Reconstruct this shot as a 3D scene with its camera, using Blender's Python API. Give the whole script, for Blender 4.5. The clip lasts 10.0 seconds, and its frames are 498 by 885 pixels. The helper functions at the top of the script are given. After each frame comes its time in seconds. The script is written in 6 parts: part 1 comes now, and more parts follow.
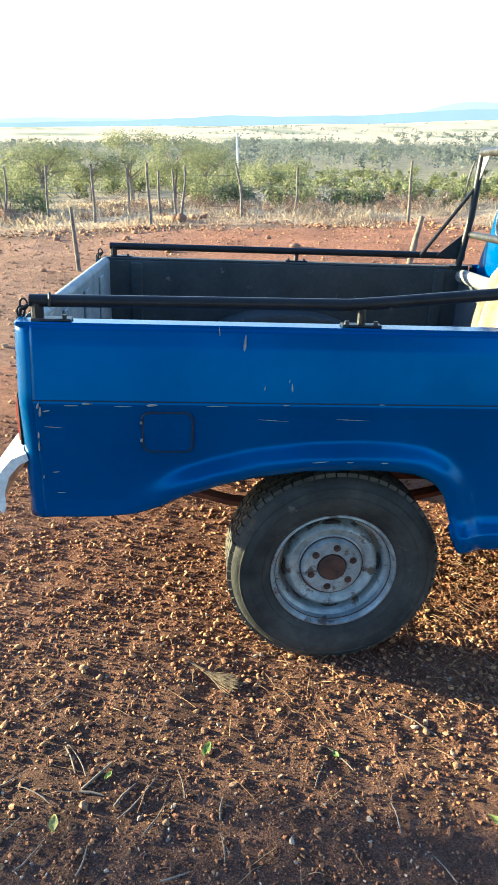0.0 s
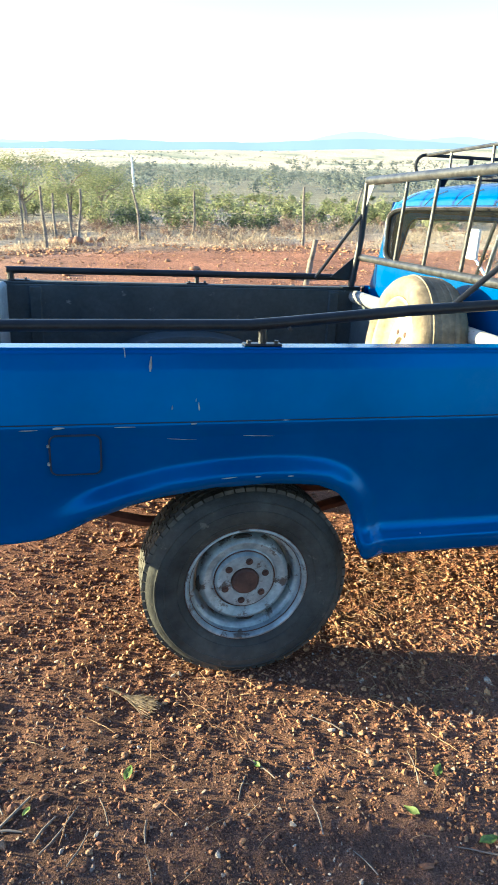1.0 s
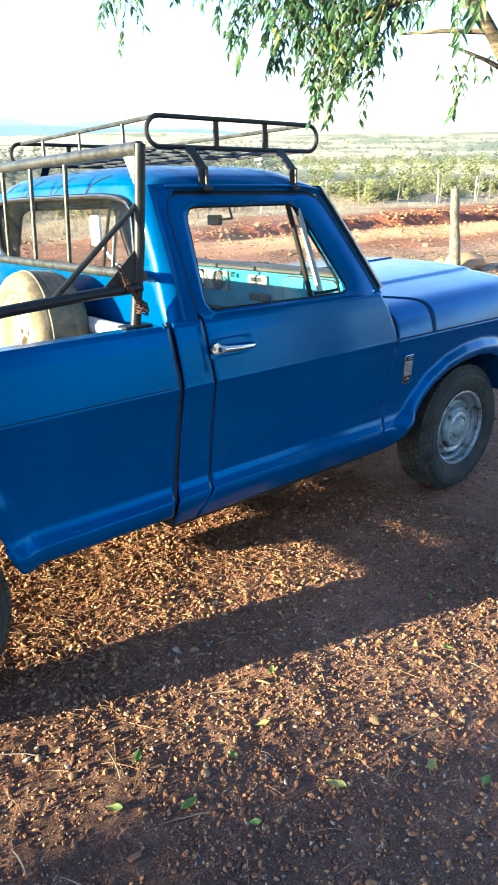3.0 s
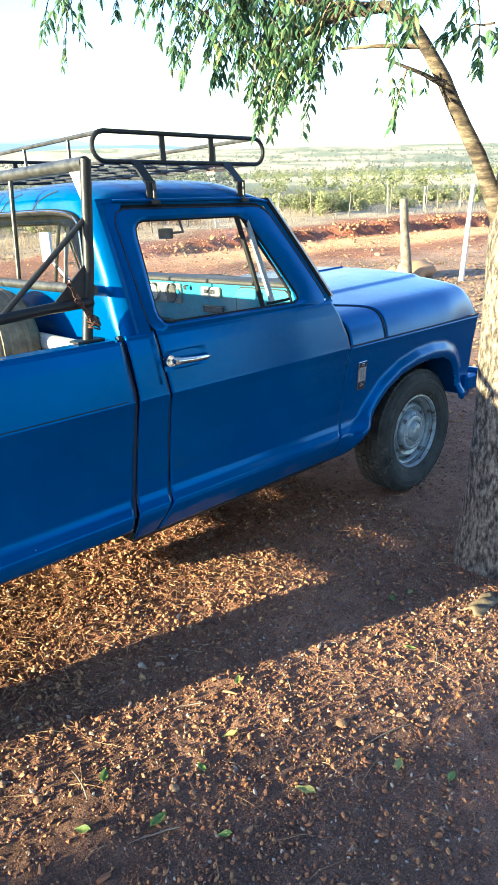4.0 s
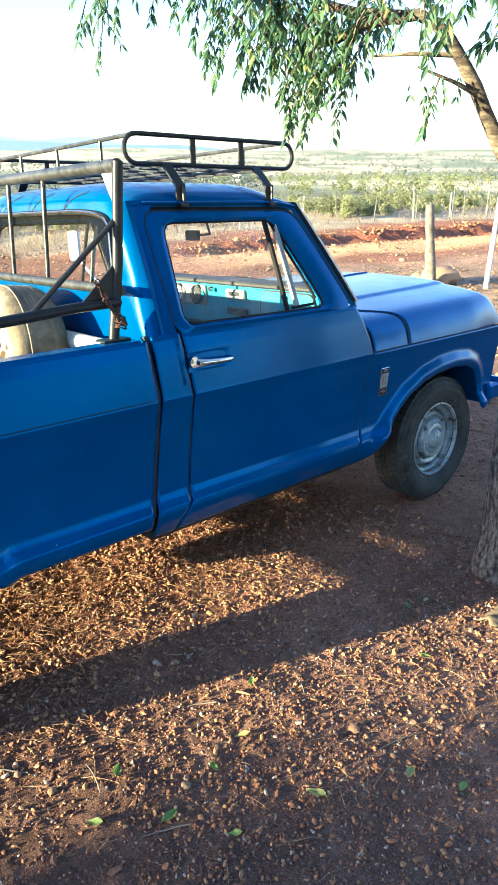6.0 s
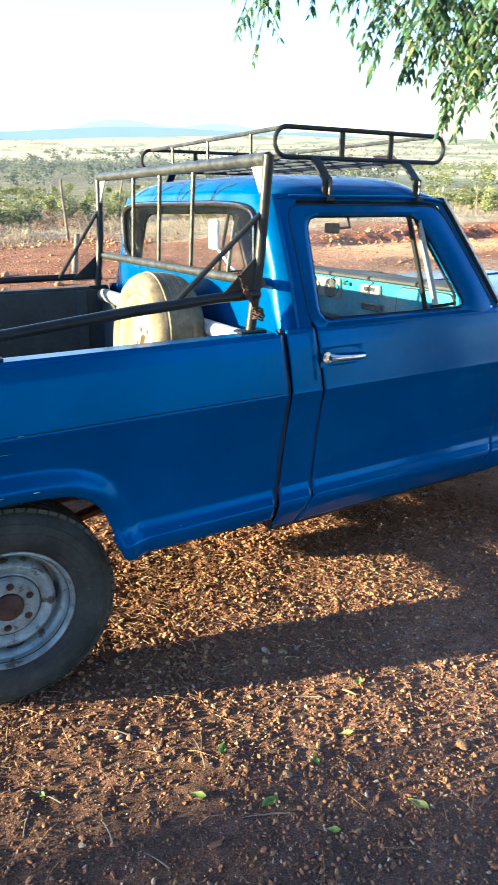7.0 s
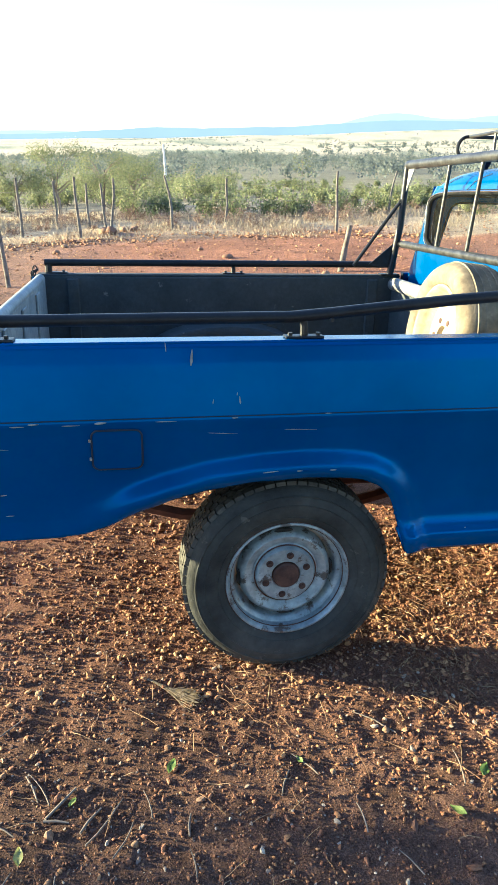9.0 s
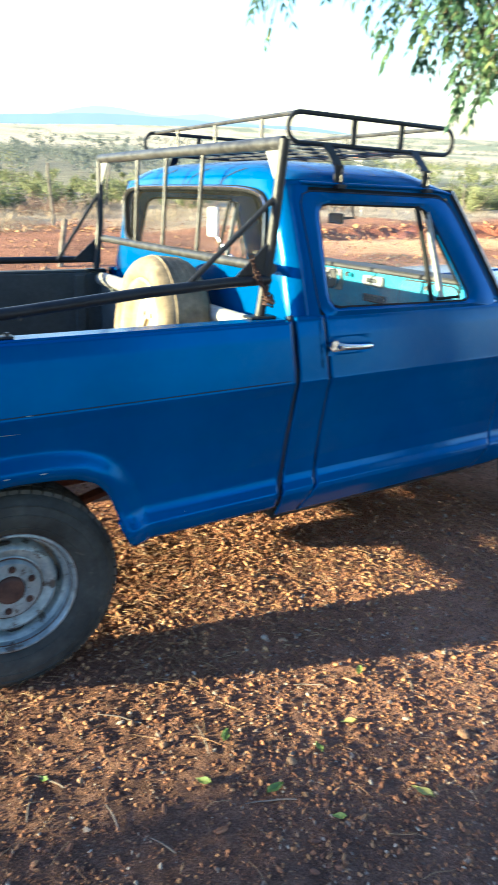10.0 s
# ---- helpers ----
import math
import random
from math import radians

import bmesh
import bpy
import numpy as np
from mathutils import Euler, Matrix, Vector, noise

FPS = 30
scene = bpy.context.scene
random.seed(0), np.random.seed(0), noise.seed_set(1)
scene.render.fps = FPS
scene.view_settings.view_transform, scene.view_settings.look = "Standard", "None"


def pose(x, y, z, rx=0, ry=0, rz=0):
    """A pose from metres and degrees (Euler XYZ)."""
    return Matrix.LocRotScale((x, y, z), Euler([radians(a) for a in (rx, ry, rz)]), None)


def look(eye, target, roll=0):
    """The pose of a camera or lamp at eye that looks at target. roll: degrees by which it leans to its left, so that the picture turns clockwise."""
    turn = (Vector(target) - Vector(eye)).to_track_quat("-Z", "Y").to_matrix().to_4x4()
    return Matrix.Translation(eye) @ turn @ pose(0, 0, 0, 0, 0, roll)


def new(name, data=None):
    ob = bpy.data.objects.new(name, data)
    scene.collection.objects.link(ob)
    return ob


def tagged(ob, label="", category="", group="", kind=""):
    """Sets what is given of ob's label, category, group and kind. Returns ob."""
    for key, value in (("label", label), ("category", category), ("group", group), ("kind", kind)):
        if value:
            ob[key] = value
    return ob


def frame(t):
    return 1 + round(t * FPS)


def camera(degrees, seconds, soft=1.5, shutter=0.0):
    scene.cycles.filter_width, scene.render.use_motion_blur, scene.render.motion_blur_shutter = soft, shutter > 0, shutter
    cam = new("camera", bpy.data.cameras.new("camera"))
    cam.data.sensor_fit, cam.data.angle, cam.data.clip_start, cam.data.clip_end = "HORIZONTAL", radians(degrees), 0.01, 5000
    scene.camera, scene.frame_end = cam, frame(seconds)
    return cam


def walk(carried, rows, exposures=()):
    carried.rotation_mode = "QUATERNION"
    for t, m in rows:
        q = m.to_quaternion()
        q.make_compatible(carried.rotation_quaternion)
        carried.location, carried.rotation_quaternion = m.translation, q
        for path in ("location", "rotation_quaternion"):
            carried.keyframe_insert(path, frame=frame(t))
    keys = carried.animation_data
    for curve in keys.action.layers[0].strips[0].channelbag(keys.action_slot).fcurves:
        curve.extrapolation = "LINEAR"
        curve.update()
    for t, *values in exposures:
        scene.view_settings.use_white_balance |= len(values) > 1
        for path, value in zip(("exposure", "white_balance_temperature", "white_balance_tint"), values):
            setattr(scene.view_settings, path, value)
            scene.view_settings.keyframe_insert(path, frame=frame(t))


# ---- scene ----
cam = camera(41.0, 10.0, soft=1.15, shutter=0.22)
PATH = [
    (0, (-0.42, -1.811, 1.529), (-0.271, 0.049, 0.809), 2.1),
    (0.5, (-0.43, -1.872, 1.549), (-0.157, -0.015, 0.858), 3.8),
    (1, (-0.429, -1.853, 1.533), (-0.005, -0.01, 0.883), 2.5),
    (1.5, (-0.387, -1.828, 1.532), (0.28, -0.073, 0.842), 1.2),
    (2, (-0.349, -1.831, 1.538), (0.662, -0.247, 0.852), 2.8),
    (2.5, (-0.245, -1.87, 1.543), (0.853, -0.347, 0.853), 0.5),
    (3, (-0.203, -1.909, 1.553), (0.984, -0.449, 0.875), -1.5),
    (3.2, (-0.216, -1.887, 1.567), (1.029, -0.478, 0.885), -1.2),
    (4.3, (-0.189, -1.942, 1.543), (1.091, -0.545, 0.903), -2.7),
    (4.5, (-0.197, -1.937, 1.549), (1.078, -0.535, 0.909), -2.3),
    (5, (-0.208, -1.936, 1.553), (1.065, -0.529, 0.92), -1.6),
    (6.5, (-0.222, -1.927, 1.564), (0.942, -0.441, 0.902), -0.9),
    (7, (-0.253, -1.909, 1.576), (0.709, -0.287, 0.909), -0.0),
    (7.5, (-0.304, -1.899, 1.568), (0.51, -0.194, 0.91), -0.3),
    (8, (-0.376, -1.869, 1.568), (0.216, -0.072, 0.918), -0.5),
    (8.5, (-0.439, -1.872, 1.57), (-0.07, -0.024, 0.9), 0.5),
    (9, (-0.45, -1.821, 1.542), (-0.123, 0.028, 0.854), 1.3),
    (9.5, (-0.397, -1.822, 1.535), (0.151, -0.027, 0.845), 0.9),
    (10, (-0.331, -1.855, 1.547), (0.681, -0.271, 0.863), 2.0),
]
# brightness of the shot, its lights and the far hills' own glow
EXPOSURE, KELVIN, TINT = 2.74, 4880.0, 13.5
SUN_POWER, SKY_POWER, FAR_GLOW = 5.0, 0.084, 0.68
PAINT_DARK, PAINT_LIGHT = (0.0008, 0.047, 0.172), (0.0016, 0.068, 0.218)
# Unseen trees: the first shades the foreground, the rest dim sky light and reflections.
UNSEEN_SHADE_TREES = [(-12.15, 1.93, 5.0, 1.85, 61), (-6.5, -8.5, 9.5, 3.6, 62), (-1.0, -10.0, 10.0, 3.8, 63), (4.0, -9.5, 9.5, 3.6, 64), (9.0, -8.0, 9.0, 3.4, 65)]
# The site's own frame: x along the truck, y away from the viewer, z square to the sloping yard.
UP = Vector((-0.0502, -0.0832, 0.9953)).normalized()
SITE = UP.rotation_difference(Vector((0, 0, 1))).to_matrix().to_4x4()
walk(cam, [(t, SITE @ look(eye, target, roll)) for t, eye, target, roll in PATH],
     exposures=[(t, EXPOSURE + d, KELVIN, TINT) for t, d in ((0.0, -0.07), (1.0, 0.0), (2.5, 0.02), (5.0, 0.03), (7.0, -0.06), (8.5, -0.17), (9.2, -0.07), (10.0, 0.0))])

# ---- light ----
SUN_AZ, SUN_EL = 18.0, 9.4
sun_from = SITE.to_3x3() @ Vector((-math.cos(radians(SUN_AZ)) * math.cos(radians(SUN_EL)),
                                   math.sin(radians(SUN_AZ)) * math.cos(radians(SUN_EL)),
                                   math.sin(radians(SUN_EL))))
sun_data = bpy.data.lights.new("sun", "SUN")
sun_data.energy, sun_data.angle, sun_data.color = SUN_POWER, radians(0.6), (1.0, 0.77, 0.32)
sun = new("sun", sun_data)
sun.matrix_world = look(sun_from * 30, (0, 0, 0))

world = bpy.data.worlds.new("sky")
scene.world = world
world.use_nodes = True
wn = world.node_tree
wn.nodes.clear()
sky = wn.nodes.new("ShaderNodeTexSky")
sky.sky_type, sky.sun_disc = "NISHITA", False
sky.sun_elevation, sky.sun_rotation = math.asin(sun_from.z), math.atan2(sun_from.x, sun_from.y)
sky.air_density, sky.dust_density, sky.ozone_density = 1.0, 0.5, 1.2
background = wn.nodes.new("ShaderNodeBackground")
background.inputs["Strength"].default_value = SKY_POWER
wout = wn.nodes.new("ShaderNodeOutputWorld")
wn.links.new(sky.outputs[0], background.inputs[0])
wn.links.new(background.outputs[0], wout.inputs[0])


# ---- materials ----
def material(name):
    m = bpy.data.materials.new(name)
    m.use_nodes = True
    nt = m.node_tree
    return m, nt, nt.nodes["Principled BSDF"]


def node(nt, kind, **props):
    n = nt.nodes.new(kind)
    for k, v in props.items():
        if k in ("Scale", "Detail", "Roughness", "Distortion", "Fac", "Strength", "Distance", "Randomness"):
            n.inputs[k].default_value = v
    return n


def ramp(nt, source, stops):
    r = nt.nodes.new("ShaderNodeValToRGB")
    while len(r.color_ramp.elements) < len(stops):
        r.color_ramp.elements.new(0.5)
    for e, (p, c) in zip(r.color_ramp.elements, stops):
        e.position, e.color = p, (*c, 1.0)
    nt.links.new(source, r.inputs[0])
    return r.outputs[0]


def mixed(nt, fac, a, b, mode="MIX"):
    m = nt.nodes.new("ShaderNodeMix")
    m.data_type, m.blend_type = "RGBA", mode
    for i, v in ((0, fac), (6, a), (7, b)):
        if isinstance(v, (int, float)):
            m.inputs[i].default_value = v
        elif isinstance(v, tuple):
            m.inputs[i].default_value = (*v, 1.0)
        else:
            nt.links.new(v, m.inputs[i])
    return m.outputs[2]


def grain(nt, scale, detail=6.0, rough=0.6, coords=None):
    n = node(nt, "ShaderNodeTexNoise", Scale=scale, Detail=detail, Roughness=rough)
    if coords is None:
        coords = nt.nodes.new("ShaderNodeTexCoord").outputs["Object"]
    nt.links.new(coords, n.inputs["Vector"])
    return n.outputs[0]


def bump(nt, bsdf, height, strength, distance=0.01):
    b = node(nt, "ShaderNodeBump", Strength=strength, Distance=distance)
    nt.links.new(height, b.inputs["Height"])
    nt.links.new(b.outputs[0], bsdf.inputs["Normal"])


def surface(name, dark, light, scale, rough=0.7, metal=0.0, fine=None, relief=0.0, relief_scale=60.0, coat=0.0, spots=None, gloss=0.5):
    """A worn surface: two colours by a coarse noise, a finer grain over it, relief and uneven gloss."""
    m, nt, b = material(name)
    n1 = grain(nt, scale)
    col = ramp(nt, n1, [(0.32, dark), (0.68, light)])
    n2 = grain(nt, fine or scale * 9)
    grit = ramp(nt, n2, [(0.3, (0.72, 0.72, 0.72)), (0.75, (1.15, 1.15, 1.15))])
    col = mixed(nt, 1.0, col, grit, "MULTIPLY")
    if spots:
        level, colour, sscale = spots
        s = ramp(nt, grain(nt, sscale, 8.0, 0.7), [(level, (0, 0, 0)), (level + 0.05, (1, 1, 1))])
        col = mixed(nt, s, col, colour)
    nt.links.new(col, b.inputs["Base Color"])
    rr = nt.nodes.new("ShaderNodeMapRange")
    rr.inputs["To Min"].default_value, rr.inputs["To Max"].default_value = max(0.05, rough - 0.1), min(1.0, rough + 0.12)
    nt.links.new(n2, rr.inputs["Value"])
    nt.links.new(rr.outputs[0], b.inputs["Roughness"])
    b.inputs["Metallic"].default_value = metal
    b.inputs["Coat Weight"].default_value = coat
    b.inputs["Specular IOR Level"].default_value = gloss
    b.inputs["Coat Roughness"].default_value = 0.15
    if relief:
        bump(nt, b, grain(nt, relief_scale), relief)
    return m


def per_piece(name, stops, rough=0.8, scale=80.0, relief=0.3, island=True, translucent=0.0):
    """A colour of its own for each loose piece, with grain."""
    m, nt, b = material(name)
    if island:
        rnd = nt.nodes.new("ShaderNodeNewGeometry").outputs["Random Per Island"]
    else:
        rnd = nt.nodes.new("ShaderNodeObjectInfo").outputs["Random"]
    col = ramp(nt, rnd, stops)
    grit = ramp(nt, grain(nt, scale), [(0.3, (0.65, 0.65, 0.65)), (0.7, (1.2, 1.2, 1.2))])
    col = mixed(nt, 1.0, col, grit, "MULTIPLY")
    nt.links.new(col, b.inputs["Base Color"])
    b.inputs["Roughness"].default_value = rough
    if relief:
        bump(nt, b, grain(nt, scale * 2), relief, 0.004)
    if translucent:
        t = nt.nodes.new("ShaderNodeBsdfTranslucent")
        nt.links.new(col, t.inputs[0])
        mx = nt.nodes.new("ShaderNodeMixShader")
        mx.inputs[0].default_value = translucent
        nt.links.new(b.outputs[0], mx.inputs[1])
        nt.links.new(t.outputs[0], mx.inputs[2])
        nt.links.new(mx.outputs[0], nt.nodes["Material Output"].inputs[0])
    return m


def truck_paint():
    m, nt, b = material("blue_truck_paint")
    fade = ramp(nt, grain(nt, 2.2, 5.0), [(0.3, PAINT_DARK), (0.7, PAINT_LIGHT)])
    dust = ramp(nt, grain(nt, 26.0, 8.0, 0.7), [(0.45, (0, 0, 0)), (0.8, (0.035, 0.035, 0.035))])
    col = mixed(nt, dust, fade, (0.30, 0.27, 0.24))
    chips = ramp(nt, grain(nt, 55.0, 4.0, 0.6), [(0.785, (0, 0, 0)), (0.79, (1, 1, 1))])
    col = mixed(nt, chips, col, (0.42, 0.40, 0.36))
    nt.links.new(col, b.inputs["Base Color"])
    rr = nt.nodes.new("ShaderNodeMapRange")
    rr.inputs["To Min"].default_value, rr.inputs["To Max"].default_value = 0.15, 0.27
    nt.links.new(grain(nt, 7.0, 6.0), rr.inputs["Value"])
    nt.links.new(rr.outputs[0], b.inputs["Roughness"])
    b.inputs["Specular IOR Level"].default_value = 0.80
    b.inputs["Specular Tint"].default_value = (0.05, 0.35, 1.0, 1.0)
    bump(nt, b, grain(nt, 3.5, 2.0), 0.14, 0.02)
    return m


def clear_glass(name, film):
    m, nt, b = material(name)
    nt.nodes.remove(b)
    tr = nt.nodes.new("ShaderNodeBsdfTransparent")
    gl = nt.nodes.new("ShaderNodeBsdfGlossy")
    gl.inputs["Roughness"].default_value = 0.03
    lw = nt.nodes.new("ShaderNodeLayerWeight")
    lw.inputs["Blend"].default_value = 0.5
    fr = nt.nodes.new("ShaderNodeMapRange")
    pw = nt.nodes.new("ShaderNodeMath")
    pw.operation = "POWER"
    pw.inputs[1].default_value = 4.0
    nt.links.new(lw.outputs["Facing"], pw.inputs[0])
    nt.links.new(pw.outputs[0], fr.inputs["Value"])
    fr.inputs["To Min"].default_value, fr.inputs["To Max"].default_value = 0.04, 0.7
    m1 = nt.nodes.new("ShaderNodeMixShader")
    nt.links.new(fr.outputs[0], m1.inputs[0])
    nt.links.new(tr.outputs[0], m1.inputs[1])
    nt.links.new(gl.outputs[0], m1.inputs[2])
    df = nt.nodes.new("ShaderNodeBsdfDiffuse")
    df.inputs[0].default_value = (0.72, 0.74, 0.74, 1)
    d = ramp(nt, grain(nt, 4.0, 8.0, 0.65), [(0.35, (film * 0.3,) * 3), (0.75, (film * 1.6,) * 3)])
    m2 = nt.nodes.new("ShaderNodeMixShader")
    nt.links.new(d, m2.inputs[0])
    nt.links.new(m1.outputs[0], m2.inputs[1])
    nt.links.new(df.outputs[0], m2.inputs[2])
    nt.links.new(m2.outputs[0], nt.nodes["Material Output"].inputs[0])
    return m


def ground_material():
    m, nt, b = material("yard_soil")
    soil = nt.nodes.new("ShaderNodeVertexColor")
    soil.layer_name = "soil"
    co = nt.nodes.new("ShaderNodeTexCoord").outputs["Object"]
    big = ramp(nt, grain(nt, 0.9, 8.0, 0.65, co), [(0.3, (0.66, 0.64, 0.62)), (0.7, (1.25, 1.22, 1.2))])
    mid = ramp(nt, grain(nt, 14.0, 8.0, 0.7, co), [(0.3, (0.6, 0.58, 0.56)), (0.72, (1.3, 1.28, 1.25))])
    fine = ramp(nt, grain(nt, 190.0, 5.0, 0.75, co), [(0.32, (0.40, 0.39, 0.38)), (0.5, (0.9, 0.9, 0.9)), (0.70, (1.75, 1.7, 1.62))])
    col = mixed(nt, 1.0, soil.outputs[0], big, "MULTIPLY")
    col = mixed(nt, 1.0, col, mid, "MULTIPLY")
    col = mixed(nt, 1.0, col, fine, "MULTIPLY")
    nt.links.new(col, b.inputs["Base Color"])
    b.inputs["Roughness"].default_value = 0.95
    b.inputs["Specular IOR Level"].default_value = 0.15
    add = nt.nodes.new("ShaderNodeMath")
    nt.links.new(grain(nt, 45.0, 8.0, 0.7, co), add.inputs[0])
    nt.links.new(grain(nt, 260.0, 3.0, 0.6, co), add.inputs[1])
    bump(nt, b, add.outputs[0], 1.0, 0.02)
    return m


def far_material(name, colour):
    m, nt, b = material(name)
    # Aerial haze is put into the colour, and emission makes the hills glow.
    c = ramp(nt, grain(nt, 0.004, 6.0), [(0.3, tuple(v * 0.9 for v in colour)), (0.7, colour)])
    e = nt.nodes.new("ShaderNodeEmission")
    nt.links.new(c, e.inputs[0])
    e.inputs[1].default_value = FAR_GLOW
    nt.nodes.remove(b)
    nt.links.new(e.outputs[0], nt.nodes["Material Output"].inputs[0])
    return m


PAINT = truck_paint()
PAINT_INNER = surface("worn_bed_paint", (0.036, 0.046, 0.050), (0.066, 0.078, 0.082), 5.0, 0.75, 0.0, 60.0, 0.25, 40.0,
                      spots=(0.63, (0.20, 0.20, 0.18), 12.0))
GATE_INNER = surface("bare_grey_sheet_metal", (0.22, 0.25, 0.26), (0.36, 0.38, 0.37), 5.0, 0.6, 0.2, 40.0, 0.2, 30.0,
                     spots=(0.62, (0.16, 0.10, 0.07), 14.0))
WORN_RAIL = surface("chipped_white_metal", (0.20, 0.20, 0.19), (0.46, 0.44, 0.40), 14.0, 0.6, 0.1, 70.0, 0.3, 50.0,
                    spots=(0.58, (0.10, 0.08, 0.06), 18.0))
TUBE = surface("black_tube_paint", (0.012, 0.013, 0.016), (0.024, 0.025, 0.028), 9.0, 0.40, 0.0, 90.0, 0.1, 70.0,
               spots=(0.70, (0.13, 0.11, 0.09), 30.0), gloss=0.28)
TUBE_WORN = surface("worn_steel_tube", (0.016, 0.016, 0.018), (0.085, 0.085, 0.083), 26.0, 0.42, 0.30, 120.0, 0.2, 60.0,
                    spots=(0.64, (0.24, 0.235, 0.22), 48.0), gloss=0.4)
RUBBER = surface("dusty_tyre_rubber", (0.020, 0.021, 0.020), (0.070, 0.070, 0.062), 6.5, 0.8, 0.0, 34.0, 0.4, 45.0,
                 spots=(0.60, (0.105, 0.098, 0.080), 11.0), gloss=0.3)
# Dust plus painted sunlight on the rear tread; the shaded front tread stays darker.
TREAD_SUNLIT_DUST = surface("sunlit_dusty_tread_rubber", (0.036, 0.033, 0.028), (0.11, 0.10, 0.08), 12.0, 0.9, 0.0, 60.0, 0.3, 60.0)
SPARE_RUBBER = surface("sunbleached_dusty_rubber", (0.10, 0.078, 0.05), (0.30, 0.235, 0.145), 9.0, 0.9, 0.0, 40.0, 0.4, 40.0,
                       spots=(0.62, (0.14, 0.11, 0.08), 8.0))
SPARE_RIM = surface("faded_cream_rim_paint", (0.34, 0.27, 0.17), (0.52, 0.44, 0.30), 8.0, 0.6, 0.0, 40.0, 0.2, 40.0,
                    spots=(0.62, (0.28, 0.12, 0.05), 16.0))
RIM = surface("silver_blue_rim_paint", (0.20, 0.235, 0.245), (0.43, 0.48, 0.49), 11.0, 0.36, 0.25, 42.0, 0.3, 40.0,
              spots=(0.555, (0.10, 0.085, 0.072), 17.0))
RUSTY_HUB = surface("rusty_hub_iron", (0.05, 0.025, 0.018), (0.13, 0.065, 0.045), 20.0, 0.75, 0.3, 90.0, 0.4, 80.0)
CHASSIS = surface("red_oxide_chassis", (0.07, 0.022, 0.014), (0.16, 0.055, 0.032), 8.0, 0.85, 0.0, 50.0, 0.3, 40.0)
CHROME = surface("scratched_chrome", (0.62, 0.64, 0.66), (0.82, 0.83, 0.84), 20.0, 0.2, 1.0, 90.0)
BLACK_RUBBER = surface("black_window_rubber", (0.010, 0.011, 0.012), (0.022, 0.023, 0.024), 20.0, 0.7, gloss=0.12)
WHITE_PAINT = surface("white_bumper_paint", (0.62, 0.64, 0.65), (0.80, 0.81, 0.80), 6.0, 0.4, 0.0, 50.0,
                      spots=(0.66, (0.25, 0.2, 0.16), 20.0))
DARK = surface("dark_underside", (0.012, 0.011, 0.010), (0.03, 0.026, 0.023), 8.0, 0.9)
RED_LENS = surface("red_lamp_lens", (0.16, 0.01, 0.008), (0.25, 0.02, 0.015), 20.0, 0.2)
DASH = surface("turquoise_dash_paint", (0.025, 0.25, 0.41), (0.04, 0.33, 0.49), 5.0, 0.4, 0.0, 50.0)
GREY_PLASTIC = surface("grey_gauge_plate", (0.20, 0.22, 0.23), (0.34, 0.36, 0.36), 12.0, 0.45)
SEAT = surface("dark_seat_vinyl", (0.02, 0.022, 0.025), (0.05, 0.05, 0.055), 6.0, 0.6, 0.0, 50.0, 0.2)
# The door pane's pale film holds dust and a painted hazy reflection.
DOOR_GLASS = clear_glass("dusty_hazed_door_glass", 0.075)
BACK_GLASS = clear_glass("dusty_back_glass", 0.007)
# Near-black blue for seam lines and for the shade inside panel gaps.
SEAM = surface("seam_and_gap_shade", (0.004, 0.010, 0.026), (0.008, 0.022, 0.055), 20.0, 0.7)
SOIL = ground_material()
GRAVEL = per_piece("loose_gravel", [(0.0, (0.075, 0.040, 0.028)), (0.3, (0.20, 0.084, 0.042)), (0.6, (0.33, 0.142, 0.058)),
                                    (0.84, (0.43, 0.222, 0.088)), (0.91, (0.21, 0.140, 0.100)), (0.99, (0.46, 0.37, 0.27))], 0.8, 90.0)
CLOD = per_piece("crumbly_soil_clod", [(0.0, (0.16, 0.07, 0.035)), (0.5, (0.36, 0.17, 0.075)), (0.9, (0.50, 0.28, 0.12))], 0.95, 70.0, 0.6)
STONE = per_piece("ochre_stone", [(0.0, (0.20, 0.10, 0.055)), (0.5, (0.30, 0.165, 0.085)), (1.0, (0.37, 0.235, 0.13))], 0.9, 45.0, 0.6, False)
STRAW = per_piece("dry_straw", [(0.0, (0.15, 0.075, 0.038)), (0.5, (0.32, 0.180, 0.080)), (1.0, (0.46, 0.31, 0.155))], 0.8, 40.0, 0.0)
DRY_GRASS = per_piece("dry_grass", [(0.0, (0.30, 0.23, 0.16)), (0.5, (0.40, 0.32, 0.22)), (1.0, (0.48, 0.40, 0.28))], 0.85, 5.0, 0.0, True, 0.6)
POST_WOOD = surface("weathered_post_wood", (0.085, 0.072, 0.058), (0.25, 0.22, 0.18), 9.0, 0.9, 0.0, 45.0, 0.9, 24.0,
                    spots=(0.64, (0.08, 0.06, 0.05), 9.0))
WHITE_POST = surface("whitewashed_post", (0.55, 0.52, 0.46), (0.78, 0.76, 0.70), 6.0, 0.9, 0.0, 40.0, 0.3, 30.0)
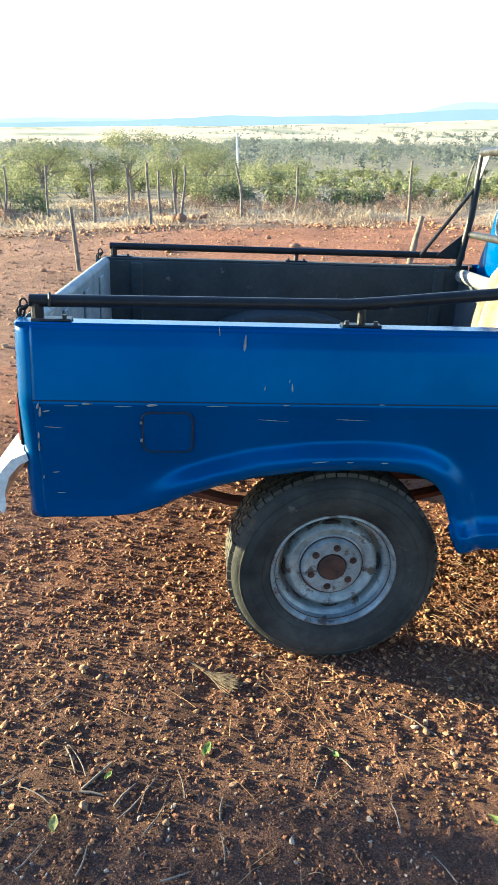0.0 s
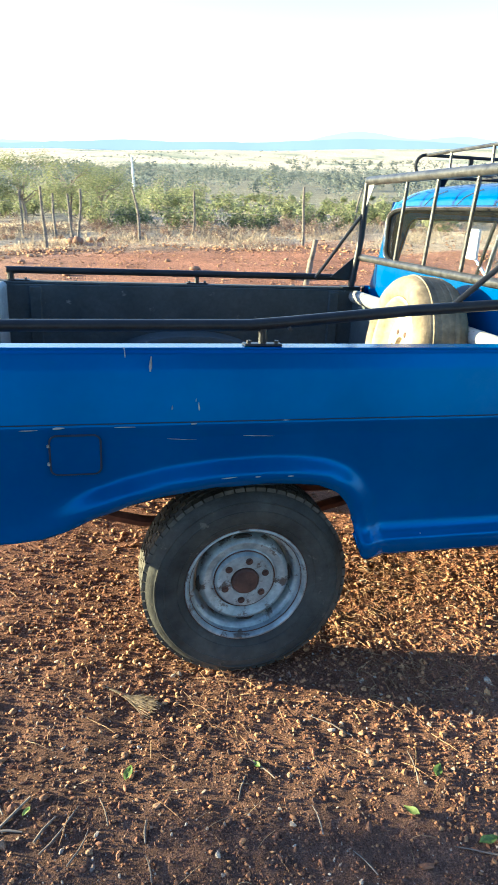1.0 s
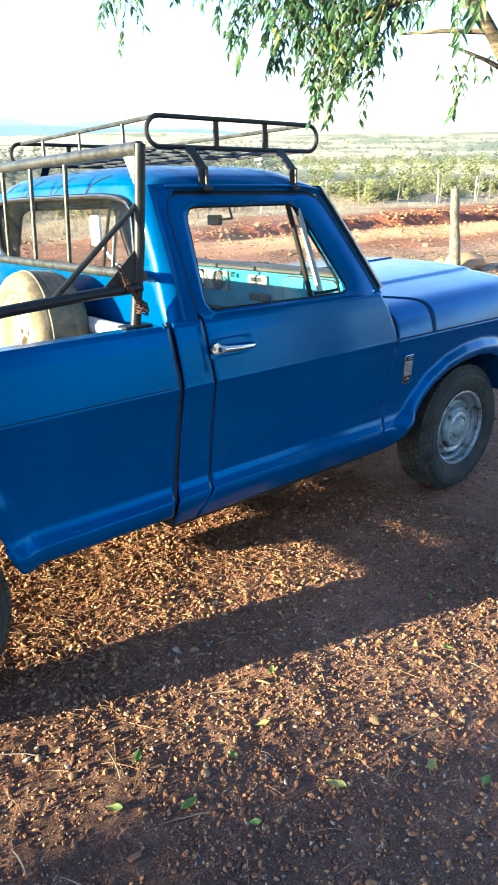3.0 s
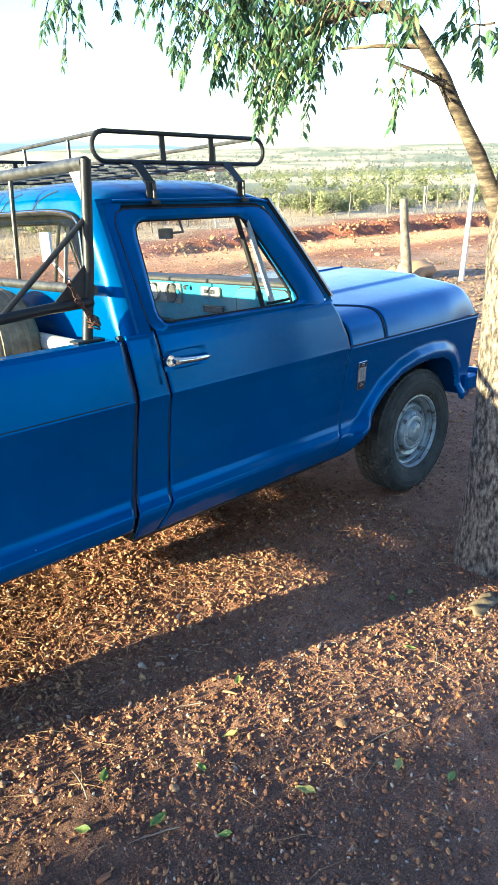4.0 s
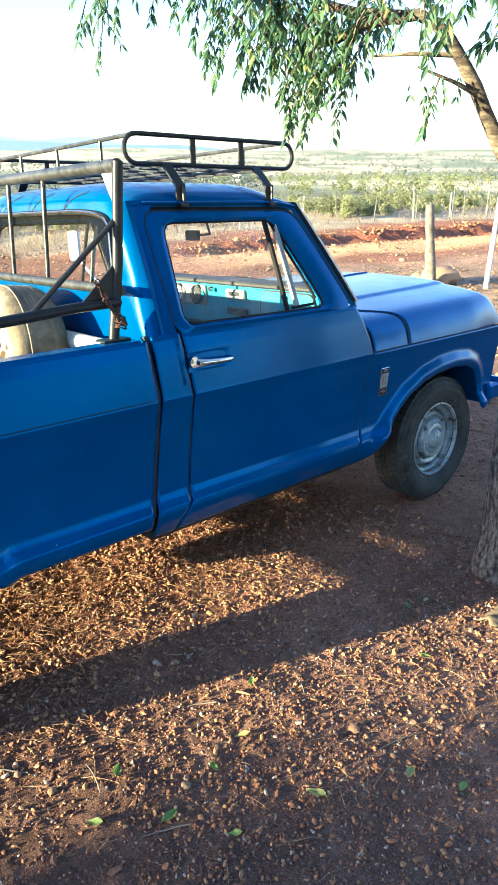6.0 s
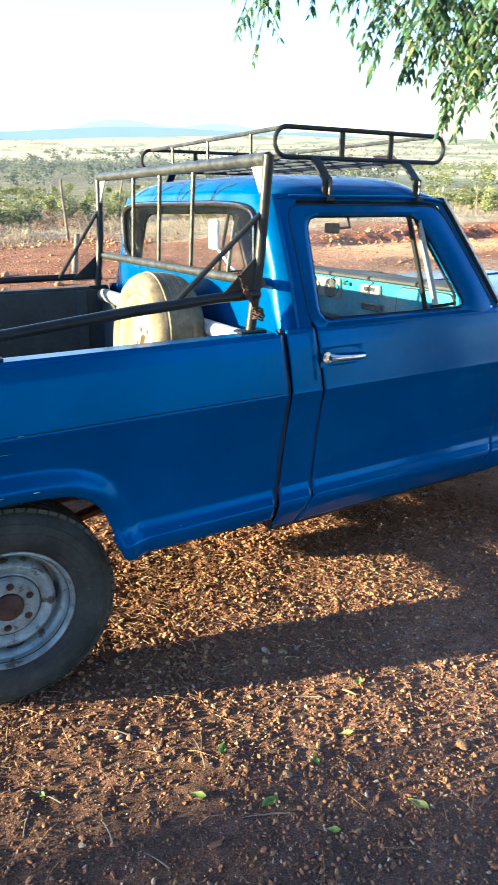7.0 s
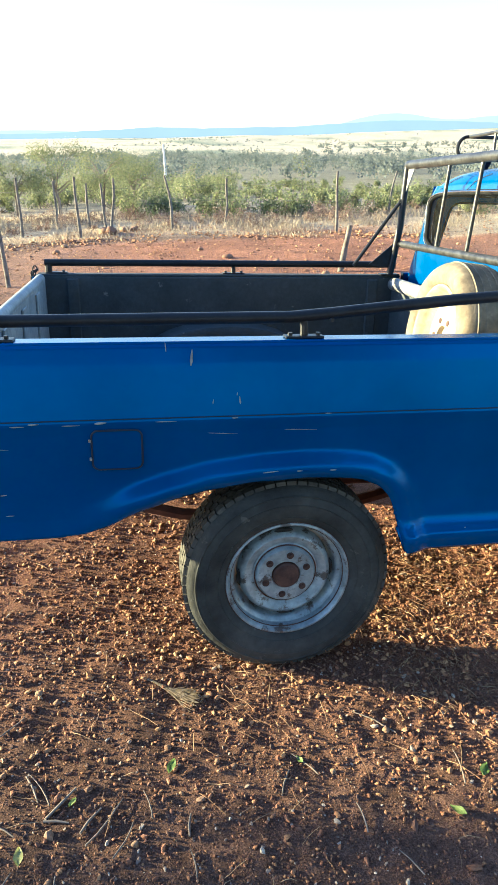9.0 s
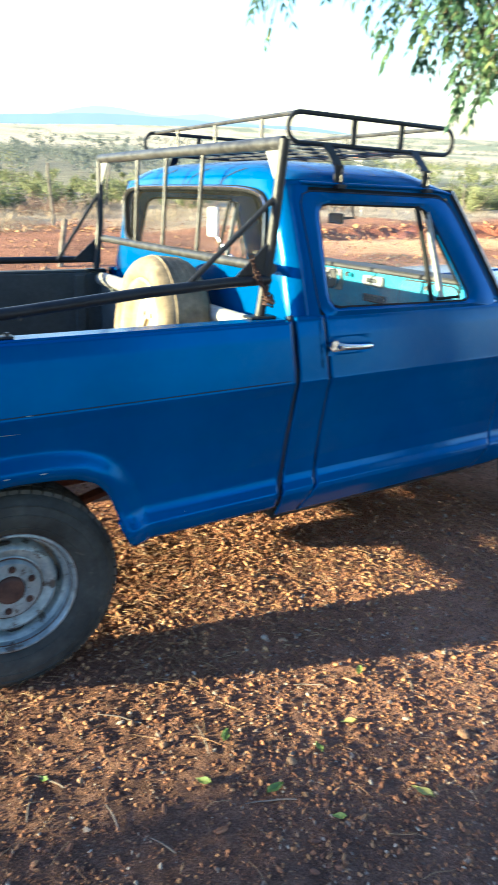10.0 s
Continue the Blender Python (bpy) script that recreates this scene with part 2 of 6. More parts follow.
def bark_material():
    m, nt, b = material("furrowed_grey_bark")
    mp = nt.nodes.new("ShaderNodeMapping")
    mp.inputs["Scale"].default_value = (1.0, 1.0, 0.42)
    nt.links.new(nt.nodes.new("ShaderNodeTexCoord").outputs["Object"], mp.inputs["Vector"])
    ridge = grain(nt, 58.0, 7.0, 0.65, mp.outputs[0])
    col = ramp(nt, ridge, [(0.40, (0.045, 0.036, 0.03)), (0.5, (0.17, 0.142, 0.115)), (0.64, (0.40, 0.345, 0.275))])
    col = mixed(nt, 1.0, col, ramp(nt, grain(nt, 9.0), [(0.3, (0.75, 0.75, 0.75)), (0.7, (1.2, 1.15, 1.1))]), "MULTIPLY")
    nt.links.new(col, b.inputs["Base Color"])
    b.inputs["Roughness"].default_value = 0.95
    bump(nt, b, ridge, 1.0, 0.03)
    return m


BARK = bark_material()


def limb_bark_material():
    m, nt, b = material("ringed_pale_limb_bark")
    mp = nt.nodes.new("ShaderNodeMapping")
    mp.inputs["Scale"].default_value = (9.0, 9.0, 46.0)
    nt.links.new(nt.nodes.new("ShaderNodeTexCoord").outputs["Object"], mp.inputs["Vector"])
    rings = grain(nt, 1.0, 5.0, 0.62, mp.outputs[0])
    col = ramp(nt, rings, [(0.36, (0.028, 0.020, 0.016)), (0.50, (0.085, 0.062, 0.043)), (0.66, (0.21, 0.165, 0.112))])
    col = mixed(nt, 1.0, col, ramp(nt, grain(nt, 70.0), [(0.3, (0.7, 0.7, 0.7)), (0.7, (1.2, 1.2, 1.15))]), "MULTIPLY")
    nt.links.new(col, b.inputs["Base Color"])
    b.inputs["Roughness"].default_value = 0.92
    bump(nt, b, rings, 0.8, 0.012)
    return m


LIMB_BARK = limb_bark_material()
LEAF = per_piece("neem_leaf", [(0.0, (0.06, 0.125, 0.07)), (0.45, (0.10, 0.19, 0.095)), (0.85, (0.15, 0.25, 0.11)), (0.98, (0.28, 0.31, 0.11))],
                 0.35, 30.0, 0.0, True, 0.42)
FALLEN = per_piece("fallen_green_leaf", [(0.0, (0.17, 0.27, 0.06)), (0.6, (0.30, 0.38, 0.09)), (1.0, (0.46, 0.44, 0.14))], 0.6, 60.0, 0.2, False, 0.3)
SCRUB = per_piece("scrub_leaf", [(0.0, (0.13, 0.145, 0.072)), (0.5, (0.22, 0.238, 0.10)), (0.85, (0.29, 0.31, 0.125)), (1.0, (0.33, 0.28, 0.18))],
                  0.8, 2.0, 0.0, True, 0.4)
# Grey-blue distance haze is mixed into these leaf colours.
WOODS = per_piece("hazed_woodland_leaf", [(0.0, (0.125, 0.145, 0.138)), (0.6, (0.16, 0.18, 0.158)), (1.0, (0.20, 0.21, 0.165))], 0.9, 0.5, 0.0, True, 0.45)
SHADE_LEAF = per_piece("dark_shade_leaf", [(0.0, (0.035, 0.05, 0.03)), (1.0, (0.07, 0.09, 0.055))], 0.6, 10.0, 0.0, True, 0.15)
WEED = per_piece("dry_red_weed", [(0.0, (0.20, 0.12, 0.09)), (0.6, (0.30, 0.20, 0.14)), (1.0, (0.38, 0.30, 0.20))], 0.9, 10.0, 0.0, True, 0.4)
TWIG = per_piece("grey_scrub_twig", [(0.0, (0.13, 0.10, 0.08)), (1.0, (0.28, 0.23, 0.18))], 0.9, 10.0, 0.0)
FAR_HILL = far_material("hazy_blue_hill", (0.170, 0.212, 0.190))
FAR_RIDGE = far_material("haze_pale_ridge", (0.235, 0.270, 0.228))
ROOF_TILE = surface("far_red_roof", (0.30, 0.08, 0.05), (0.45, 0.14, 0.08), 1.0, 0.9)


# ---- building helpers ----
class Geo:
    """Points and faces of one mesh, in the site's frame."""

    def __init__(self):
        self.v, self.f = [], []

    def add(self, verts, faces):
        k = len(self.v)
        self.v.extend(tuple(p) for p in verts)
        self.f.extend(tuple(i + k for i in f) for f in faces)
        return self

    def box(self, x0, x1, y0, y1, z0, z1, b=0.004):
        """A box with chamfered edges."""
        b = min(b, (x1 - x0) * 0.3, (y1 - y0) * 0.3, (z1 - z0) * 0.3)
        bm = bmesh.new()
        bmesh.ops.create_cube(bm, size=1.0)
        for p in bm.verts:
            p.co = ((x0 + x1) / 2 + p.co.x * (x1 - x0), (y0 + y1) / 2 + p.co.y * (y1 - y0), (z0 + z1) / 2 + p.co.z * (z1 - z0))
        bmesh.ops.bevel(bm, geom=bm.edges[:], offset=b, segments=1, affect="EDGES")
        bm.verts.index_update()
        self.add([p.co[:] for p in bm.verts], [[p.index for p in f.verts] for f in bm.faces])
        bm.free()
        return self

    def tube(self, pts, radius, segs=10, caps=True, wobble=0.0):
        pts = [Vector(p) for p in pts]
        radii = radius if isinstance(radius, (list, tuple)) else [radius] * len(pts)
        side = None
        rings = []
        for i, p in enumerate(pts):
            d = (pts[min(i + 1, len(pts) - 1)] - pts[max(i - 1, 0)]).normalized()
            if side is None:
                side = d.orthogonal().normalized()
            side = (side - d * side.dot(d)).normalized()
            other = d.cross(side)
            ring = []
            for k in range(segs):
                a = 2 * math.pi * k / segs
                w = 1.0 + (wobble * noise.noise(p * 7 + Vector((math.cos(a), math.sin(a), 0)) * 1.3) if wobble else 0.0)
                ring.append(p + (side * math.cos(a) + other * math.sin(a)) * radii[i] * w)
            rings.append(ring)
        n = len(rings)
        faces = [(i * segs + k, i * segs + (k + 1) % segs, (i + 1) * segs + (k + 1) % segs, (i + 1) * segs + k)
                 for i in range(n - 1) for k in range(segs)]
        if caps:
            faces += [tuple(range(segs - 1, -1, -1)), tuple((n - 1) * segs + k for k in range(segs))]
        return self.add([p for r in rings for p in r], faces)

    def lathe(self, centre, profile, segs=48, closed=False):
        """Turns (radius, y offset) round an axle along y."""
        cx, cy, cz = centre
        n = len(profile)
        verts = [(cx + r * math.cos(2 * math.pi * k / segs), cy + o, cz + r * math.sin(2 * math.pi * k / segs))
                 for r, o in profile for k in range(segs)]
        last = n if closed else n - 1
        faces = [(i * segs + k, ((i + 1) % n) * segs + k, ((i + 1) % n) * segs + (k + 1) % segs, i * segs + (k + 1) % segs)
                 for i in range(last) for k in range(segs)]
        return self.add(verts, faces)

    def grid(self, us, vs, fn, keep=None):
        n, m = len(us), len(vs)
        verts = [fn(u, v) for u in us for v in vs]
        faces = []
        for i in range(n - 1):
            for j in range(m - 1):
                if keep is None or keep((us[i] + us[i + 1]) / 2, (vs[j] + vs[j + 1]) / 2):
                    faces.append((i * m + j, (i + 1) * m + j, (i + 1) * m + j + 1, i * m + j + 1))
        return self.add(verts, faces)

    def loft(self, loop_a, loop_b, close=True):
        n = len(loop_a)
        faces = [(k, (k + 1) % n, n + (k + 1) % n, n + k) for k in range(n if close else n - 1)]
        return self.add(list(loop_a) + list(loop_b), faces)

    def plate(self, corners, thick):
        """A flat plate through the corners, with thickness."""
        c = [Vector(p) for p in corners]
        nrm = (c[1] - c[0]).cross(c[2] - c[0]).normalized() * thick / 2
        n = len(c)
        faces = [tuple(range(n)), tuple(range(2 * n - 1, n - 1, -1))]
        faces += [(k, n + k, n + (k + 1) % n, (k + 1) % n) for k in range(n)]
        return self.add([p + nrm for p in c] + [p - nrm for p in c], faces)


def thing(name, at, label, category, group="", kind="", site=True):
    """An empty at the base of a thing, to carry its parts."""
    ob = new(name)
    ob.empty_display_size = 0.1
    ob.matrix_world = (SITE if site else Matrix()) @ Matrix.Translation(at)
    ob["base"] = at
    return tagged(ob, label, category, group, kind)


def base_of(ob):
    while ob.parent:
        ob = ob.parent
    return Vector(ob["base"])


def to_mesh(name, geo, mat, angle=35.0, merge=0.0, at=None):
    me = bpy.data.meshes.new(name)
    if at is None:
        me.from_pydata(geo.v, [], geo.f)
    else:
        me.from_pydata([(p[0] - at[0], p[1] - at[1], p[2] - at[2]) for p in geo.v], [], geo.f)
    if merge:
        bm = bmesh.new()
        bm.from_mesh(me)
        bmesh.ops.remove_doubles(bm, verts=bm.verts[:], dist=merge)
        bmesh.ops.dissolve_degenerate(bm, dist=merge, edges=bm.edges[:])
        bmesh.ops.recalc_face_normals(bm, faces=bm.faces[:])
        bm.to_mesh(me)
        bm.free()
    me.materials.append(mat)
    me.validate()
    if angle is not None:
        me.polygons.foreach_set("use_smooth", [True] * len(me.polygons))
        me.set_sharp_from_angle(angle=radians(angle))
    me.update()
    return me


def part(name, geo, mat, parent, label="", angle=35.0, merge=0.0, thick=0.0, offset=-1.0, kind=""):
    ob = new(name, to_mesh(name, geo, mat, angle, merge, base_of(parent)))
    ob.parent = parent
    if thick:
        sol = ob.modifiers.new("thickness", "SOLIDIFY")
        sol.thickness, sol.offset = thick, offset
    return tagged(ob, label, kind=kind)


def spaced(a, b, step):
    n = max(1, int(round((b - a) / step)))
    return [a + (b - a) * i / n for i in range(n + 1)]


def smooth(t):
    t = min(1.0, max(0.0, t))
    return t * t * (3 - 2 * t)


def rounded(points, n):
    """n points spread evenly along a closed outline."""
    pts = [Vector(p) for p in points]
    pts.append(pts[0])
    lengths = [0.0]
    for a, b in zip(pts, pts[1:]):
        lengths.append(lengths[-1] + (b - a).length)
    out = []
    for k in range(n):
        s = lengths[-1] * k / n
        i = max(j for j in range(len(pts) - 1) if lengths[j] <= s + 1e-9)
        f = (s - lengths[i]) / max(1e-9, lengths[i + 1] - lengths[i])
        out.append(pts[i].lerp(pts[i + 1], f))
    return out


def soft_loop(points, times=2):
    """An outline with its corners cut round."""
    pts = [Vector(p) for p in points]
    for _ in range(times):
        res = []
        for a, b in zip(pts, pts[1:] + pts[:1]):
            res += [a.lerp(b, 0.25), a.lerp(b, 0.75)]
        pts = res
    return pts


def fillet(points, r, n=5):
    """A closed outline with corners rounded to radius r."""
    pts = [Vector(p) for p in points]
    out = []
    for k, p in enumerate(pts):
        a, c = pts[k - 1] - p, pts[(k + 1) % len(pts)] - p
        d = min(r, a.length * 0.45, c.length * 0.45)
        s, e = p + a.normalized() * d, p + c.normalized() * d
        for j in range(n + 1):
            t = j / n
            out.append(s * (1 - t) ** 2 + p * 2 * t * (1 - t) + e * t * t)
    return out


def round_rect(x0, x1, y0, y1, r):
    out = []
    for cx, cy, start in ((x1 - r, y1 - r, 0), (x0 + r, y1 - r, 90), (x0 + r, y0 + r, 180), (x1 - r, y0 + r, 270)):
        out += [Vector((cx + r * math.cos(radians(start + k * 22.5)), cy + r * math.sin(radians(start + k * 22.5)))) for k in range(5)]
    return out


# ---- terrain ----
NORMAL = SITE.to_3x3() @ Vector((0, 0, 1))
BANK_AT, BANK_DIR, BANK_OUT = Vector((16.7, 10.9)), Vector((0.995, -0.10)), Vector((0.10, 0.995))


def bank_place(x, y):
    """Along the cut bank by the track, and square to it."""
    d = Vector((x, y)) - BANK_AT
    return d.dot(BANK_DIR), d.dot(BANK_OUT)


def ground_height(x, y, fine=True):
    r = math.hypot(x - 0.2, y + 1.6)
    plane = -(NORMAL.x * x + NORMAL.y * y) / NORMAL.z
    far = -0.045 * min(r, 60.0) - 0.032 * min(max(r - 60.0, 0.0), 240.0) - 0.003 * max(r - 300.0, 0.0) - 0.007 * max(r - 800.0, 0.0)
    s = smooth((r - 4.0) / 10.0)
    z = plane * (1 - s) + far * s
    if r > 8.0:
        along, q = bank_place(x, y)
        w = smooth((along + 12.0) / 10.0) * smooth((r - 10.0) / 4.0)
        ragged = 0.50 * noise.noise((x * 0.5, y * 0.5, 3.0)) + 0.40 * noise.noise((x * 1.7, y * 1.7, 3.0)) + 0.25 * noise.noise((x * 4.5, y * 4.5, 3.0))
        z += w * (0.27 + 0.12 * noise.noise((x * 0.3, 2.0, 3.0))) * smooth((q + 0.3 + ragged) / 0.6) * (1 - smooth((q - 6.0) / 14.0))
    if fine:
        if r < 60.0:
            z += 0.010 * noise.noise((x * 2.3, y * 2.3, 0.0)) + 0.006 * noise.noise((x * 9.0, y * 9.0, 5.0))
        if r < 6.0:
            z += 0.0045 * noise.noise((x * 26.0, y * 26.0, 2.0))
        if r > 6.0:
            z += smooth((r - 6.0) / 14.0) * 0.06 * noise.noise((x * 0.8, y * 0.8, 9.0))
        if r > 70.0:
            k = smooth((r - 70.0) / 300.0)
            z += k * (3.0 * noise.noise((x * 0.006, y * 0.006, 2.0)) + (7.0 + 10.0 * smooth((r - 500.0) / 900.0)) * noise.noise((x * 0.0016, y * 0.0016, 7.0)))
    return z


def site_to_world(x, y, lift=0.0):
    p = SITE @ Vector((x, y, 0))
    return Vector((p.x, p.y, ground_height(p.x, p.y) + lift))


def soil_and_shade_colour(x, y):
    r = math.hypot(x - 0.2, y + 1.6)
    n = noise.noise((x * 0.35, y * 0.35, 1.0))
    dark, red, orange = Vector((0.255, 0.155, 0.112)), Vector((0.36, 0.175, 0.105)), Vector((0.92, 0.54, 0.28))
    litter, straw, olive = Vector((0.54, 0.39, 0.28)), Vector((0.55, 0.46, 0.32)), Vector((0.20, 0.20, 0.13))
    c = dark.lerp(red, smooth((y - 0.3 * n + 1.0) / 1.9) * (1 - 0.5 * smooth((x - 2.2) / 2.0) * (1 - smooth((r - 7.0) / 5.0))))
    # Soil darkened at left, lightened at right, as the yard's shade and sun dapple.
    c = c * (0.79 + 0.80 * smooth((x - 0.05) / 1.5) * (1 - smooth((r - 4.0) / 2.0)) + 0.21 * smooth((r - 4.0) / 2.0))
    if r > 6.0:
        along, q = bank_place(x, y)
        c = c.lerp(Vector((0.30, 0.20, 0.145)), 0.7 * smooth((0.5 - x) / 4.0))
        c = c.lerp(Vector((0.20, 0.145, 0.11)), 0.85 * smooth(1.0 - abs(r - 17.6 - 0.8 * n) / 1.6) * smooth((5.5 - x) / 3.0))
        c = c.lerp(litter, 0.75 * smooth((x - 4.0) / 4.0) * smooth((-3.0 - q + n) / 1.5))
        c = c.lerp(orange, smooth((q + 3.2 + n) / 1.0) * smooth((-0.2 - q) / 0.5) * smooth((x - 6.0) / 5.0))
        c = c.lerp(Vector((0.40, 0.15, 0.085)), smooth((q + 0.7) / 0.5) * smooth((1.0 - q) / 0.8) * smooth((x - 8.0) / 4.0))
        beyond = max(smooth((r - 17.5 - 2.0 * n) / 3.0) * (1 - smooth((x - 5.0) / 6.0)), smooth((q - 1.6 - n) / 1.2) * smooth((x - 4.0) / 5.0))
        c = c.lerp(straw, beyond)
        c = c.lerp(olive, smooth((r - 26.0 - 6 * n) / 16.0) * 0.8)
    if r > 60.0:
        m = noise.noise((x * 0.012, y * 0.012, 4.0)) + 0.6 * noise.noise((x * 0.04, y * 0.04, 6.0))
        pale = Vector((0.70, 0.60, 0.40)).lerp(Vector((0.30, 0.33, 0.22)), smooth((m + 0.30 * smooth((x / r - 0.35) / 0.3) - 0.05) / 0.4))
        right = smooth((x / r - 0.55) / 0.15)
        c = c.lerp(pale, smooth((r - 270.0 + 210.0 * right) / (120.0 - 70.0 * right)))
    return c


def build_ground():
    radii, r = [0.0], 0.05
    while r < 4200.0:
        radii.append(r)
        r *= 1.019 if r < 4 else (1.034 if r < 14 else (1.013 if r < 26 else (1.034 if r < 40 else 1.06)))
    segs = 500
    cx, cy = 0.5, -0.3
    verts = [(cx, cy, ground_height(cx, cy))]
    for rr in radii[1:]:
        for k in range(segs):
            a = 2 * math.pi * k / segs
            x, y = cx + rr * math.cos(a), cy + rr * math.sin(a)
            verts.append((x, y, ground_height(x, y)))
    faces = [(0, 1 + k, 1 + (k + 1) % segs) for k in range(segs)]
    for i in range(len(radii) - 2):
        a, b = 1 + i * segs, 1 + (i + 1) * segs
        faces += [(a + k, b + k, b + (k + 1) % segs, a + (k + 1) % segs) for k in range(segs)]
    me = bpy.data.meshes.new("ground")
    me.from_pydata(verts, [], faces)
    layer = me.color_attributes.new("soil", "FLOAT_COLOR", "POINT")
    layer.data.foreach_set("color", [c for p in verts for c in (*soil_and_shade_colour(p[0], p[1]), 1.0)])
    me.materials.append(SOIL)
    me.polygons.foreach_set("use_smooth", [True] * len(me.polygons))
    me.update()
    tagged(new("ground", me), "sloping reddish brown gravel yard running down to dry scrubland", "ground", kind="structure")


build_ground()

# ---- the pickup truck ----
W = 1.86          # width over the flanks
HUB_Y, HUB_Z, TYRE_R = 0.090, 0.350, 0.352
REAR_X, FRONT_X = 0.025, 2.905
FLANK_Z = [0.36, 0.42, 0.47, 0.505, 0.522, 0.545, 0.575, 0.63, 0.75, 0.90, 0.940, 0.946, 1.10, 1.155, 1.17]
FLANK_Y = [0.060, 0.030, 0.008, 0.000, 0.003, 0.018, 0.027, 0.029, 0.023, 0.007, 0.000, 0.001, 0.020, 0.030, 0.036]
REAR_ARCH = [(-1.1, 0.570), (-0.70, 0.572), (-0.62, 0.580), (-0.54, 0.607), (-0.46, 0.645), (-0.36, 0.682), (-0.24, 0.712), (-0.10, 0.730),
             (0.05, 0.736), (0.16, 0.733), (0.24, 0.721), (0.30, 0.695), (0.34, 0.65), (0.365, 0.58), (0.385, 0.485), (0.392, 0.458), (1.2, 0.455)]
FRONT_ARCH = [(2.0, 0.40), (2.22, 0.405), (2.30, 0.43), (2.38, 0.50), (2.46, 0.585), (2.56, 0.665), (2.68, 0.722), (2.82, 0.752), (2.96, 0.76),
              (3.08, 0.748), (3.16, 0.715), (3.205, 0.65), (3.225, 0.56), (3.235, 0.48), (3.24, 0.475), (3.6, 0.475)]


def flank(z):
    return float(np.interp(z, FLANK_Z, FLANK_Y))


ARCH_CURVES = {}


def arch_z(arch, x):
    """The arch's lower edge, smoothed."""
    key = id(arch)
    if key not in ARCH_CURVES:
        gx = np.arange(arch[0][0], arch[-1][0], 0.002)
        gz = np.interp(gx, [p[0] for p in arch], [p[1] for p in arch])
        kernel = np.hanning(25)
        pad = np.pad(gz, 12, mode="edge")
        ARCH_CURVES[key] = (gx, np.convolve(pad, kernel / kernel.sum(), mode="valid"))
    gx, gz = ARCH_CURVES[key]
    return float(np.interp(x, gx, gz))


def mirror(geo):
    out = Geo()
    out.v = [(x, W - y, z) for x, y, z in geo.v]
    out.f = [tuple(reversed(f)) for f in geo.f]
    return out


def arch_lip(edge, x, z, lip=0.026):
    """How far the flank swells out round a wheel arch."""
    d = float(np.min(np.hypot(edge[:, 0] - x, edge[:, 1] - z)))
    fade = smooth((x + 0.70) / 0.30) if x < 1.0 else smooth((x - 2.16) / 0.16)
    if d > 0.03:
        return fade * lip * smooth(1 - (d - 0.03) / 0.075)
    return fade * lip * (1 - 0.6 * ((0.03 - d) / 0.03) ** 2)


def flank_panel(x_rear, x_front, z0, z1, arch=None, step=0.012):
    """A flank panel between two seams given as (z, x) rows, cut out under a wheel arch, with the arch's flared lip."""
    zs = sorted(set(spaced(z0, z1, 0.012) + [z for z in FLANK_Z if z0 < z < z1]))
    rz, rx = [p[0] for p in x_rear], [p[1] for p in x_rear]
    fz, fx = [p[0] for p in x_front], [p[1] for p in x_front]
    span = max(fx) - min(rx)
    us = spaced(0.0, 1.0, step / span)
    if arch:
        steep = (0.28, 0.41) if min(rx) < 1.0 else (3.12, 3.26)
        us = sorted(set(us + [(x - min(rx)) / span for x in spaced(*steep, 0.003)]))
    edge = []
    if arch:
        lo, hi = (-0.70, 0.392) if arch is REAR_ARCH else (2.2, 3.24)
        edge = [(x, arch_z(arch, x)) for x in spaced(lo, hi, 0.006)]
        edge = np.array(edge)

    def place(u, z):
        x = float(np.interp(z, rz, rx)) * (1 - u) + float(np.interp(z, fz, fx)) * u
        if arch:
            low, split = arch_z(arch, x), 0.90
            if z < split:
                z = low + (z - z0) * (split - low) / (split - z0)
        y = flank(z)
        if arch is not None and len(edge):
            y -= arch_lip(edge, x, z)
        return (x, y, z)

    return Geo().grid(us, zs, place)


truck = thing("pickup_truck", (1.2, W / 2, 0.0), "old blue pickup truck with bed rails parked on gravel", "pickup truck")


def both_sides(name, geo, mat, **more):
    part(name, geo, mat, truck, **more)
    part(name, mirror(geo), mat, truck, **more)


BED_FRONT = [(0.40, 0.982), (0.50, 0.992), (0.60, 1.014), (0.94, 1.045), (0.98, 1.045), (1.17, 1.030)]
both_sides("bed_side", flank_panel([(0.3, -0.885), (1.2, -0.885)], BED_FRONT, 0.44, 1.155, REAR_ARCH), PAINT, merge=0.0004, thick=0.012)

# the seam strip along the crease of the flank
both_sides("crease_seam", Geo().tube([(-0.885, 0.0012, 0.948), (1.02, 0.0012, 0.948)], 0.0021, 6), SEAM)

# tail corners, rounded into the rear
corner = Geo().grid(spaced(0.0, 1.0, 0.1), spaced(0.57, 1.155, 0.02),
                    lambda u, z: (-0.885 - 0.052 * math.sin(u * math.pi / 2), flank(z) + 0.06 * (1 - math.cos(u * math.pi / 2)), z))
corner.grid(spaced(0.0, 1.0, 0.25), spaced(0.57, 1.155, 0.05), lambda u, z: (-0.937, flank(z) + 0.06 + 0.10 * u, z))
both_sides("tail_corner", corner, PAINT, merge=0.0004, thick=0.01)

# caps along the bed's upper edges
cap = Geo().box(-0.925, 1.012, 0.031, 0.10, 1.148, 1.162, 0.005)
part("bed_cap", cap, PAINT, truck)
part("bed_cap", mirror(cap), PAINT_INNER, truck, "worn grey bed cap")

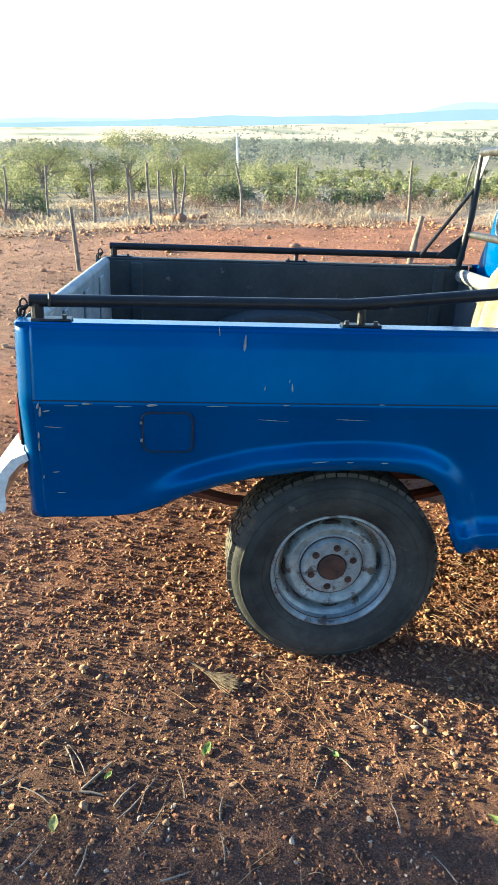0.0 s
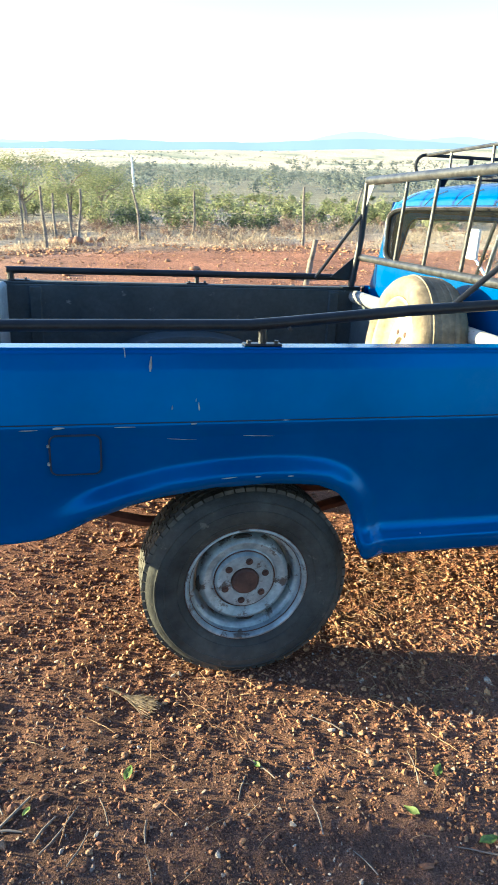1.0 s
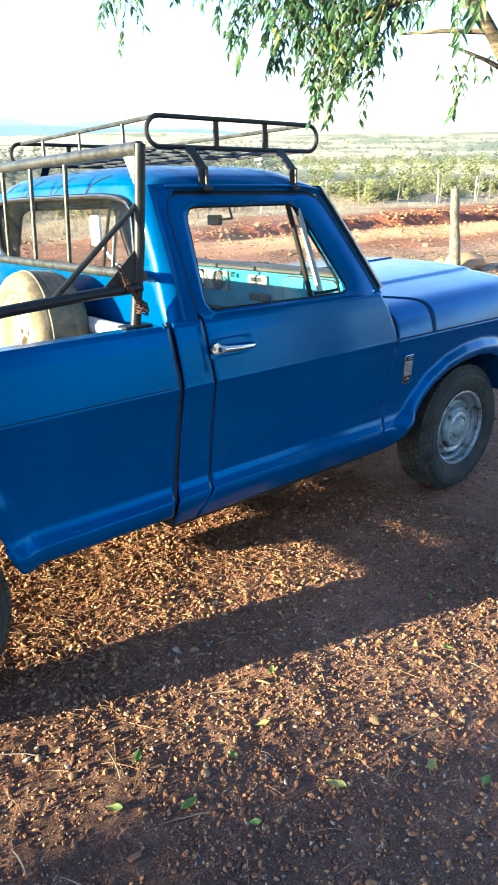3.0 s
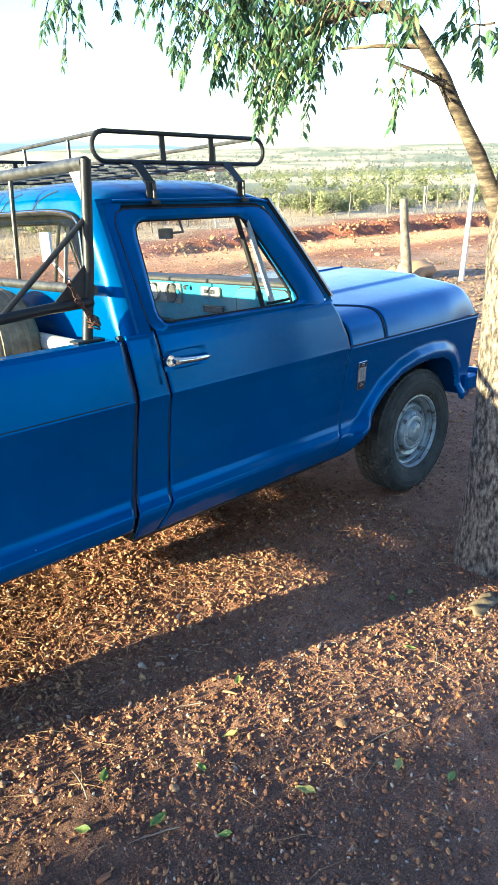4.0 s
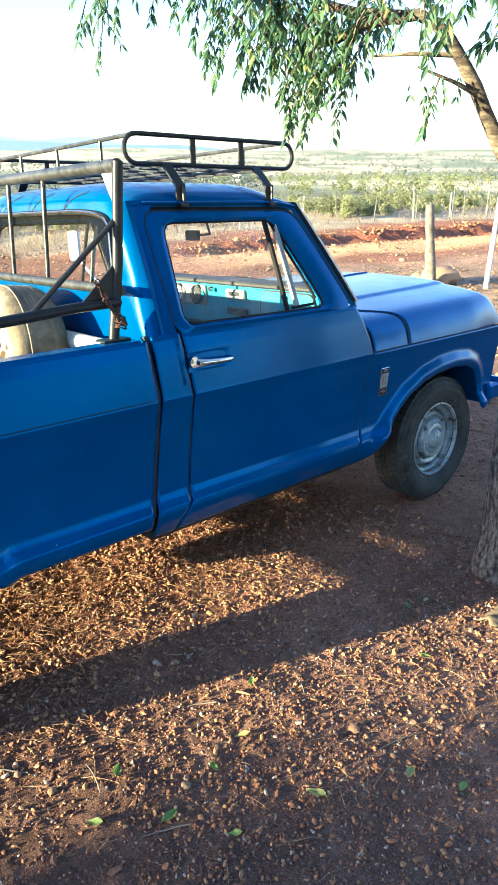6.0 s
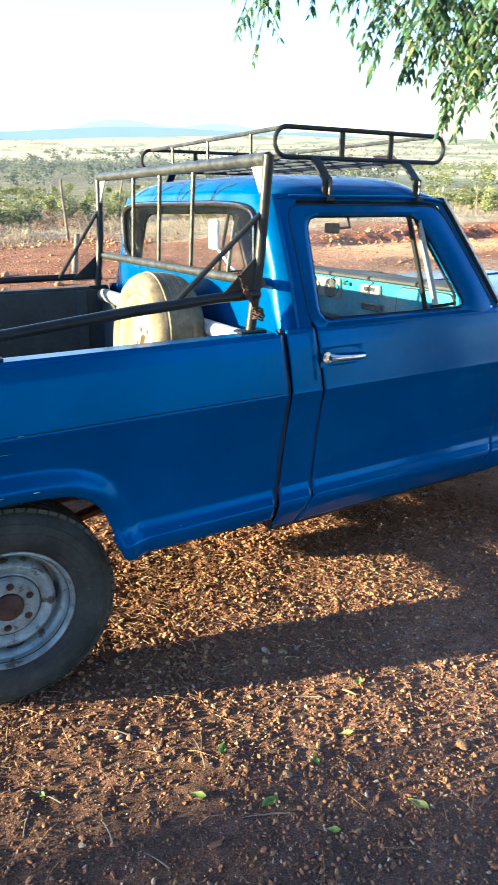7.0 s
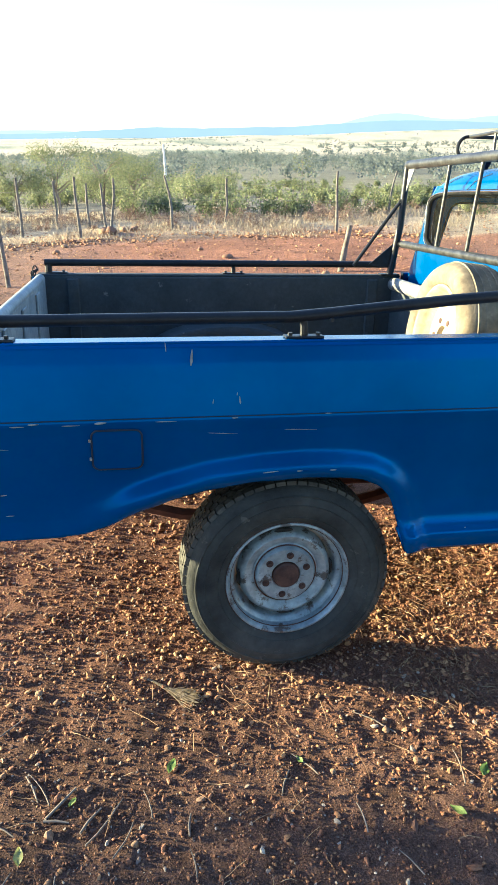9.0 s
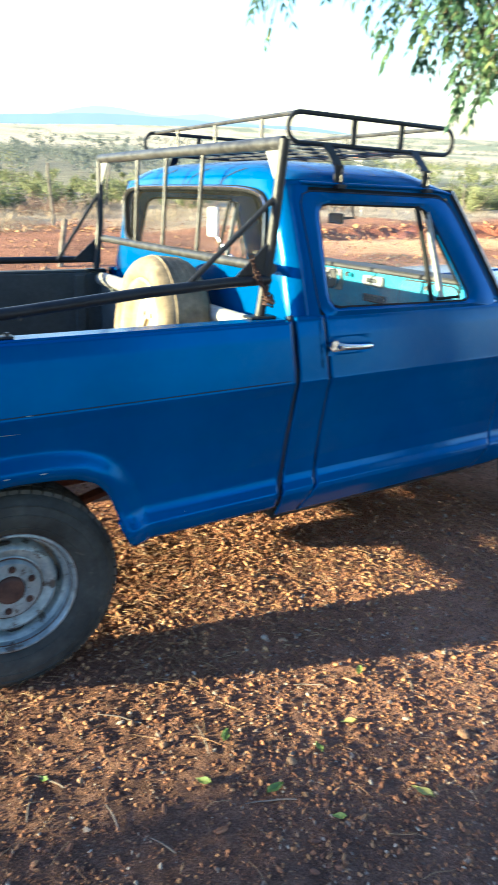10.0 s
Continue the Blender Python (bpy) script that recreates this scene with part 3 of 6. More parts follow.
inner = Geo().box(-0.89, 0.985, 0.085, 0.105, 0.70, 1.149)
both_sides("bed_inner_wall", inner, PAINT_INNER)
for i in range(5):
    x = -0.78 + 0.40 * i
    if i in (0, 4):
        both_sides("bed_stake", Geo().box(x, x + 0.06, 0.10, 0.118, 0.72, 1.14, 0.006), PAINT_INNER)
well = Geo().grid(spaced(0.0, 1.0, 0.08), [0.10, 0.12, 0.30, 0.33],
                  lambda u, y: (REAR_X - 0.42 * math.cos(u * math.pi), y, 0.70 + (0.22 if y < 0.32 else 0.19) * math.sin(u * math.pi) ** 0.7 - (0.0 if y < 0.31 else 0.02)))
well.grid(spaced(0.0, 1.0, 0.08), [0.0, 1.0],
          lambda u, v: (REAR_X - 0.42 * math.cos(u * math.pi), 0.33, 0.70 + v * (0.17 * math.sin(u * math.pi) ** 0.7)))
both_sides("wheel_well", well, PAINT_INNER, thick=0.004)
floor_geo = Geo().box(-0.915, 0.99, 0.33, W - 0.33, 0.675, 0.70)
for y0, y1 in ((0.085, 0.328), (W - 0.328, W - 0.085)):
    floor_geo.box(-0.915, REAR_X - 0.42, y0, y1, 0.675, 0.70)
    floor_geo.box(REAR_X + 0.42, 0.99, y0, y1, 0.675, 0.70)
part("bed_floor", floor_geo, PAINT_INNER, truck)
for i in range(9):
    y = 0.40 + i * 0.13
    part("floor_rib", Geo().box(-0.94, 0.97, y, y + 0.035, 0.70, 0.714, 0.005), PAINT_INNER, truck)
part("bed_front_wall", Geo().box(0.965, 0.985, 0.09, W - 0.09, 0.69, 1.10), PAINT_INNER, truck)
part("bed_front_rail", Geo().tube([(0.975, 0.095, 1.115), (0.975, W - 0.095, 1.115)], 0.035, 14), WORN_RAIL, truck, "chipped white bed front rail")

tailgate = part("tailgate", Geo().box(-0.920, -0.890, 0.165, W - 0.165, 0.69, 1.15, 0.008), PAINT, truck)
part("inner_skin", Geo().box(-0.890, -0.878, 0.17, W - 0.17, 0.71, 1.14, 0.004), GATE_INNER, tailgate, "bare grey inner skin")
part("top_roll", Geo().tube([(-0.902, 0.16, 1.143), (-0.902, W - 0.16, 1.143)], 0.024, 12), GATE_INNER, tailgate)
for k in range(3):
    part("stiffener", Geo().box(-0.878, -0.868, 0.45 + 0.42 * k, 0.55 + 0.42 * k, 0.73, 1.12, 0.006), GATE_INNER, tailgate)
for y in (0.15, W - 0.15):
    link = Geo()
    for k in range(5):
        a = k * 0.9
        link.tube([(-0.925 - 0.012 * math.sin(a) + 0.011 * math.cos(t), y + 0.007 * math.sin(t) * (k % 2), 1.19 - 0.022 * k + 0.016 * math.sin(t))
                   for t in [2 * math.pi * j / 10 for j in range(11)]], 0.0032, 6)
    part("latch_chain", link, TUBE, tailgate)
    part("latch_hook", Geo().tube([(-0.93, y, 1.10), (-0.945, y, 1.135), (-0.935, y, 1.175), (-0.91, y, 1.19)], 0.006, 8), TUBE, tailgate)

# rear lamps, bumper and fuel flap
for y0 in (0.062, W - 0.062 - 0.09):
    lamp = part("tail_lamp", Geo().box(-0.950, -0.934, y0, y0 + 0.09, 0.80, 0.945, 0.012), RED_LENS, truck, "red tail lamp")
    part("lamp_rim", Geo().box(-0.944, -0.932, y0 - 0.008, y0 + 0.098, 0.792, 0.953, 0.004), BLACK_RUBBER, lamp)
prof = [(-0.985, 0.775), (-1.03, 0.755), (-1.065, 0.715), (-1.085, 0.655), (-1.085, 0.60), (-1.07, 0.575),
        (-1.058, 0.60), (-1.058, 0.65), (-1.04, 0.70), (-1.01, 0.735), (-0.98, 0.752)]
ys = [0.035, 0.06, 0.10, 0.16, W - 0.16, W - 0.10, W - 0.06, W - 0.035]
pull = [0.030, 0.016, 0.006, 0.0, 0.0, 0.006, 0.016, 0.030]
bumper = Geo()
n = len(prof)
bumper.add([(x + d + 0.030, y, z) for y, d in zip(ys, pull) for x, z in prof],
           [(i * n + k, i * n + (k + 1) % n, (i + 1) * n + (k + 1) % n, (i + 1) * n + k) for i in range(len(ys) - 1) for k in range(n)]
           + [tuple(range(n)), tuple((len(ys) - 1) * n + k for k in range(n - 1, -1, -1))])
rear_bumper = part("rear_bumper", bumper, WHITE_PAINT, truck, "white painted rear bumper", merge=0.0002)
for y in (0.45, W - 0.45):
    part("bumper_bracket", Geo().box(-1.06, -0.80, y - 0.03, y + 0.03, 0.56, 0.64), CHASSIS, rear_bumper)

flap_loop = soft_loop(round_rect(-0.582, -0.440, 0.792, 0.916, 0.02), 1)
flap = Geo()
outer = [(p.x, flank(p.y) - 0.0035, p.y) for p in flap_loop]
mid = [((p.x + 0.511) * 0.95 - 0.511, flank(p.y) - 0.0045, (p.y - 0.854) * 0.95 + 0.854) for p in flap_loop]
flap.loft(outer, mid)
flap.add(mid, [tuple(range(len(mid)))])
flap.loft([(p[0], p[1] + 0.006, p[2]) for p in outer], outer)
fuel_flap = part("fuel_flap", flap, PAINT, truck)
part("flap_seam", Geo().tube([(p[0] + 0.0, p[1] + 0.0006, p[2]) for p in outer] + [outer[0]], 0.0036, 6), SEAM, fuel_flap)
for z in (0.83, 0.885):
    part("flap_hinge", Geo().box(-0.590, -0.583, 0.0, 0.012, z - 0.004, z + 0.004, 0.001), WORN_RAIL, fuel_flap)

# scratches down to grey primer on the flank
for x, z, dx, dz, w in ((-0.296, 1.095, 0.004, 0.045, 0.010), (-0.365, 1.135, -0.002, 0.025, 0.004), (-0.155, 0.982, -0.002, 0.024, 0.006), (-0.235, 0.985, 0.002, 0.014, 0.004),
                        (-0.165, 1.008, 0.002, 0.010, 0.003), (-0.75, 0.941, 0.03, 0.0, 0.008), (-0.57, 0.938, 0.032, 0.002, 0.010), (-0.18, 0.943, 0.018, 0.0, 0.006),
                        (-0.86, 0.868, 0.05, -0.003, 0.003), (-0.02, 0.900, 0.10, -0.004, 0.003), (-0.25, 0.897, 0.09, -0.006, 0.0025), (-0.085, 0.766, 0.05, 0.004, 0.005),
                        (0.02, 0.768, 0.02, 0.0, 0.006), (0.125, 0.766, 0.022, 0.0, 0.006), (0.405, 0.605, 0.008, -0.02, 0.008), (-0.84, 0.655, 0.025, 0.0, 0.003),
                        (-0.875, 0.925, 0.006, 0.018, 0.009), (-0.86, 0.915, 0.02, 0.004, 0.006), (-0.882, 0.79, 0.002, 0.03, 0.006), (-0.85, 0.72, 0.02, 0.002, 0.005), (-0.878, 0.70, 0.004, 0.012, 0.007), (-0.80, 0.935, 0.04, 0.0, 0.005), (-0.66, 0.934, 0.05, 0.0, 0.004), (-0.40, 0.938, 0.06, 0.0, 0.004), (-0.87, 0.90, 0.004, 0.03, 0.010), (-0.88, 0.83, 0.002, 0.022, 0.008), (0.10, 0.948, 0.02, 0.0, 0.004)):
    zz, nrm = z, 0.0016
    lift = 0.024 * smooth(1 - (z - arch_z(REAR_ARCH, x) - 0.03) / 0.075) if x < 0.35 else 0.012
    a = Vector((x, flank(z) - nrm - lift, z))
    b = Vector((x + dx, flank(z + dz) - nrm - lift, z + dz))
    part("scratch", Geo().tube([a, a.lerp(b, 0.3), a.lerp(b, 0.7), b], [w * 0.15, w * 0.42, w * 0.3, w * 0.1], 6), WORN_RAIL, truck, "bare scratch in the paint")

# ---- cab and front flanks ----
CAB_REAR = [(z, x + 0.022) for z, x in BED_FRONT]
DOOR_REAR = [(0.36, 1.090), (0.44, 1.124), (0.52, 1.176), (0.60, 1.186), (0.93, 1.209), (1.0, 1.202), (1.17, 1.184)]
DOOR_FRONT = [(0.36, 2.06), (0.42, 2.11), (0.48, 2.155), (0.56, 2.185), (0.80, 2.222), (0.93, 2.246), (1.0, 2.230), (1.10, 2.185), (1.17, 2.140)]
both_sides("cab_corner", flank_panel(CAB_REAR, [(z, x - 0.013) for z, x in DOOR_REAR], 0.41, 1.17), PAINT, merge=0.0004, thick=0.01)
both_sides("front_fender", flank_panel([(z, x + 0.010) for z, x in DOOR_FRONT], [(0.36, 3.36), (0.60, 3.40), (0.94, 3.42)], 0.395, 0.94, FRONT_ARCH), PAINT, merge=0.0004, thick=0.012)
# Dark tubes added inside the panel gaps to stand for their shade.
for row, shift in ((DOOR_REAR, -0.0055), (DOOR_FRONT, 0.005), (BED_FRONT, 0.011)):
    both_sides("seam_rubber", Geo().tube([(x + shift, flank(z) + 0.020, z) for z, x in row if z > 0.43], 0.011, 6), SEAM)
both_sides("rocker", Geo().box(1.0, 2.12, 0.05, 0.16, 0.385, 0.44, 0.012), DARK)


def belt(x, z):
    """The leaning side of the cab above the belt line."""
    return 0.036 + (z - 1.17) * 0.35 + 0.10 * (z - 1.17) ** 2


door_frame_outer = fillet([(1.160, 1.160, 0), (1.148, 1.586, 0), (1.900, 1.580, 0), (2.128, 1.160, 0)], 0.06)
glass_loop = fillet([(1.208, 1.190, 0), (1.226, 1.543, 0), (1.772, 1.543, 0), (1.962, 1.182, 0)], 0.050)


def sorted_arc(loop):
    """The loop without its lower edge, as one run from rear to front."""
    n = len(loop)
    k0 = next(k for k in range(n) if loop[k][2] < 1.18 <= loop[(k + 1) % n][2])
    run = [loop[(k0 + 1 + j) % n] for j in range(n)]
    return [p for p in run if p[2] >= 1.18]


def build_door(flip):
    skin = flank_panel([(z, x) for z, x in DOOR_REAR], [(z, x) for z, x in DOOR_FRONT], 0.41, 1.17)
    frame_a = [(p.x, belt(p.x, p.y), p.y) for p in rounded([(q.x, q.y, 0) for q in door_frame_outer], 72)]
    inner_b = rounded([(q.x, q.y, 0) for q in glass_loop], 72)

    def nearest_shift(a, b):
        best, shift = 1e9, 0
        for s in range(len(b)):
            d = sum((Vector((a[k][0], a[k][2])) - Vector((b[(k + s) % len(b)].x, b[(k + s) % len(b)].y))).length for k in range(0, len(a), 6))
            if d < best:
                best, shift = d, s
        return [b[(k + shift) % len(b)] for k in range(len(b))]

    inner_b = nearest_shift(frame_a, inner_b)
    ring_b = [(p.x, belt(p.x, p.y) + 0.002, p.y) for p in inner_b]
    ring_m = [tuple(0.35 * a[i] + 0.65 * b[i] - (0.010 if i == 1 else 0) for i in range(3)) for a, b in zip(frame_a, ring_b)]
    ring_c = [(p[0], p[1] + 0.022, p[2]) for p in ring_b]
    frame = Geo().loft(frame_a, ring_m).loft(ring_m, ring_b).loft(ring_b, ring_c)
    seal = Geo().tube([(p[0], p[1] + 0.004, p[2]) for p in ring_b] + [ring_b[0], ring_b[1]], 0.0055, 6, False)
    # Added black filler that stops light showing through round the door frame.
    gap = Geo().tube([(p[0], p[1] + 0.020, p[2]) for p in frame_a] + [(frame_a[0][0], frame_a[0][1] + 0.020, frame_a[0][2])], 0.015, 6, False)
    seam = Geo().tube([(p[0], p[1] - 0.0005, p[2]) for p in sorted_arc(frame_a)], 0.0030, 6)
    pane_c = [(p[0], p[1] + 0.016, p[2]) for p in ring_b]
    pane = Geo().add(pane_c, [tuple(range(len(pane_c)))])
    bar = Geo().tube([(1.734, belt(0, 1.548) + 0.008, 1.548), (1.733, belt(0, 1.37) + 0.008, 1.37), (1.733, belt(0, 1.19) + 0.008, 1.19)], 0.0105, 8)
    vent = Geo().tube([(1.786, belt(0, 1.53) + 0.012, 1.53), (1.790, belt(0, 1.36) + 0.012, 1.36), (1.796, belt(0, 1.20) + 0.012, 1.20)], 0.0125, 8)
    vent_b = Geo().tube([(1.765, belt(0, 1.196) + 0.010, 1.196), (1.895, belt(0, 1.200) + 0.01, 1.200), (1.912, belt(0, 1.225) + 0.01, 1.225), (1.765, belt(0, 1.53) + 0.01, 1.53)], 0.006, 8)
    base = Geo().tube([(1.208, -0.006, 1.060), (1.208, 0.014, 1.060)], 0.021, 16)
    grip = Geo().tube([(1.210, -0.020, 1.061), (1.235, -0.030, 1.060), (1.30, -0.032, 1.056), (1.352, -0.026, 1.053), (1.374, -0.012, 1.052), (1.378, 0.006, 1.052)],
                      [0.0175, 0.0125, 0.011, 0.0105, 0.010, 0.010], 12)
    lock = Geo().tube([(1.210, -0.042, 1.061), (1.210, -0.02, 1.061)], 0.0085, 12)
    cup = Geo().grid(spaced(0, 1, 0.1), spaced(0, 1, 0.1),
                     lambda u, v: (1.190 + 0.20 * u, flank(1.022 + 0.07 * v) - 0.0015 + 0.0060 * math.sin(math.pi * u) * math.sin(math.pi * v), 1.022 + 0.07 * v))
    fl = mirror if flip else (lambda g: g)
    door = part("door", fl(skin), PAINT, truck, merge=0.0004, thick=0.012)
    part("window_frame", fl(frame), PAINT, door, merge=0.0002, angle=50)
    part("door_seam", fl(seam), SEAM, door)
    part("door_seal", fl(gap), BLACK_RUBBER, door)
    part("window_seal", fl(seal), BLACK_RUBBER, door)
    ob = part("window_pane", fl(pane), DOOR_GLASS, door, "door glass with dust and painted reflection haze", angle=None)
    ob.visible_shadow = False
    part("division_bar", fl(bar), BLACK_RUBBER, door)
    part("vent_frame", fl(vent), GATE_INNER, door, "chrome vent window frame")
    part("vent_seal", fl(vent_b), BLACK_RUBBER, door)
    part("handle_cup", fl(cup), PAINT, door)
    part("handle_base", fl(base), CHROME, door)
    part("door_handle", fl(grip), CHROME, door, "chrome door handle")
    part("lock_barrel", fl(lock), CHROME, door)


build_door(False)
build_door(True)

# cab shell above the belt: sides round the doors, rear wall with its window, roof
CAB_BACK, CORNER_R = 1.068, 0.085
side_outer = [(1.150, 1.160), (1.140, 1.50), (1.150, 1.592), (1.24, 1.594), (1.84, 1.588), (1.908, 1.578), (2.132, 1.160)]
rim = [(1.10, 1.160), (1.10, 1.50), (1.10, 1.62), (1.24, 1.625), (1.84, 1.62), (1.938, 1.602), (2.158, 1.160)]
shell = Geo()
for k in range(len(rim) - 1):
    for j in range(8):
        f0, f1 = j / 8, (j + 1) / 8
        quad = []
        for line, f in ((side_outer, f0), (side_outer, f1), (rim, f1), (rim, f0)):
            x = line[k][0] * (1 - f) + line[k + 1][0] * f
            z = line[k][1] * (1 - f) + line[k + 1][1] * f
            quad.append((x, belt(x, z) + (0.002 if line is rim else 0.010), z))
        shell.add(quad, [(0, 1, 2, 3)])
both_sides("cab_side", shell, PAINT, merge=0.001, angle=50)


def back_outline(s, z):
    """Across the cab's back at height z: s from the near flank round the corners to the far one."""
    edge = belt(0, z) if z > 1.17 else flank(z)
    r = CORNER_R
    if z > 1.56:
        r += (z - 1.56) * 0.5
    arc = math.pi / 2 * r
    length = 2 * arc + (W - 2 * edge - 2 * r) + 0.04
    d = s * length - 0.02
    lean = 0.06 * max(0.0, z - 1.50) ** 2 * 8
    xb = CAB_BACK + lean - 0.012 * math.sin(math.pi * min(1, max(0, (z - 1.0) / 0.35))) 
    if d < arc:
        a = max(d, 0.0) / r
        return (xb + r - r * math.sin(a) + (max(0.0, -d)), edge + r - r * math.cos(a), z)
    if d > length - 0.04 - arc:
        a = min(length - 0.04 - d, arc) / r
        return (xb + r - r * math.sin(max(a, 0.0)) + max(0.0, d - length + 0.04), W - edge - r + r * math.cos(max(a, 0.0)), z)
    return (xb, edge + r + d - arc, z)


def in_back_window(s, z):
    x, y, zz = back_outline(s, z)
    u, v = abs(y - W / 2) / 0.665, abs(z - 1.452) / 0.138
    return u ** 6 + v ** 6 < 1.0


back = Geo().grid(spaced(0, 1, 1 / 130), spaced(0.98, 1.62, 0.011), back_outline, lambda s, z: not in_back_window(s, z))
part("cab_back", back, PAINT, truck, merge=0.0004, angle=50)
loop = []
for k in range(96):
    a = 2 * math.pi * k / 96
    cu, su = math.cos(a), math.sin(a)
    loop.append((CAB_BACK - 0.004, W / 2 + 0.665 * math.copysign(abs(cu) ** (1 / 3), cu), 1.452 + 0.138 * math.copysign(abs(su) ** (1 / 3), su)))
back_window = part("back_window", Geo().tube(loop + loop[:2], 0.011, 8, False), BLACK_RUBBER, truck, "black rubber window seal")
part("bright_trim", Geo().tube([(p[0] - 0.011, W / 2 + (p[1] - W / 2) * 1.004, 1.452 + (p[2] - 1.452) * 1.02) for p in loop + loop[:2]], 0.0042, 6, False), CHROME, back_window)
glass_ob = part("window_pane", Geo().add([(p[0] + 0.008, p[1], p[2]) for p in loop], [tuple(range(96))]), BACK_GLASS, back_window, "dusty back glass", angle=None)
glass_ob.visible_shadow = False

edge_us = [math.sin(math.pi / 2 * k / 22) for k in range(-22, 23)]


def roof_point(u, v):
    xa, xb = 1.078 + 0.04 * (abs(v) ** 4), 1.955 - 0.05 * abs(v) ** 3
    y_edge = belt(0, 1.612)
    x = (xa + xb) / 2 + (xb - xa) / 2 * u
    y = W / 2 + (W / 2 - y_edge) * v
    dome = ((1 - abs(u) ** 5) ** 0.45) * ((1 - abs(v) ** 4.5) ** 0.5)
    front = 0.035 * smooth((u - 0.55) / 0.45)
    return (x, y, 1.606 + (0.098 - front) * dome)


part("roof", Geo().grid(edge_us, edge_us, roof_point), PAINT, truck, merge=0.0004, angle=60)
for v in (-0.62, -0.22, 0.2, 0.6):
    crack = [roof_point(u, v + 0.07 * k) for k, u in enumerate((-0.93, -0.965, -0.99))]
    part("roof_crack", Geo().tube([(p[0] - 0.002, p[1], p[2] + 0.002) for p in crack] + [(CAB_BACK - 0.004, crack[2][1] + 0.03, 1.60)], 0.0016, 5), DARK, truck)
drip = []
for x in spaced(1.165, 1.935, 0.05):
    drip.append((x, belt(0, 1.612) - 0.003, 1.612 - 0.018 * max(0.0, (x - 1.75) / 0.19) ** 2))
both_sides("drip_rail", Geo().tube(drip, 0.0065, 8), PAINT)

# windscreen with its bright surround
def screen_point(u, v):
    """u across, v up."""
    z = 1.185 + (1.600 - 1.185) * v
    xs, xc = 2.150 - 0.215 * v, 2.255 - 0.29 * v
    w = W / 2 - belt(0, z) - 0.008
    return (xs + (xc - xs) * (1 - abs(u) ** 2.4), W / 2 + w * u, z)


us = spaced(-1, 1, 0.08)
screen = part("windscreen", Geo().grid(us, spaced(0, 1, 0.1), screen_point), BACK_GLASS, truck, "dusty windscreen glass")
screen.visible_shadow = False
edge_line = [screen_point(-1, v) for v in spaced(0, 1, 0.1)] + [screen_point(u, 1) for u in us] + [screen_point(1, 1 - v) for v in spaced(0, 1, 0.1)] + [screen_point(-u, 0) for u in us]
part("screen_seal", Geo().tube(edge_line, 0.013, 8), BLACK_RUBBER, screen)
part("screen_trim", Geo().tube([(p[0] + 0.010, p[1] - 0.006 * (1 if p[1] < W / 2 else -1), p[2] + 0.002) for p in edge_line], 0.0085, 6), WHITE_PAINT, screen, "bright windscreen trim")


# bonnet and cowl share one crowned surface
def bonnet_point(x, v, lift=0.0):
    nose = max(0.0, 1 - max(0.0, (x - 3.29) / 0.16) ** 2.4)
    rise = (0.206 + 0.030 * (x - 2.15)) * (0.30 + 0.70 * nose ** 0.6)
    half = W / 2 - 0.0008
    s = 0.66 * (1 - math.exp(-(1 - abs(v)) / 0.028)) + 0.34 * (1 - abs(v) ** 2.2)
    side = 0.03 * smooth((x - 3.1) / 0.35)
    return (x, W / 2 + (half - side) * v, 0.944 + rise * s + lift * s + 0.009 * smooth((0.64 - abs(v)) / 0.04) * (lift > 0))


def bonnet_rear(v):
    return 2.27 + 0.25 * smooth((abs(v) - 0.70) / 0.30)


def cowl_rear(v):
    return 2.15 + 0.105 * smooth((abs(v) - 0.86) / 0.14)


vs = [math.sin(math.pi / 2 * k / 90) for k in range(-90, 91)]
part("bonnet", Geo().grid(spaced(0, 1, 0.02), vs, lambda u, v: bonnet_point(bonnet_rear(v) + 0.008 + (3.448 - bonnet_rear(v) - 0.008) * u, v, 0.004)), PAINT, truck, merge=0.0003, angle=60, thick=0.006)
part("cowl", Geo().grid(spaced(0, 1, 0.05), vs, lambda u, v: bonnet_point(cowl_rear(v) + (bonnet_rear(v) - cowl_rear(v)) * u, v, 0.0)),
     PAINT, truck, merge=0.0003, angle=60, thick=0.006)
part("bonnet_gap", Geo().tube([bonnet_point(bonnet_rear(v) + 0.002, v, -0.004) for v in vs], 0.0070, 6), SEAM, truck)
both_sides("fender_gap", Geo().tube([(x, 0.0035, 0.9435) for x in spaced(2.24, 3.42, 0.1)], 0.0050, 6), SEAM)
part("bonnet_ridge", Geo().tube([bonnet_point(x, -0.02, 0.0045) for x in spaced(2.32, 3.3, 0.07)], 0.007, 6), PAINT, truck)
for side in (-1, 1):
    wiper = Geo().tube([screen_point(0.45 * side, 0.04), tuple(Vector(screen_point(0.25 * side, 0.10)) + Vector((0.018, 0, 0.01))), tuple(Vector(screen_point(-0.05 * side, 0.12)) + Vector((0.018, 0, 0.01)))], 0.004, 6)
    part("wiper", wiper, TUBE, screen)

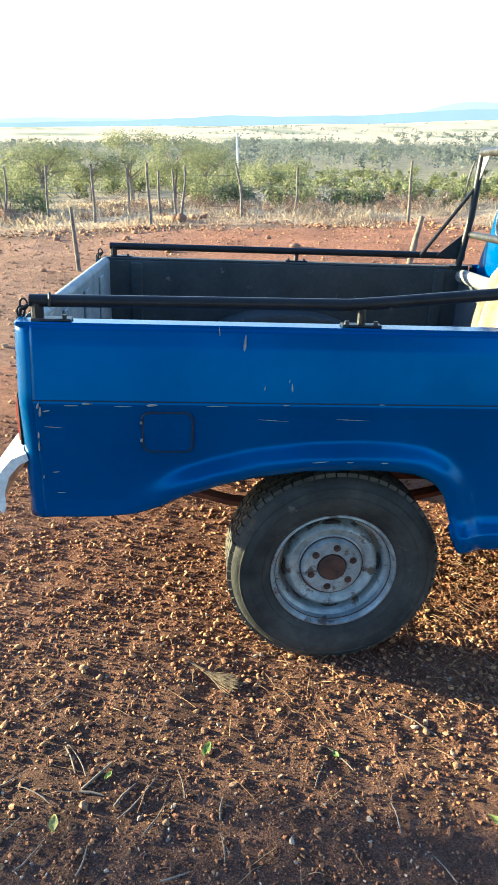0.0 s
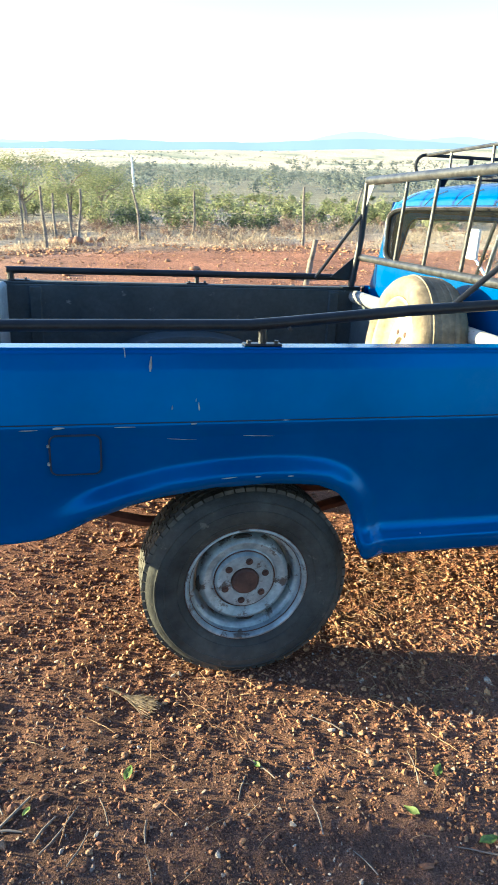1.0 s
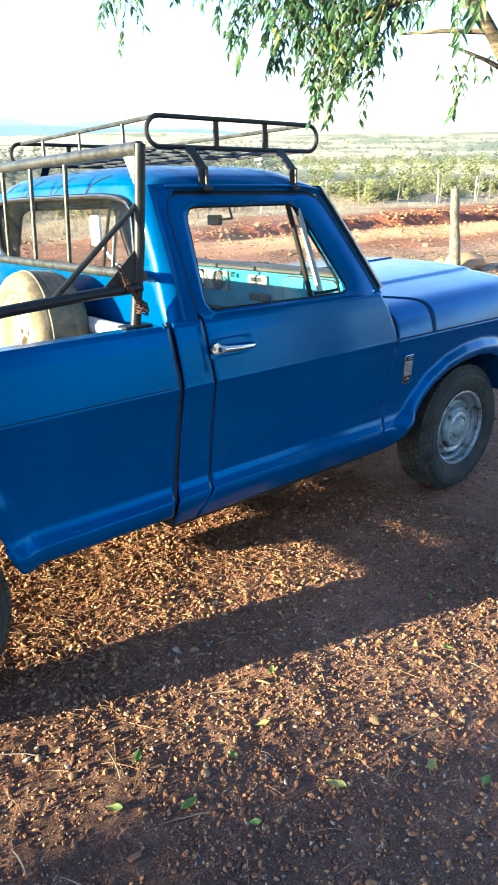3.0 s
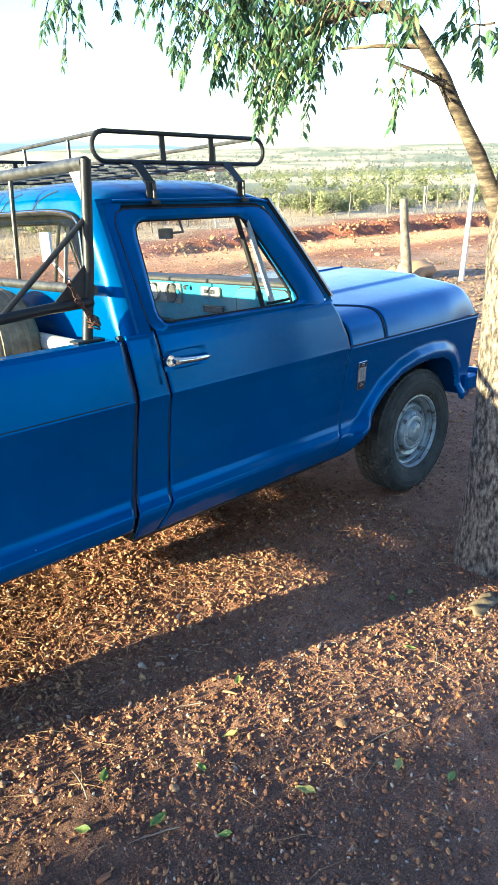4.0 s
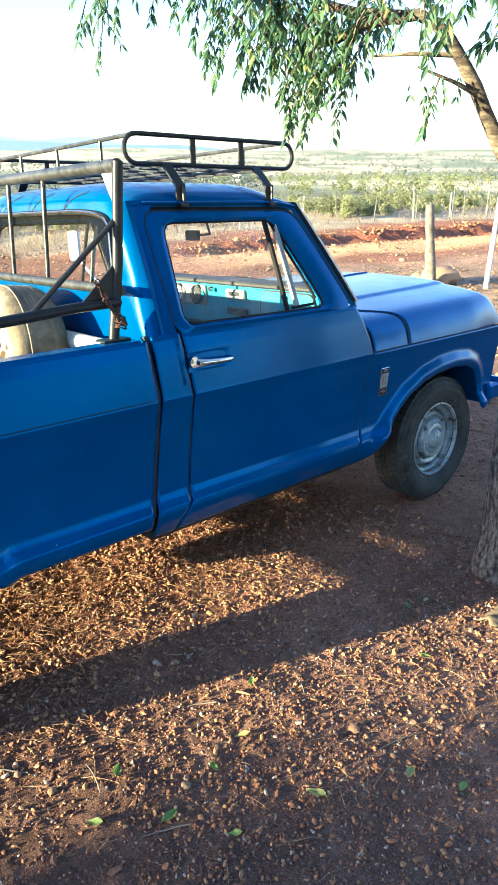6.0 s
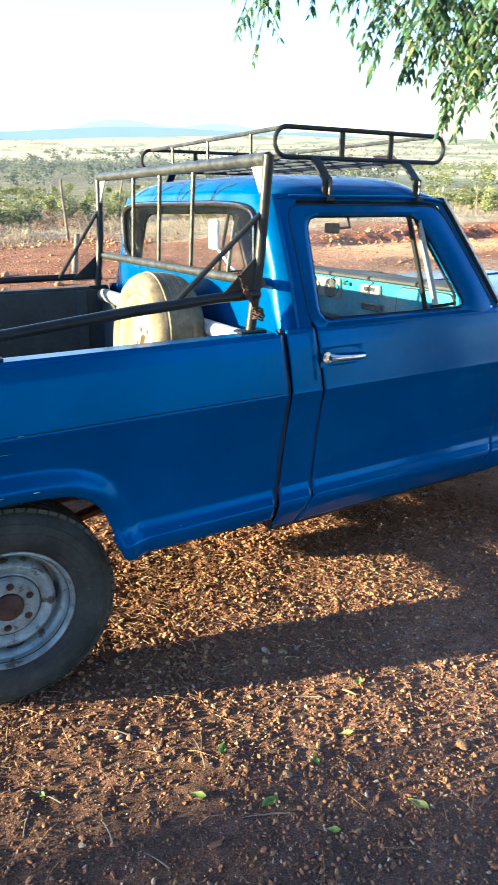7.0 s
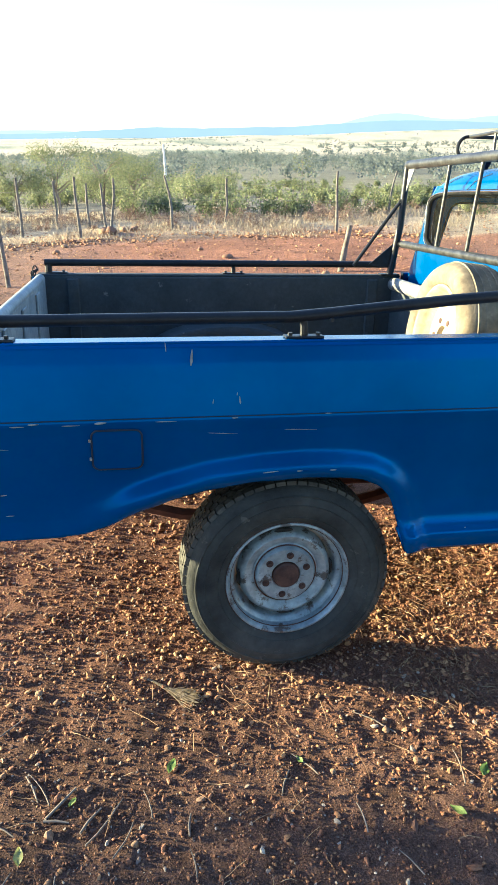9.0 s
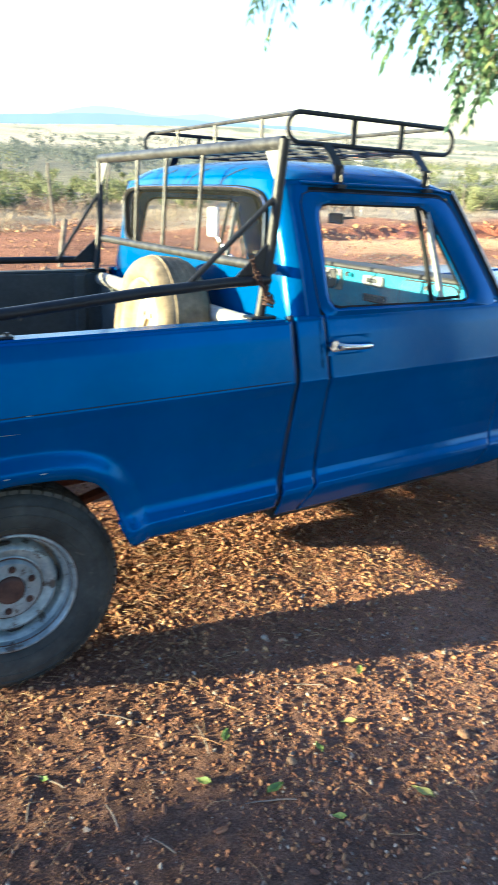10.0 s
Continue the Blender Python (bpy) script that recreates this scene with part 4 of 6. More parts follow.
# front end: panel, grille, lamps, bumper
front = part("front_panel", Geo().box(3.36, 3.40, 0.03, W - 0.03, 0.47, 0.95, 0.015), PAINT, truck)
for k in range(5):
    part("grille_bar", Geo().box(3.40, 3.418, 0.32, W - 0.32, 0.68 + 0.045 * k, 0.702 + 0.045 * k, 0.004), CHROME, front)
for y in (0.18, W - 0.18):
    part("headlamp", Geo().lathe((0, 0, 0), [(0.0, 0.02), (0.05, 0.017), (0.085, 0.0), (0.10, -0.005), (0.10, -0.02)], 24), CHROME, front)
    lamp = bpy.data.objects[front.children[-1].name]
    lamp.data.transform(Matrix.Translation((3.405 - 1.2, y - W / 2, 0.79)) @ Matrix.Rotation(radians(-90), 4, "Z") @ Matrix.Translation((1.2, W / 2, 0)))
part("front_bumper", Geo().box(3.44, 3.50, -0.02, W + 0.02, 0.50, 0.62, 0.02), PAINT, truck)
part("bumper_end", Geo().box(3.32, 3.44, -0.01, 0.05, 0.50, 0.60, 0.015), PAINT, truck)

# maker's plate on the fender: a rim, two dark fields and a bare middle
def on_flank(geo):
    """Leans a flat plate against the sloping flank."""
    geo.v = [(x, y + flank(z), z) for x, y, z in geo.v]
    return geo


badge = part("fender_plate", on_flank(Geo().box(2.320, 2.382, -0.005, 0.004, 0.715, 0.855, 0.002)), CHROME, truck, "small chrome trim plate")
for z0, z1, mat in ((0.828, 0.851, DARK), (0.757, 0.824, GREY_PLASTIC), (0.719, 0.753, DARK)):
    part("plate_field", on_flank(Geo().box(2.324, 2.378, -0.0065, -0.003, z0, z1, 0.001)), mat, badge)
for x0, x1, z0, z1 in ((2.337, 2.365, 0.834, 0.838), (2.337, 2.365, 0.843, 0.847), (2.335, 2.367, 0.733, 0.740), (2.347, 2.355, 0.728, 0.745), (2.339, 2.343, 0.767, 0.814), (2.359, 2.363, 0.767, 0.814)):
    part("plate_mark", on_flank(Geo().box(x0, x1, -0.0078, -0.0055, z0, z1, 0.0005)), CHROME, badge)


# ---- wheels ----
def build_wheel(x, far, front_wheel):
    c = (x, HUB_Y, HUB_Z)
    R = TYRE_R
    tyre = Geo().lathe(c, [(0.200, -0.006), (0.208, -0.028), (0.225, -0.040), (0.26, -0.052), (0.295, -0.054), (R - 0.034, -0.044), (R - 0.016, -0.031), (R - 0.008, -0.014), (R - 0.006, 0.0),
                           (R - 0.006, 0.10), (R - 0.010, 0.118), (R - 0.030, 0.133), (0.305, 0.140), (0.26, 0.146), (0.215, 0.12), (0.200, 0.10)], 72, True)
    ridges = Geo()
    for r, off in ((0.236, -0.0440), (0.282, -0.0535), (0.312, -0.0495)):
        ridges.lathe(c, [(r - 0.003, off + 0.001), (r, off - 0.0020), (r + 0.003, off + 0.001)], 72)
    lugs = Geo()
    count = 62
    for k in range(count):
        a0 = 2 * math.pi * k / count
        for y0, y1, sh in ((-0.025, 0.010, 0.0), (0.018, 0.044, 0.5), (0.052, 0.078, 0.0), (0.086, 0.126, 0.5)):
            aa, ab = a0 + (sh + 0.06) * 2 * math.pi / count, a0 + (sh + 0.92) * 2 * math.pi / count
            r0 = R - 0.012 if y0 < 0 or y1 > 0.12 else R - 0.009
            pts = []
            for rr in (r0, R):
                for a, yy in ((aa, y0), (ab, y0), (ab, y1), (aa, y1)):
                    inset = 0.004 if (rr == R and yy == y0 and y0 < 0) else 0.0
                    pts.append((x + rr * math.cos(a), HUB_Y + yy + inset, HUB_Z + rr * math.sin(a)))
            lugs.add(pts, [(4, 5, 6, 7), (0, 1, 5, 4), (1, 2, 6, 5), (2, 3, 7, 6), (3, 0, 4, 7)])
    rim = Geo().lathe(c, [(0.203, -0.012), (0.211, -0.026), (0.209, -0.034), (0.203, -0.035), (0.197, -0.026), (0.193, -0.012), (0.191, 0.004), (0.182, 0.008),
                          (0.176, 0.016), (0.172, 0.036), (0.160, 0.060), (0.175, 0.09)], 60)
    rim.lathe(c, [(0.163, 0.050), (0.158, 0.020), (0.150, 0.006), (0.141, 0.002), (0.128, 0.006), (0.112, 0.016), (0.104, 0.012), (0.100, 0.002), (0.095, -0.003), (0.060, -0.004), (0.050, -0.002), (0.046, 0.01)], 60)
    fl = mirror if far else (lambda g: g)
    wheel = part("wheel", fl(tyre), RUBBER, truck, "worn black tyre on a silver steel wheel", angle=50)
    part("sidewall_ridge", fl(ridges), RUBBER, wheel, angle=60)
    part("tread", fl(lugs), RUBBER if front_wheel else TREAD_SUNLIT_DUST, wheel, angle=30)
    part("rim", fl(rim), RIM, wheel, "silver steel rim", angle=40)
    for r, off in ((0.106, 0.0115), (0.1945, -0.0165), (0.2115, -0.0295)):
        ring = [(x + r * math.cos(2 * math.pi * j / 48), HUB_Y + off, HUB_Z + r * math.sin(2 * math.pi * j / 48)) for j in range(49)]
        part("rust_line", fl(Geo().tube(ring, 0.0024, 5, False)), RUSTY_HUB, wheel)
    # Near-black solids stand in for the shade inside the disc's hand holes.
    for k in range(4):
        a = math.pi * (0.02 + k / 2)
        slot = Geo().tube([(x + 0.160 * math.cos(a + d), HUB_Y + 0.020, HUB_Z + 0.160 * math.sin(a + d)) for d in spaced(-0.20, 0.20, 0.08)], [0.002, 0.007, 0.008, 0.008, 0.007, 0.002], 8)
        part("rim_slot", fl(slot), DARK, wheel)
    if front_wheel:
        cap = Geo().lathe(c, [(0.118, 0.018), (0.116, -0.004), (0.108, -0.014), (0.098, -0.020), (0.088, -0.018), (0.078, -0.024), (0.064, -0.024), (0.058, -0.016), (0.052, -0.030), (0.038, -0.040), (0.018, -0.045), (0.0, -0.046)], 56)
        cap_ob = part("hub_cap", fl(cap), RIM, wheel, "domed silver hub cap", angle=40)
        for k in range(28):
            a = 2 * math.pi * k / 28
            ca, sa = math.cos(a), math.sin(a)
            part("cap_rib", fl(Geo().tube([(x + 0.090 * ca, HUB_Y - 0.0195, HUB_Z + 0.090 * sa), (x + 0.106 * ca, HUB_Y - 0.018, HUB_Z + 0.106 * sa)], 0.0028, 5)), RIM, cap_ob)
    else:
        part("hub", fl(Geo().lathe(c, [(0.048, 0.012), (0.046, -0.008), (0.040, -0.014), (0.020, -0.015), (0.0, -0.016)], 28)), RUSTY_HUB, wheel, "rusty brown hub")
        for k in range(6):
            a = 2 * math.pi * (k + 0.35) / 6
            p = (x + 0.074 * math.cos(a), HUB_Z + 0.074 * math.sin(a))
            part("lug_hole", fl(Geo().tube([(p[0], HUB_Y - 0.0055, p[1]), (p[0], HUB_Y + 0.006, p[1])], 0.0125, 12)), RUSTY_HUB, wheel)
            part("lug_nut", fl(Geo().tube([(p[0], HUB_Y - 0.012, p[1]), (p[0], HUB_Y + 0.004, p[1])], 0.0075, 6)), RUSTY_HUB, wheel)


for x, is_front in ((REAR_X, False), (FRONT_X, True)):
    build_wheel(x, False, is_front)
    build_wheel(x, True, is_front)

# ---- underside ----
for y in (0.50, W - 0.50):
    part("chassis_rail", Geo().box(-0.95, 3.35, y - 0.035, y + 0.035, 0.50, 0.62, 0.008), CHASSIS, truck)
    part("leaf_spring", Geo().tube([(-0.62, y - 0.09, 0.53), (-0.3, y - 0.09, 0.44), (REAR_X, y - 0.09, 0.41), (0.3, y - 0.09, 0.44), (0.62, y - 0.09, 0.52)], 0.022, 6), CHASSIS, truck)
part("rear_axle", Geo().tube([(REAR_X, 0.16, HUB_Z), (REAR_X, 0.75, HUB_Z), (REAR_X, 0.83, HUB_Z), (REAR_X, W - 0.83, HUB_Z), (REAR_X, W - 0.75, HUB_Z), (REAR_X, W - 0.16, HUB_Z)],
                             [0.036, 0.036, 0.11, 0.11, 0.036, 0.036], 14), CHASSIS, truck)
part("front_axle", Geo().tube([(FRONT_X, 0.16, HUB_Z), (FRONT_X, 0.5, 0.30), (FRONT_X, W - 0.5, 0.30), (FRONT_X, W - 0.16, HUB_Z)], 0.04, 8), CHASSIS, truck)
part("drive_shaft", Geo().tube([(0.05, W / 2, 0.40), (1.6, W / 2, 0.46)], 0.04, 10), CHASSIS, truck)
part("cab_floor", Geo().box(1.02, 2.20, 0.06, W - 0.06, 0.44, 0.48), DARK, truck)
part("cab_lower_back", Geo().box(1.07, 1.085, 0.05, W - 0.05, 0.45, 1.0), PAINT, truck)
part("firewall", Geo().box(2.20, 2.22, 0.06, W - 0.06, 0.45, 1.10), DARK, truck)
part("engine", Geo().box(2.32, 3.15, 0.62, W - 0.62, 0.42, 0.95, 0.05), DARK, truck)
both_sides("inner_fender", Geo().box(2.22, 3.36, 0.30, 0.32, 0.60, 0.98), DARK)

# ---- cab interior ----
dash = part("dashboard", Geo().add(
    [(2.13, 0.09, 1.235), (2.13, W - 0.09, 1.235), (1.985, W - 0.09, 1.235), (1.985, 0.09, 1.235), (2.000, 0.09, 1.03), (2.000, W - 0.09, 1.03), (2.10, 0.09, 0.96), (2.10, W - 0.09, 0.96)],
    [(0, 1, 2, 3), (3, 2, 5, 4), (4, 5, 7, 6), (0, 3, 4, 6), (1, 7, 5, 2)]), DASH, truck, "turquoise metal dashboard")
part("dash_pad", Geo().box(1.962, 2.12, 0.085, W - 0.085, 1.232, 1.256, 0.009), SEAT, dash, "dark dash pad")
cluster = part("gauge_plate", Geo().box(1.972, 1.990, 0.915, 1.195, 1.118, 1.222, 0.016), GREY_PLASTIC, dash)
for y, face in ((0.972, SEAT), (1.138, WHITE_PAINT)):
    part("gauge", Geo().tube([(1.955, y, 1.171), (1.985, y, 1.171)], 0.050, 28), CHROME, cluster)
    part("gauge_face", Geo().tube([(1.952, y, 1.171), (1.9545, y, 1.171)], 0.042, 28), face, cluster)
    part("needle", Geo().tube([(1.951, y, 1.171), (1.951, y + 0.018, 1.198)], 0.0018, 5), DARK if face is WHITE_PAINT else WHITE_PAINT, cluster)
part("knob", Geo().tube([(1.955, 0.852, 1.207), (1.99, 0.852, 1.207)], 0.013, 12), CHROME, dash)
part("ashtray", Geo().box(1.970, 1.995, 0.575, 0.735, 1.088, 1.126, 0.006), CHROME, dash)
radio = part("radio", Geo().box(1.970, 1.99, 0.60, 0.745, 1.165, 1.215, 0.006), GREY_PLASTIC, dash)
part("dial", Geo().box(1.966, 1.972, 0.63, 0.715, 1.183, 1.203, 0.002), CHROME, radio)
glove = soft_loop(round_rect(0.13, 0.485, 1.06, 1.222, 0.045), 1)
lid = part("glovebox_lid", Geo().add([(1.978, p.x, p.y) for p in glove], [tuple(range(len(glove)))]).loft([(1.978, p.x, p.y) for p in glove], [(2.0, p.x, p.y) for p in glove]), DASH, dash)
part("lid_seam", Geo().tube([(1.981, p.x, p.y) for p in glove] + [(1.981, glove[0].x, glove[0].y)], 0.004, 6), SEAT, lid)
part("lid_button", Geo().tube([(1.965, 0.31, 1.20), (1.98, 0.31, 1.20)], 0.010, 12), CHROME, lid)
wheel_c = Vector((1.82, 1.45, 1.10))
axis = Vector((-0.80, 0, 0.60)).normalized()
e1, e2 = Vector((0, 1, 0)), axis.cross(Vector((0, 1, 0)))
rim_pts = [wheel_c + (e1 * math.cos(a) + e2 * math.sin(a)) * 0.205 for a in [2 * math.pi * k / 36 for k in range(37)]]
steering = part("steering_wheel", Geo().tube(rim_pts, 0.012, 8, False), SEAT, truck, "dark steering wheel")
for a in (0.5, 2.64, 4.71):
    part("spoke", Geo().tube([wheel_c, wheel_c + (e1 * math.cos(a) + e2 * math.sin(a)) * 0.2], 0.008, 6), SEAT, steering)
part("column", Geo().tube([wheel_c, wheel_c - axis * 0.45], 0.025, 10), DASH, steering)
bench = part("bench_seat", Geo().box(1.30, 1.78, 0.16, W - 0.16, 0.62, 0.82, 0.05), SEAT, truck, "dark vinyl bench seat")
part("backrest", Geo().box(1.15, 1.28, 0.16, W - 0.16, 0.78, 1.19, 0.05), SEAT, bench)
mirror_in = part("inner_mirror", Geo().box(1.885, 1.905, 0.84, 0.95, 1.450, 1.500, 0.008), SEAT, truck, "small dark inside mirror")
part("mirror_stem", Geo().tube([(1.905, 0.88, 1.475), (1.915, 0.78, 1.482), (1.905, 0.80, 1.56), (1.90, 0.80, 1.61)], 0.007, 8), SEAT, mirror_in)
wing = part("door_mirror", Geo().box(1.80, 1.83, W + 0.10, W + 0.21, 1.32, 1.50, 0.012), WHITE_PAINT, truck, "white door mirror on the driver's side")
part("mirror_arm", Geo().tube([(1.82, W + 0.12, 1.33), (1.86, W + 0.02, 1.22), (1.86, W - 0.04, 1.20)], 0.008, 8), CHROME, wing)
for y0 in (0.35, 1.08):
    part("sun_visor", Geo().box(1.78, 1.90, y0, y0 + 0.42, 1.585, 1.60, 0.006), GATE_INNER, truck)

# ---- bed rails and headboard frame ----
NEAR_Y, FAR_Y = 0.068, W - 0.068
FRAME_X, FRAME_TOP = 0.983, 1.724
rack = part("bed_rail", Geo().tube([(-0.868, NEAR_Y, 1.162), (-0.868, NEAR_Y, 1.214)], 0.017, 10), TUBE, truck, "black tube bed rail")
part("rail_tube", Geo().tube([(-0.886, NEAR_Y, 1.215), (0.0, NEAR_Y, 1.222), (0.12, NEAR_Y, 1.232), (0.50, NEAR_Y + 0.01, 1.268), (0.80, NEAR_Y + 0.018, 1.288), (0.975, NEAR_Y + 0.03, 1.292)], 0.0175, 12), TUBE, rack)
part("rail_joint", Geo().tube([(0.118, NEAR_Y, 1.219), (0.118, NEAR_Y - 0.022, 1.215)], 0.006, 8), TUBE_WORN, rack)
part("rail_hook", Geo().tube([(-0.835, NEAR_Y, 1.20), (-0.83, NEAR_Y - 0.022, 1.205), (-0.828, NEAR_Y - 0.022, 1.222), (-0.832, NEAR_Y - 0.004, 1.236)], 0.0045, 6), TUBE_WORN, rack)
far_rack = part("bed_rail", Geo().tube([(-0.868, FAR_Y, 1.162), (-0.868, FAR_Y, 1.214)], 0.017, 10), TUBE, truck, "black tube bed rail")
part("rail_tube", Geo().tube([(-0.886, FAR_Y, 1.215), (0.2, FAR_Y, 1.215), (0.975, FAR_Y, 1.215)], 0.0175, 12), TUBE, far_rack)
for yy, owner, bx in ((NEAR_Y, rack, 0.040), (FAR_Y, far_rack, 0.083)):
    part("rail_post", Geo().tube([(bx, yy, 1.162), (bx, yy, 1.218)], 0.012, 10), TUBE, owner)
    part("base_plate", Geo().box(bx - 0.058, bx + 0.058, yy - 0.020, yy + 0.020, 1.162, 1.169, 0.002), TUBE, owner)
    part("base_plate", Geo().box(-0.885, -0.775, yy - 0.022, yy + 0.022, 1.162, 1.169, 0.002), TUBE_WORN, owner)
    for ox in (-0.042, 0.042):
        part("bolt", Geo().tube([(bx + ox, yy - 0.004, 1.168), (bx + ox, yy - 0.004, 1.178)], 0.007, 6), TUBE_WORN, owner)
    part("bolt", Geo().tube([(-0.795, yy - 0.004, 1.168), (-0.795, yy - 0.004, 1.178)], 0.007, 6), TUBE_WORN, owner)

head = part("headboard_frame", Geo().tube([(FRAME_X + 0.02, 0.085, FRAME_TOP), (FRAME_X + 0.02, W - 0.085, FRAME_TOP)], 0.0215, 14), TUBE_WORN, truck, "welded tube headboard frame behind the cab")
part("lower_bar", Geo().tube([(FRAME_X + 0.005, 0.10, 1.328), (FRAME_X + 0.005, W - 0.10, 1.328)], 0.018, 12), TUBE_WORN, head)
for y in (1.275, 0.965, 0.635):
    part("upright_bar", Geo().tube([(FRAME_X + 0.008, y + 0.03, 1.33), (FRAME_X + 0.02, y, FRAME_TOP)], 0.009, 10), TUBE_WORN, head)
for yy, sgn in ((0.0, 1), (W, -1)):
    foot = (FRAME_X - 0.036, yy + sgn * 0.105, 1.165)
    topp = (FRAME_X + 0.02, yy + sgn * 0.082, FRAME_TOP + 0.012)
    rail_z = 1.292 if sgn > 0 else 1.215
    part("corner_post", Geo().tube([foot, (FRAME_X, yy + sgn * 0.10, 1.42), topp], 0.0185, 12), TUBE, head)
    part("foot_plate", Geo().box(FRAME_X - 0.093, FRAME_X + 0.012, yy + sgn * 0.10 - 0.03, yy + sgn * 0.10 + 0.03, 1.162, 1.170, 0.002), TUBE, head)
    part("brace", Geo().tube([(0.66 if sgn > 0 else 0.74, yy + sgn * 0.09, rail_z - 0.005), (FRAME_X + 0.003, yy + sgn * 0.094, 1.56)], 0.0095, 10), TUBE, head)
    part("gusset", Geo().plate([(FRAME_X - 0.005, yy + sgn * 0.10, rail_z - 0.02), (FRAME_X - 0.16, yy + sgn * 0.094, rail_z), (FRAME_X - 0.005, yy + sgn * 0.10, rail_z + 0.135)], 0.006), TUBE, head)
    # Pale sheet plates whose white also carries their sunlit brightness.
    part("top_gusset", Geo().plate([(FRAME_X + 0.02, yy + sgn * 0.09, FRAME_TOP - 0.01), (FRAME_X + 0.018, yy + sgn * 0.19, FRAME_TOP - 0.01), (FRAME_X + 0.012, yy + sgn * 0.094, FRAME_TOP - 0.15)], 0.005), WORN_RAIL, head)
chain = Geo()
for k in range(16):
    f = k / 15
    p = Vector((FRAME_X - 0.10, 0.078, 1.365)).lerp(Vector((FRAME_X - 0.01, 0.078, 1.225)), f) + Vector((0, -0.010, -0.02 * math.sin(f * math.pi)))
    chain.tube([p + Vector((0.008 * math.cos(t + k), 0.006 * math.sin(t) * (k % 2 - 0.5), 0.011 * math.sin(t))) for t in [2 * math.pi * j / 8 for j in range(9)]], 0.0026, 5)
part("lashing_chain", chain, RUSTY_HUB, head, "rusty lashing chain")
knot = Geo()
for k in range(6):
    a = k * 1.1
    knot.tube([(FRAME_X - 0.015 + 0.023 * math.cos(t + a), 0.098 + 0.023 * math.sin(t + a), 1.205 + 0.006 * k + 0.006 * math.sin(2 * t + a)) for t in [2 * math.pi * j / 10 for j in range(11)]], 0.0028, 6)
part("wire_tie", knot, RUSTY_HUB, head)

# ---- roof rack ----
LOOP_Y, LOOP_Z0, LOOP_Z1, LX0, LX1 = 0.30, 1.750, 1.851, 1.165, 2.009


def stadium(y, x0, x1, z0, z1):
    r = (z1 - z0) / 2
    pts = [(x1 - r + r * math.sin(a), y, (z0 + z1) / 2 + r * math.cos(a)) for a in spaced(0, math.pi, math.pi / 10)]
    pts += [(x0 + r - r * math.sin(a), y, (z0 + z1) / 2 - r * math.cos(a)) for a in spaced(0, math.pi, math.pi / 10)]
    return pts + pts[:2]


roof_rack = part("roof_rack", Geo().tube(stadium(LOOP_Y, LX0, LX1, LOOP_Z0, LOOP_Z1), 0.0085, 8, False), TUBE, truck, "black tube roof rack")
part("side_loop", Geo().tube(stadium(W - LOOP_Y, LX0, LX1, LOOP_Z0, LOOP_Z1), 0.0085, 8, False), TUBE, roof_rack)
for y in (LOOP_Y, W - LOOP_Y):
    sgn = 1 if y < W / 2 else -1
    for x in (1.471, 1.715):
        part("loop_upright", Geo().box(x - 0.012, x + 0.012, y - 0.004, y + 0.004, LOOP_Z0, LOOP_Z1, 0.001), TUBE, roof_rack)
    for x in (1.340, 1.788):
        part("rack_leg", Geo().plate([(x - 0.021, y, LOOP_Z0 + 0.005), (x + 0.021, y, LOOP_Z0 + 0.005), (x + 0.021, y - sgn * 0.085, 1.672), (x - 0.021, y - sgn * 0.085, 1.672)], 0.008), TUBE, roof_rack)
        part("leg_clamp", Geo().box(x - 0.021, x + 0.021, y - sgn * 0.088 - 0.004, y - sgn * 0.088 + 0.004, 1.598, 1.68, 0.001), TUBE, roof_rack)
        part("clamp_hook", Geo().box(x - 0.018, x + 0.018, y - sgn * 0.104 - 0.012, y - sgn * 0.104 + 0.012, 1.597, 1.612, 0.002), TUBE, roof_rack)
        part("clamp_bolt", Geo().tube([(x + 0.004, y - sgn * 0.10, 1.605), (x + 0.004, y - sgn * 0.10, 1.672)], 0.0045, 6), TUBE_WORN, roof_rack)
for x in (LX0 + 0.055, LX1 - 0.055):
    part("end_bar", Geo().tube([(x, LOOP_Y, LOOP_Z1), (x, W - LOOP_Y, LOOP_Z1)], 0.008, 8), TUBE_WORN, roof_rack)
    for y in (0.56, 0.93, 1.30):
        part("end_upright", Geo().tube([(x, y, LOOP_Z0), (x, y, LOOP_Z1)], 0.007, 8), TUBE_WORN, roof_rack)
for k in range(6):
    x = LX0 + 0.06 + (LX1 - LX0 - 0.12) * k / 5
    part("cross_rod", Geo().tube([(x, LOOP_Y, LOOP_Z0), (x, W - LOOP_Y, LOOP_Z0)], 0.0055, 6), TUBE_WORN, roof_rack)
for k in range(7):
    y = LOOP_Y + 0.16 * (k + 1) - 0.01
    part("long_rod", Geo().tube([(LX0 + 0.04, y, LOOP_Z0 + 0.006), (LX1 - 0.04, y, LOOP_Z0 + 0.006)], 0.0045, 6), TUBE_WORN, roof_rack)

# ---- spare wheel standing in the bed ----
SP = Vector((0.848, 0.72, 0.712 + 0.303))
spare = thing("spare_wheel", (SP.x, SP.y, 0.705), "dusty sun-bleached spare tyre on a cream rim standing in the bed", "spare wheel")


def turned(geo, c, yaw, lean):
    m = Matrix.Translation(c) @ Matrix.Rotation(radians(yaw), 4, "Z") @ Matrix.Rotation(radians(lean), 4, "X")
    geo.v = [tuple(m @ Vector(p)) for p in geo.v]
    return geo


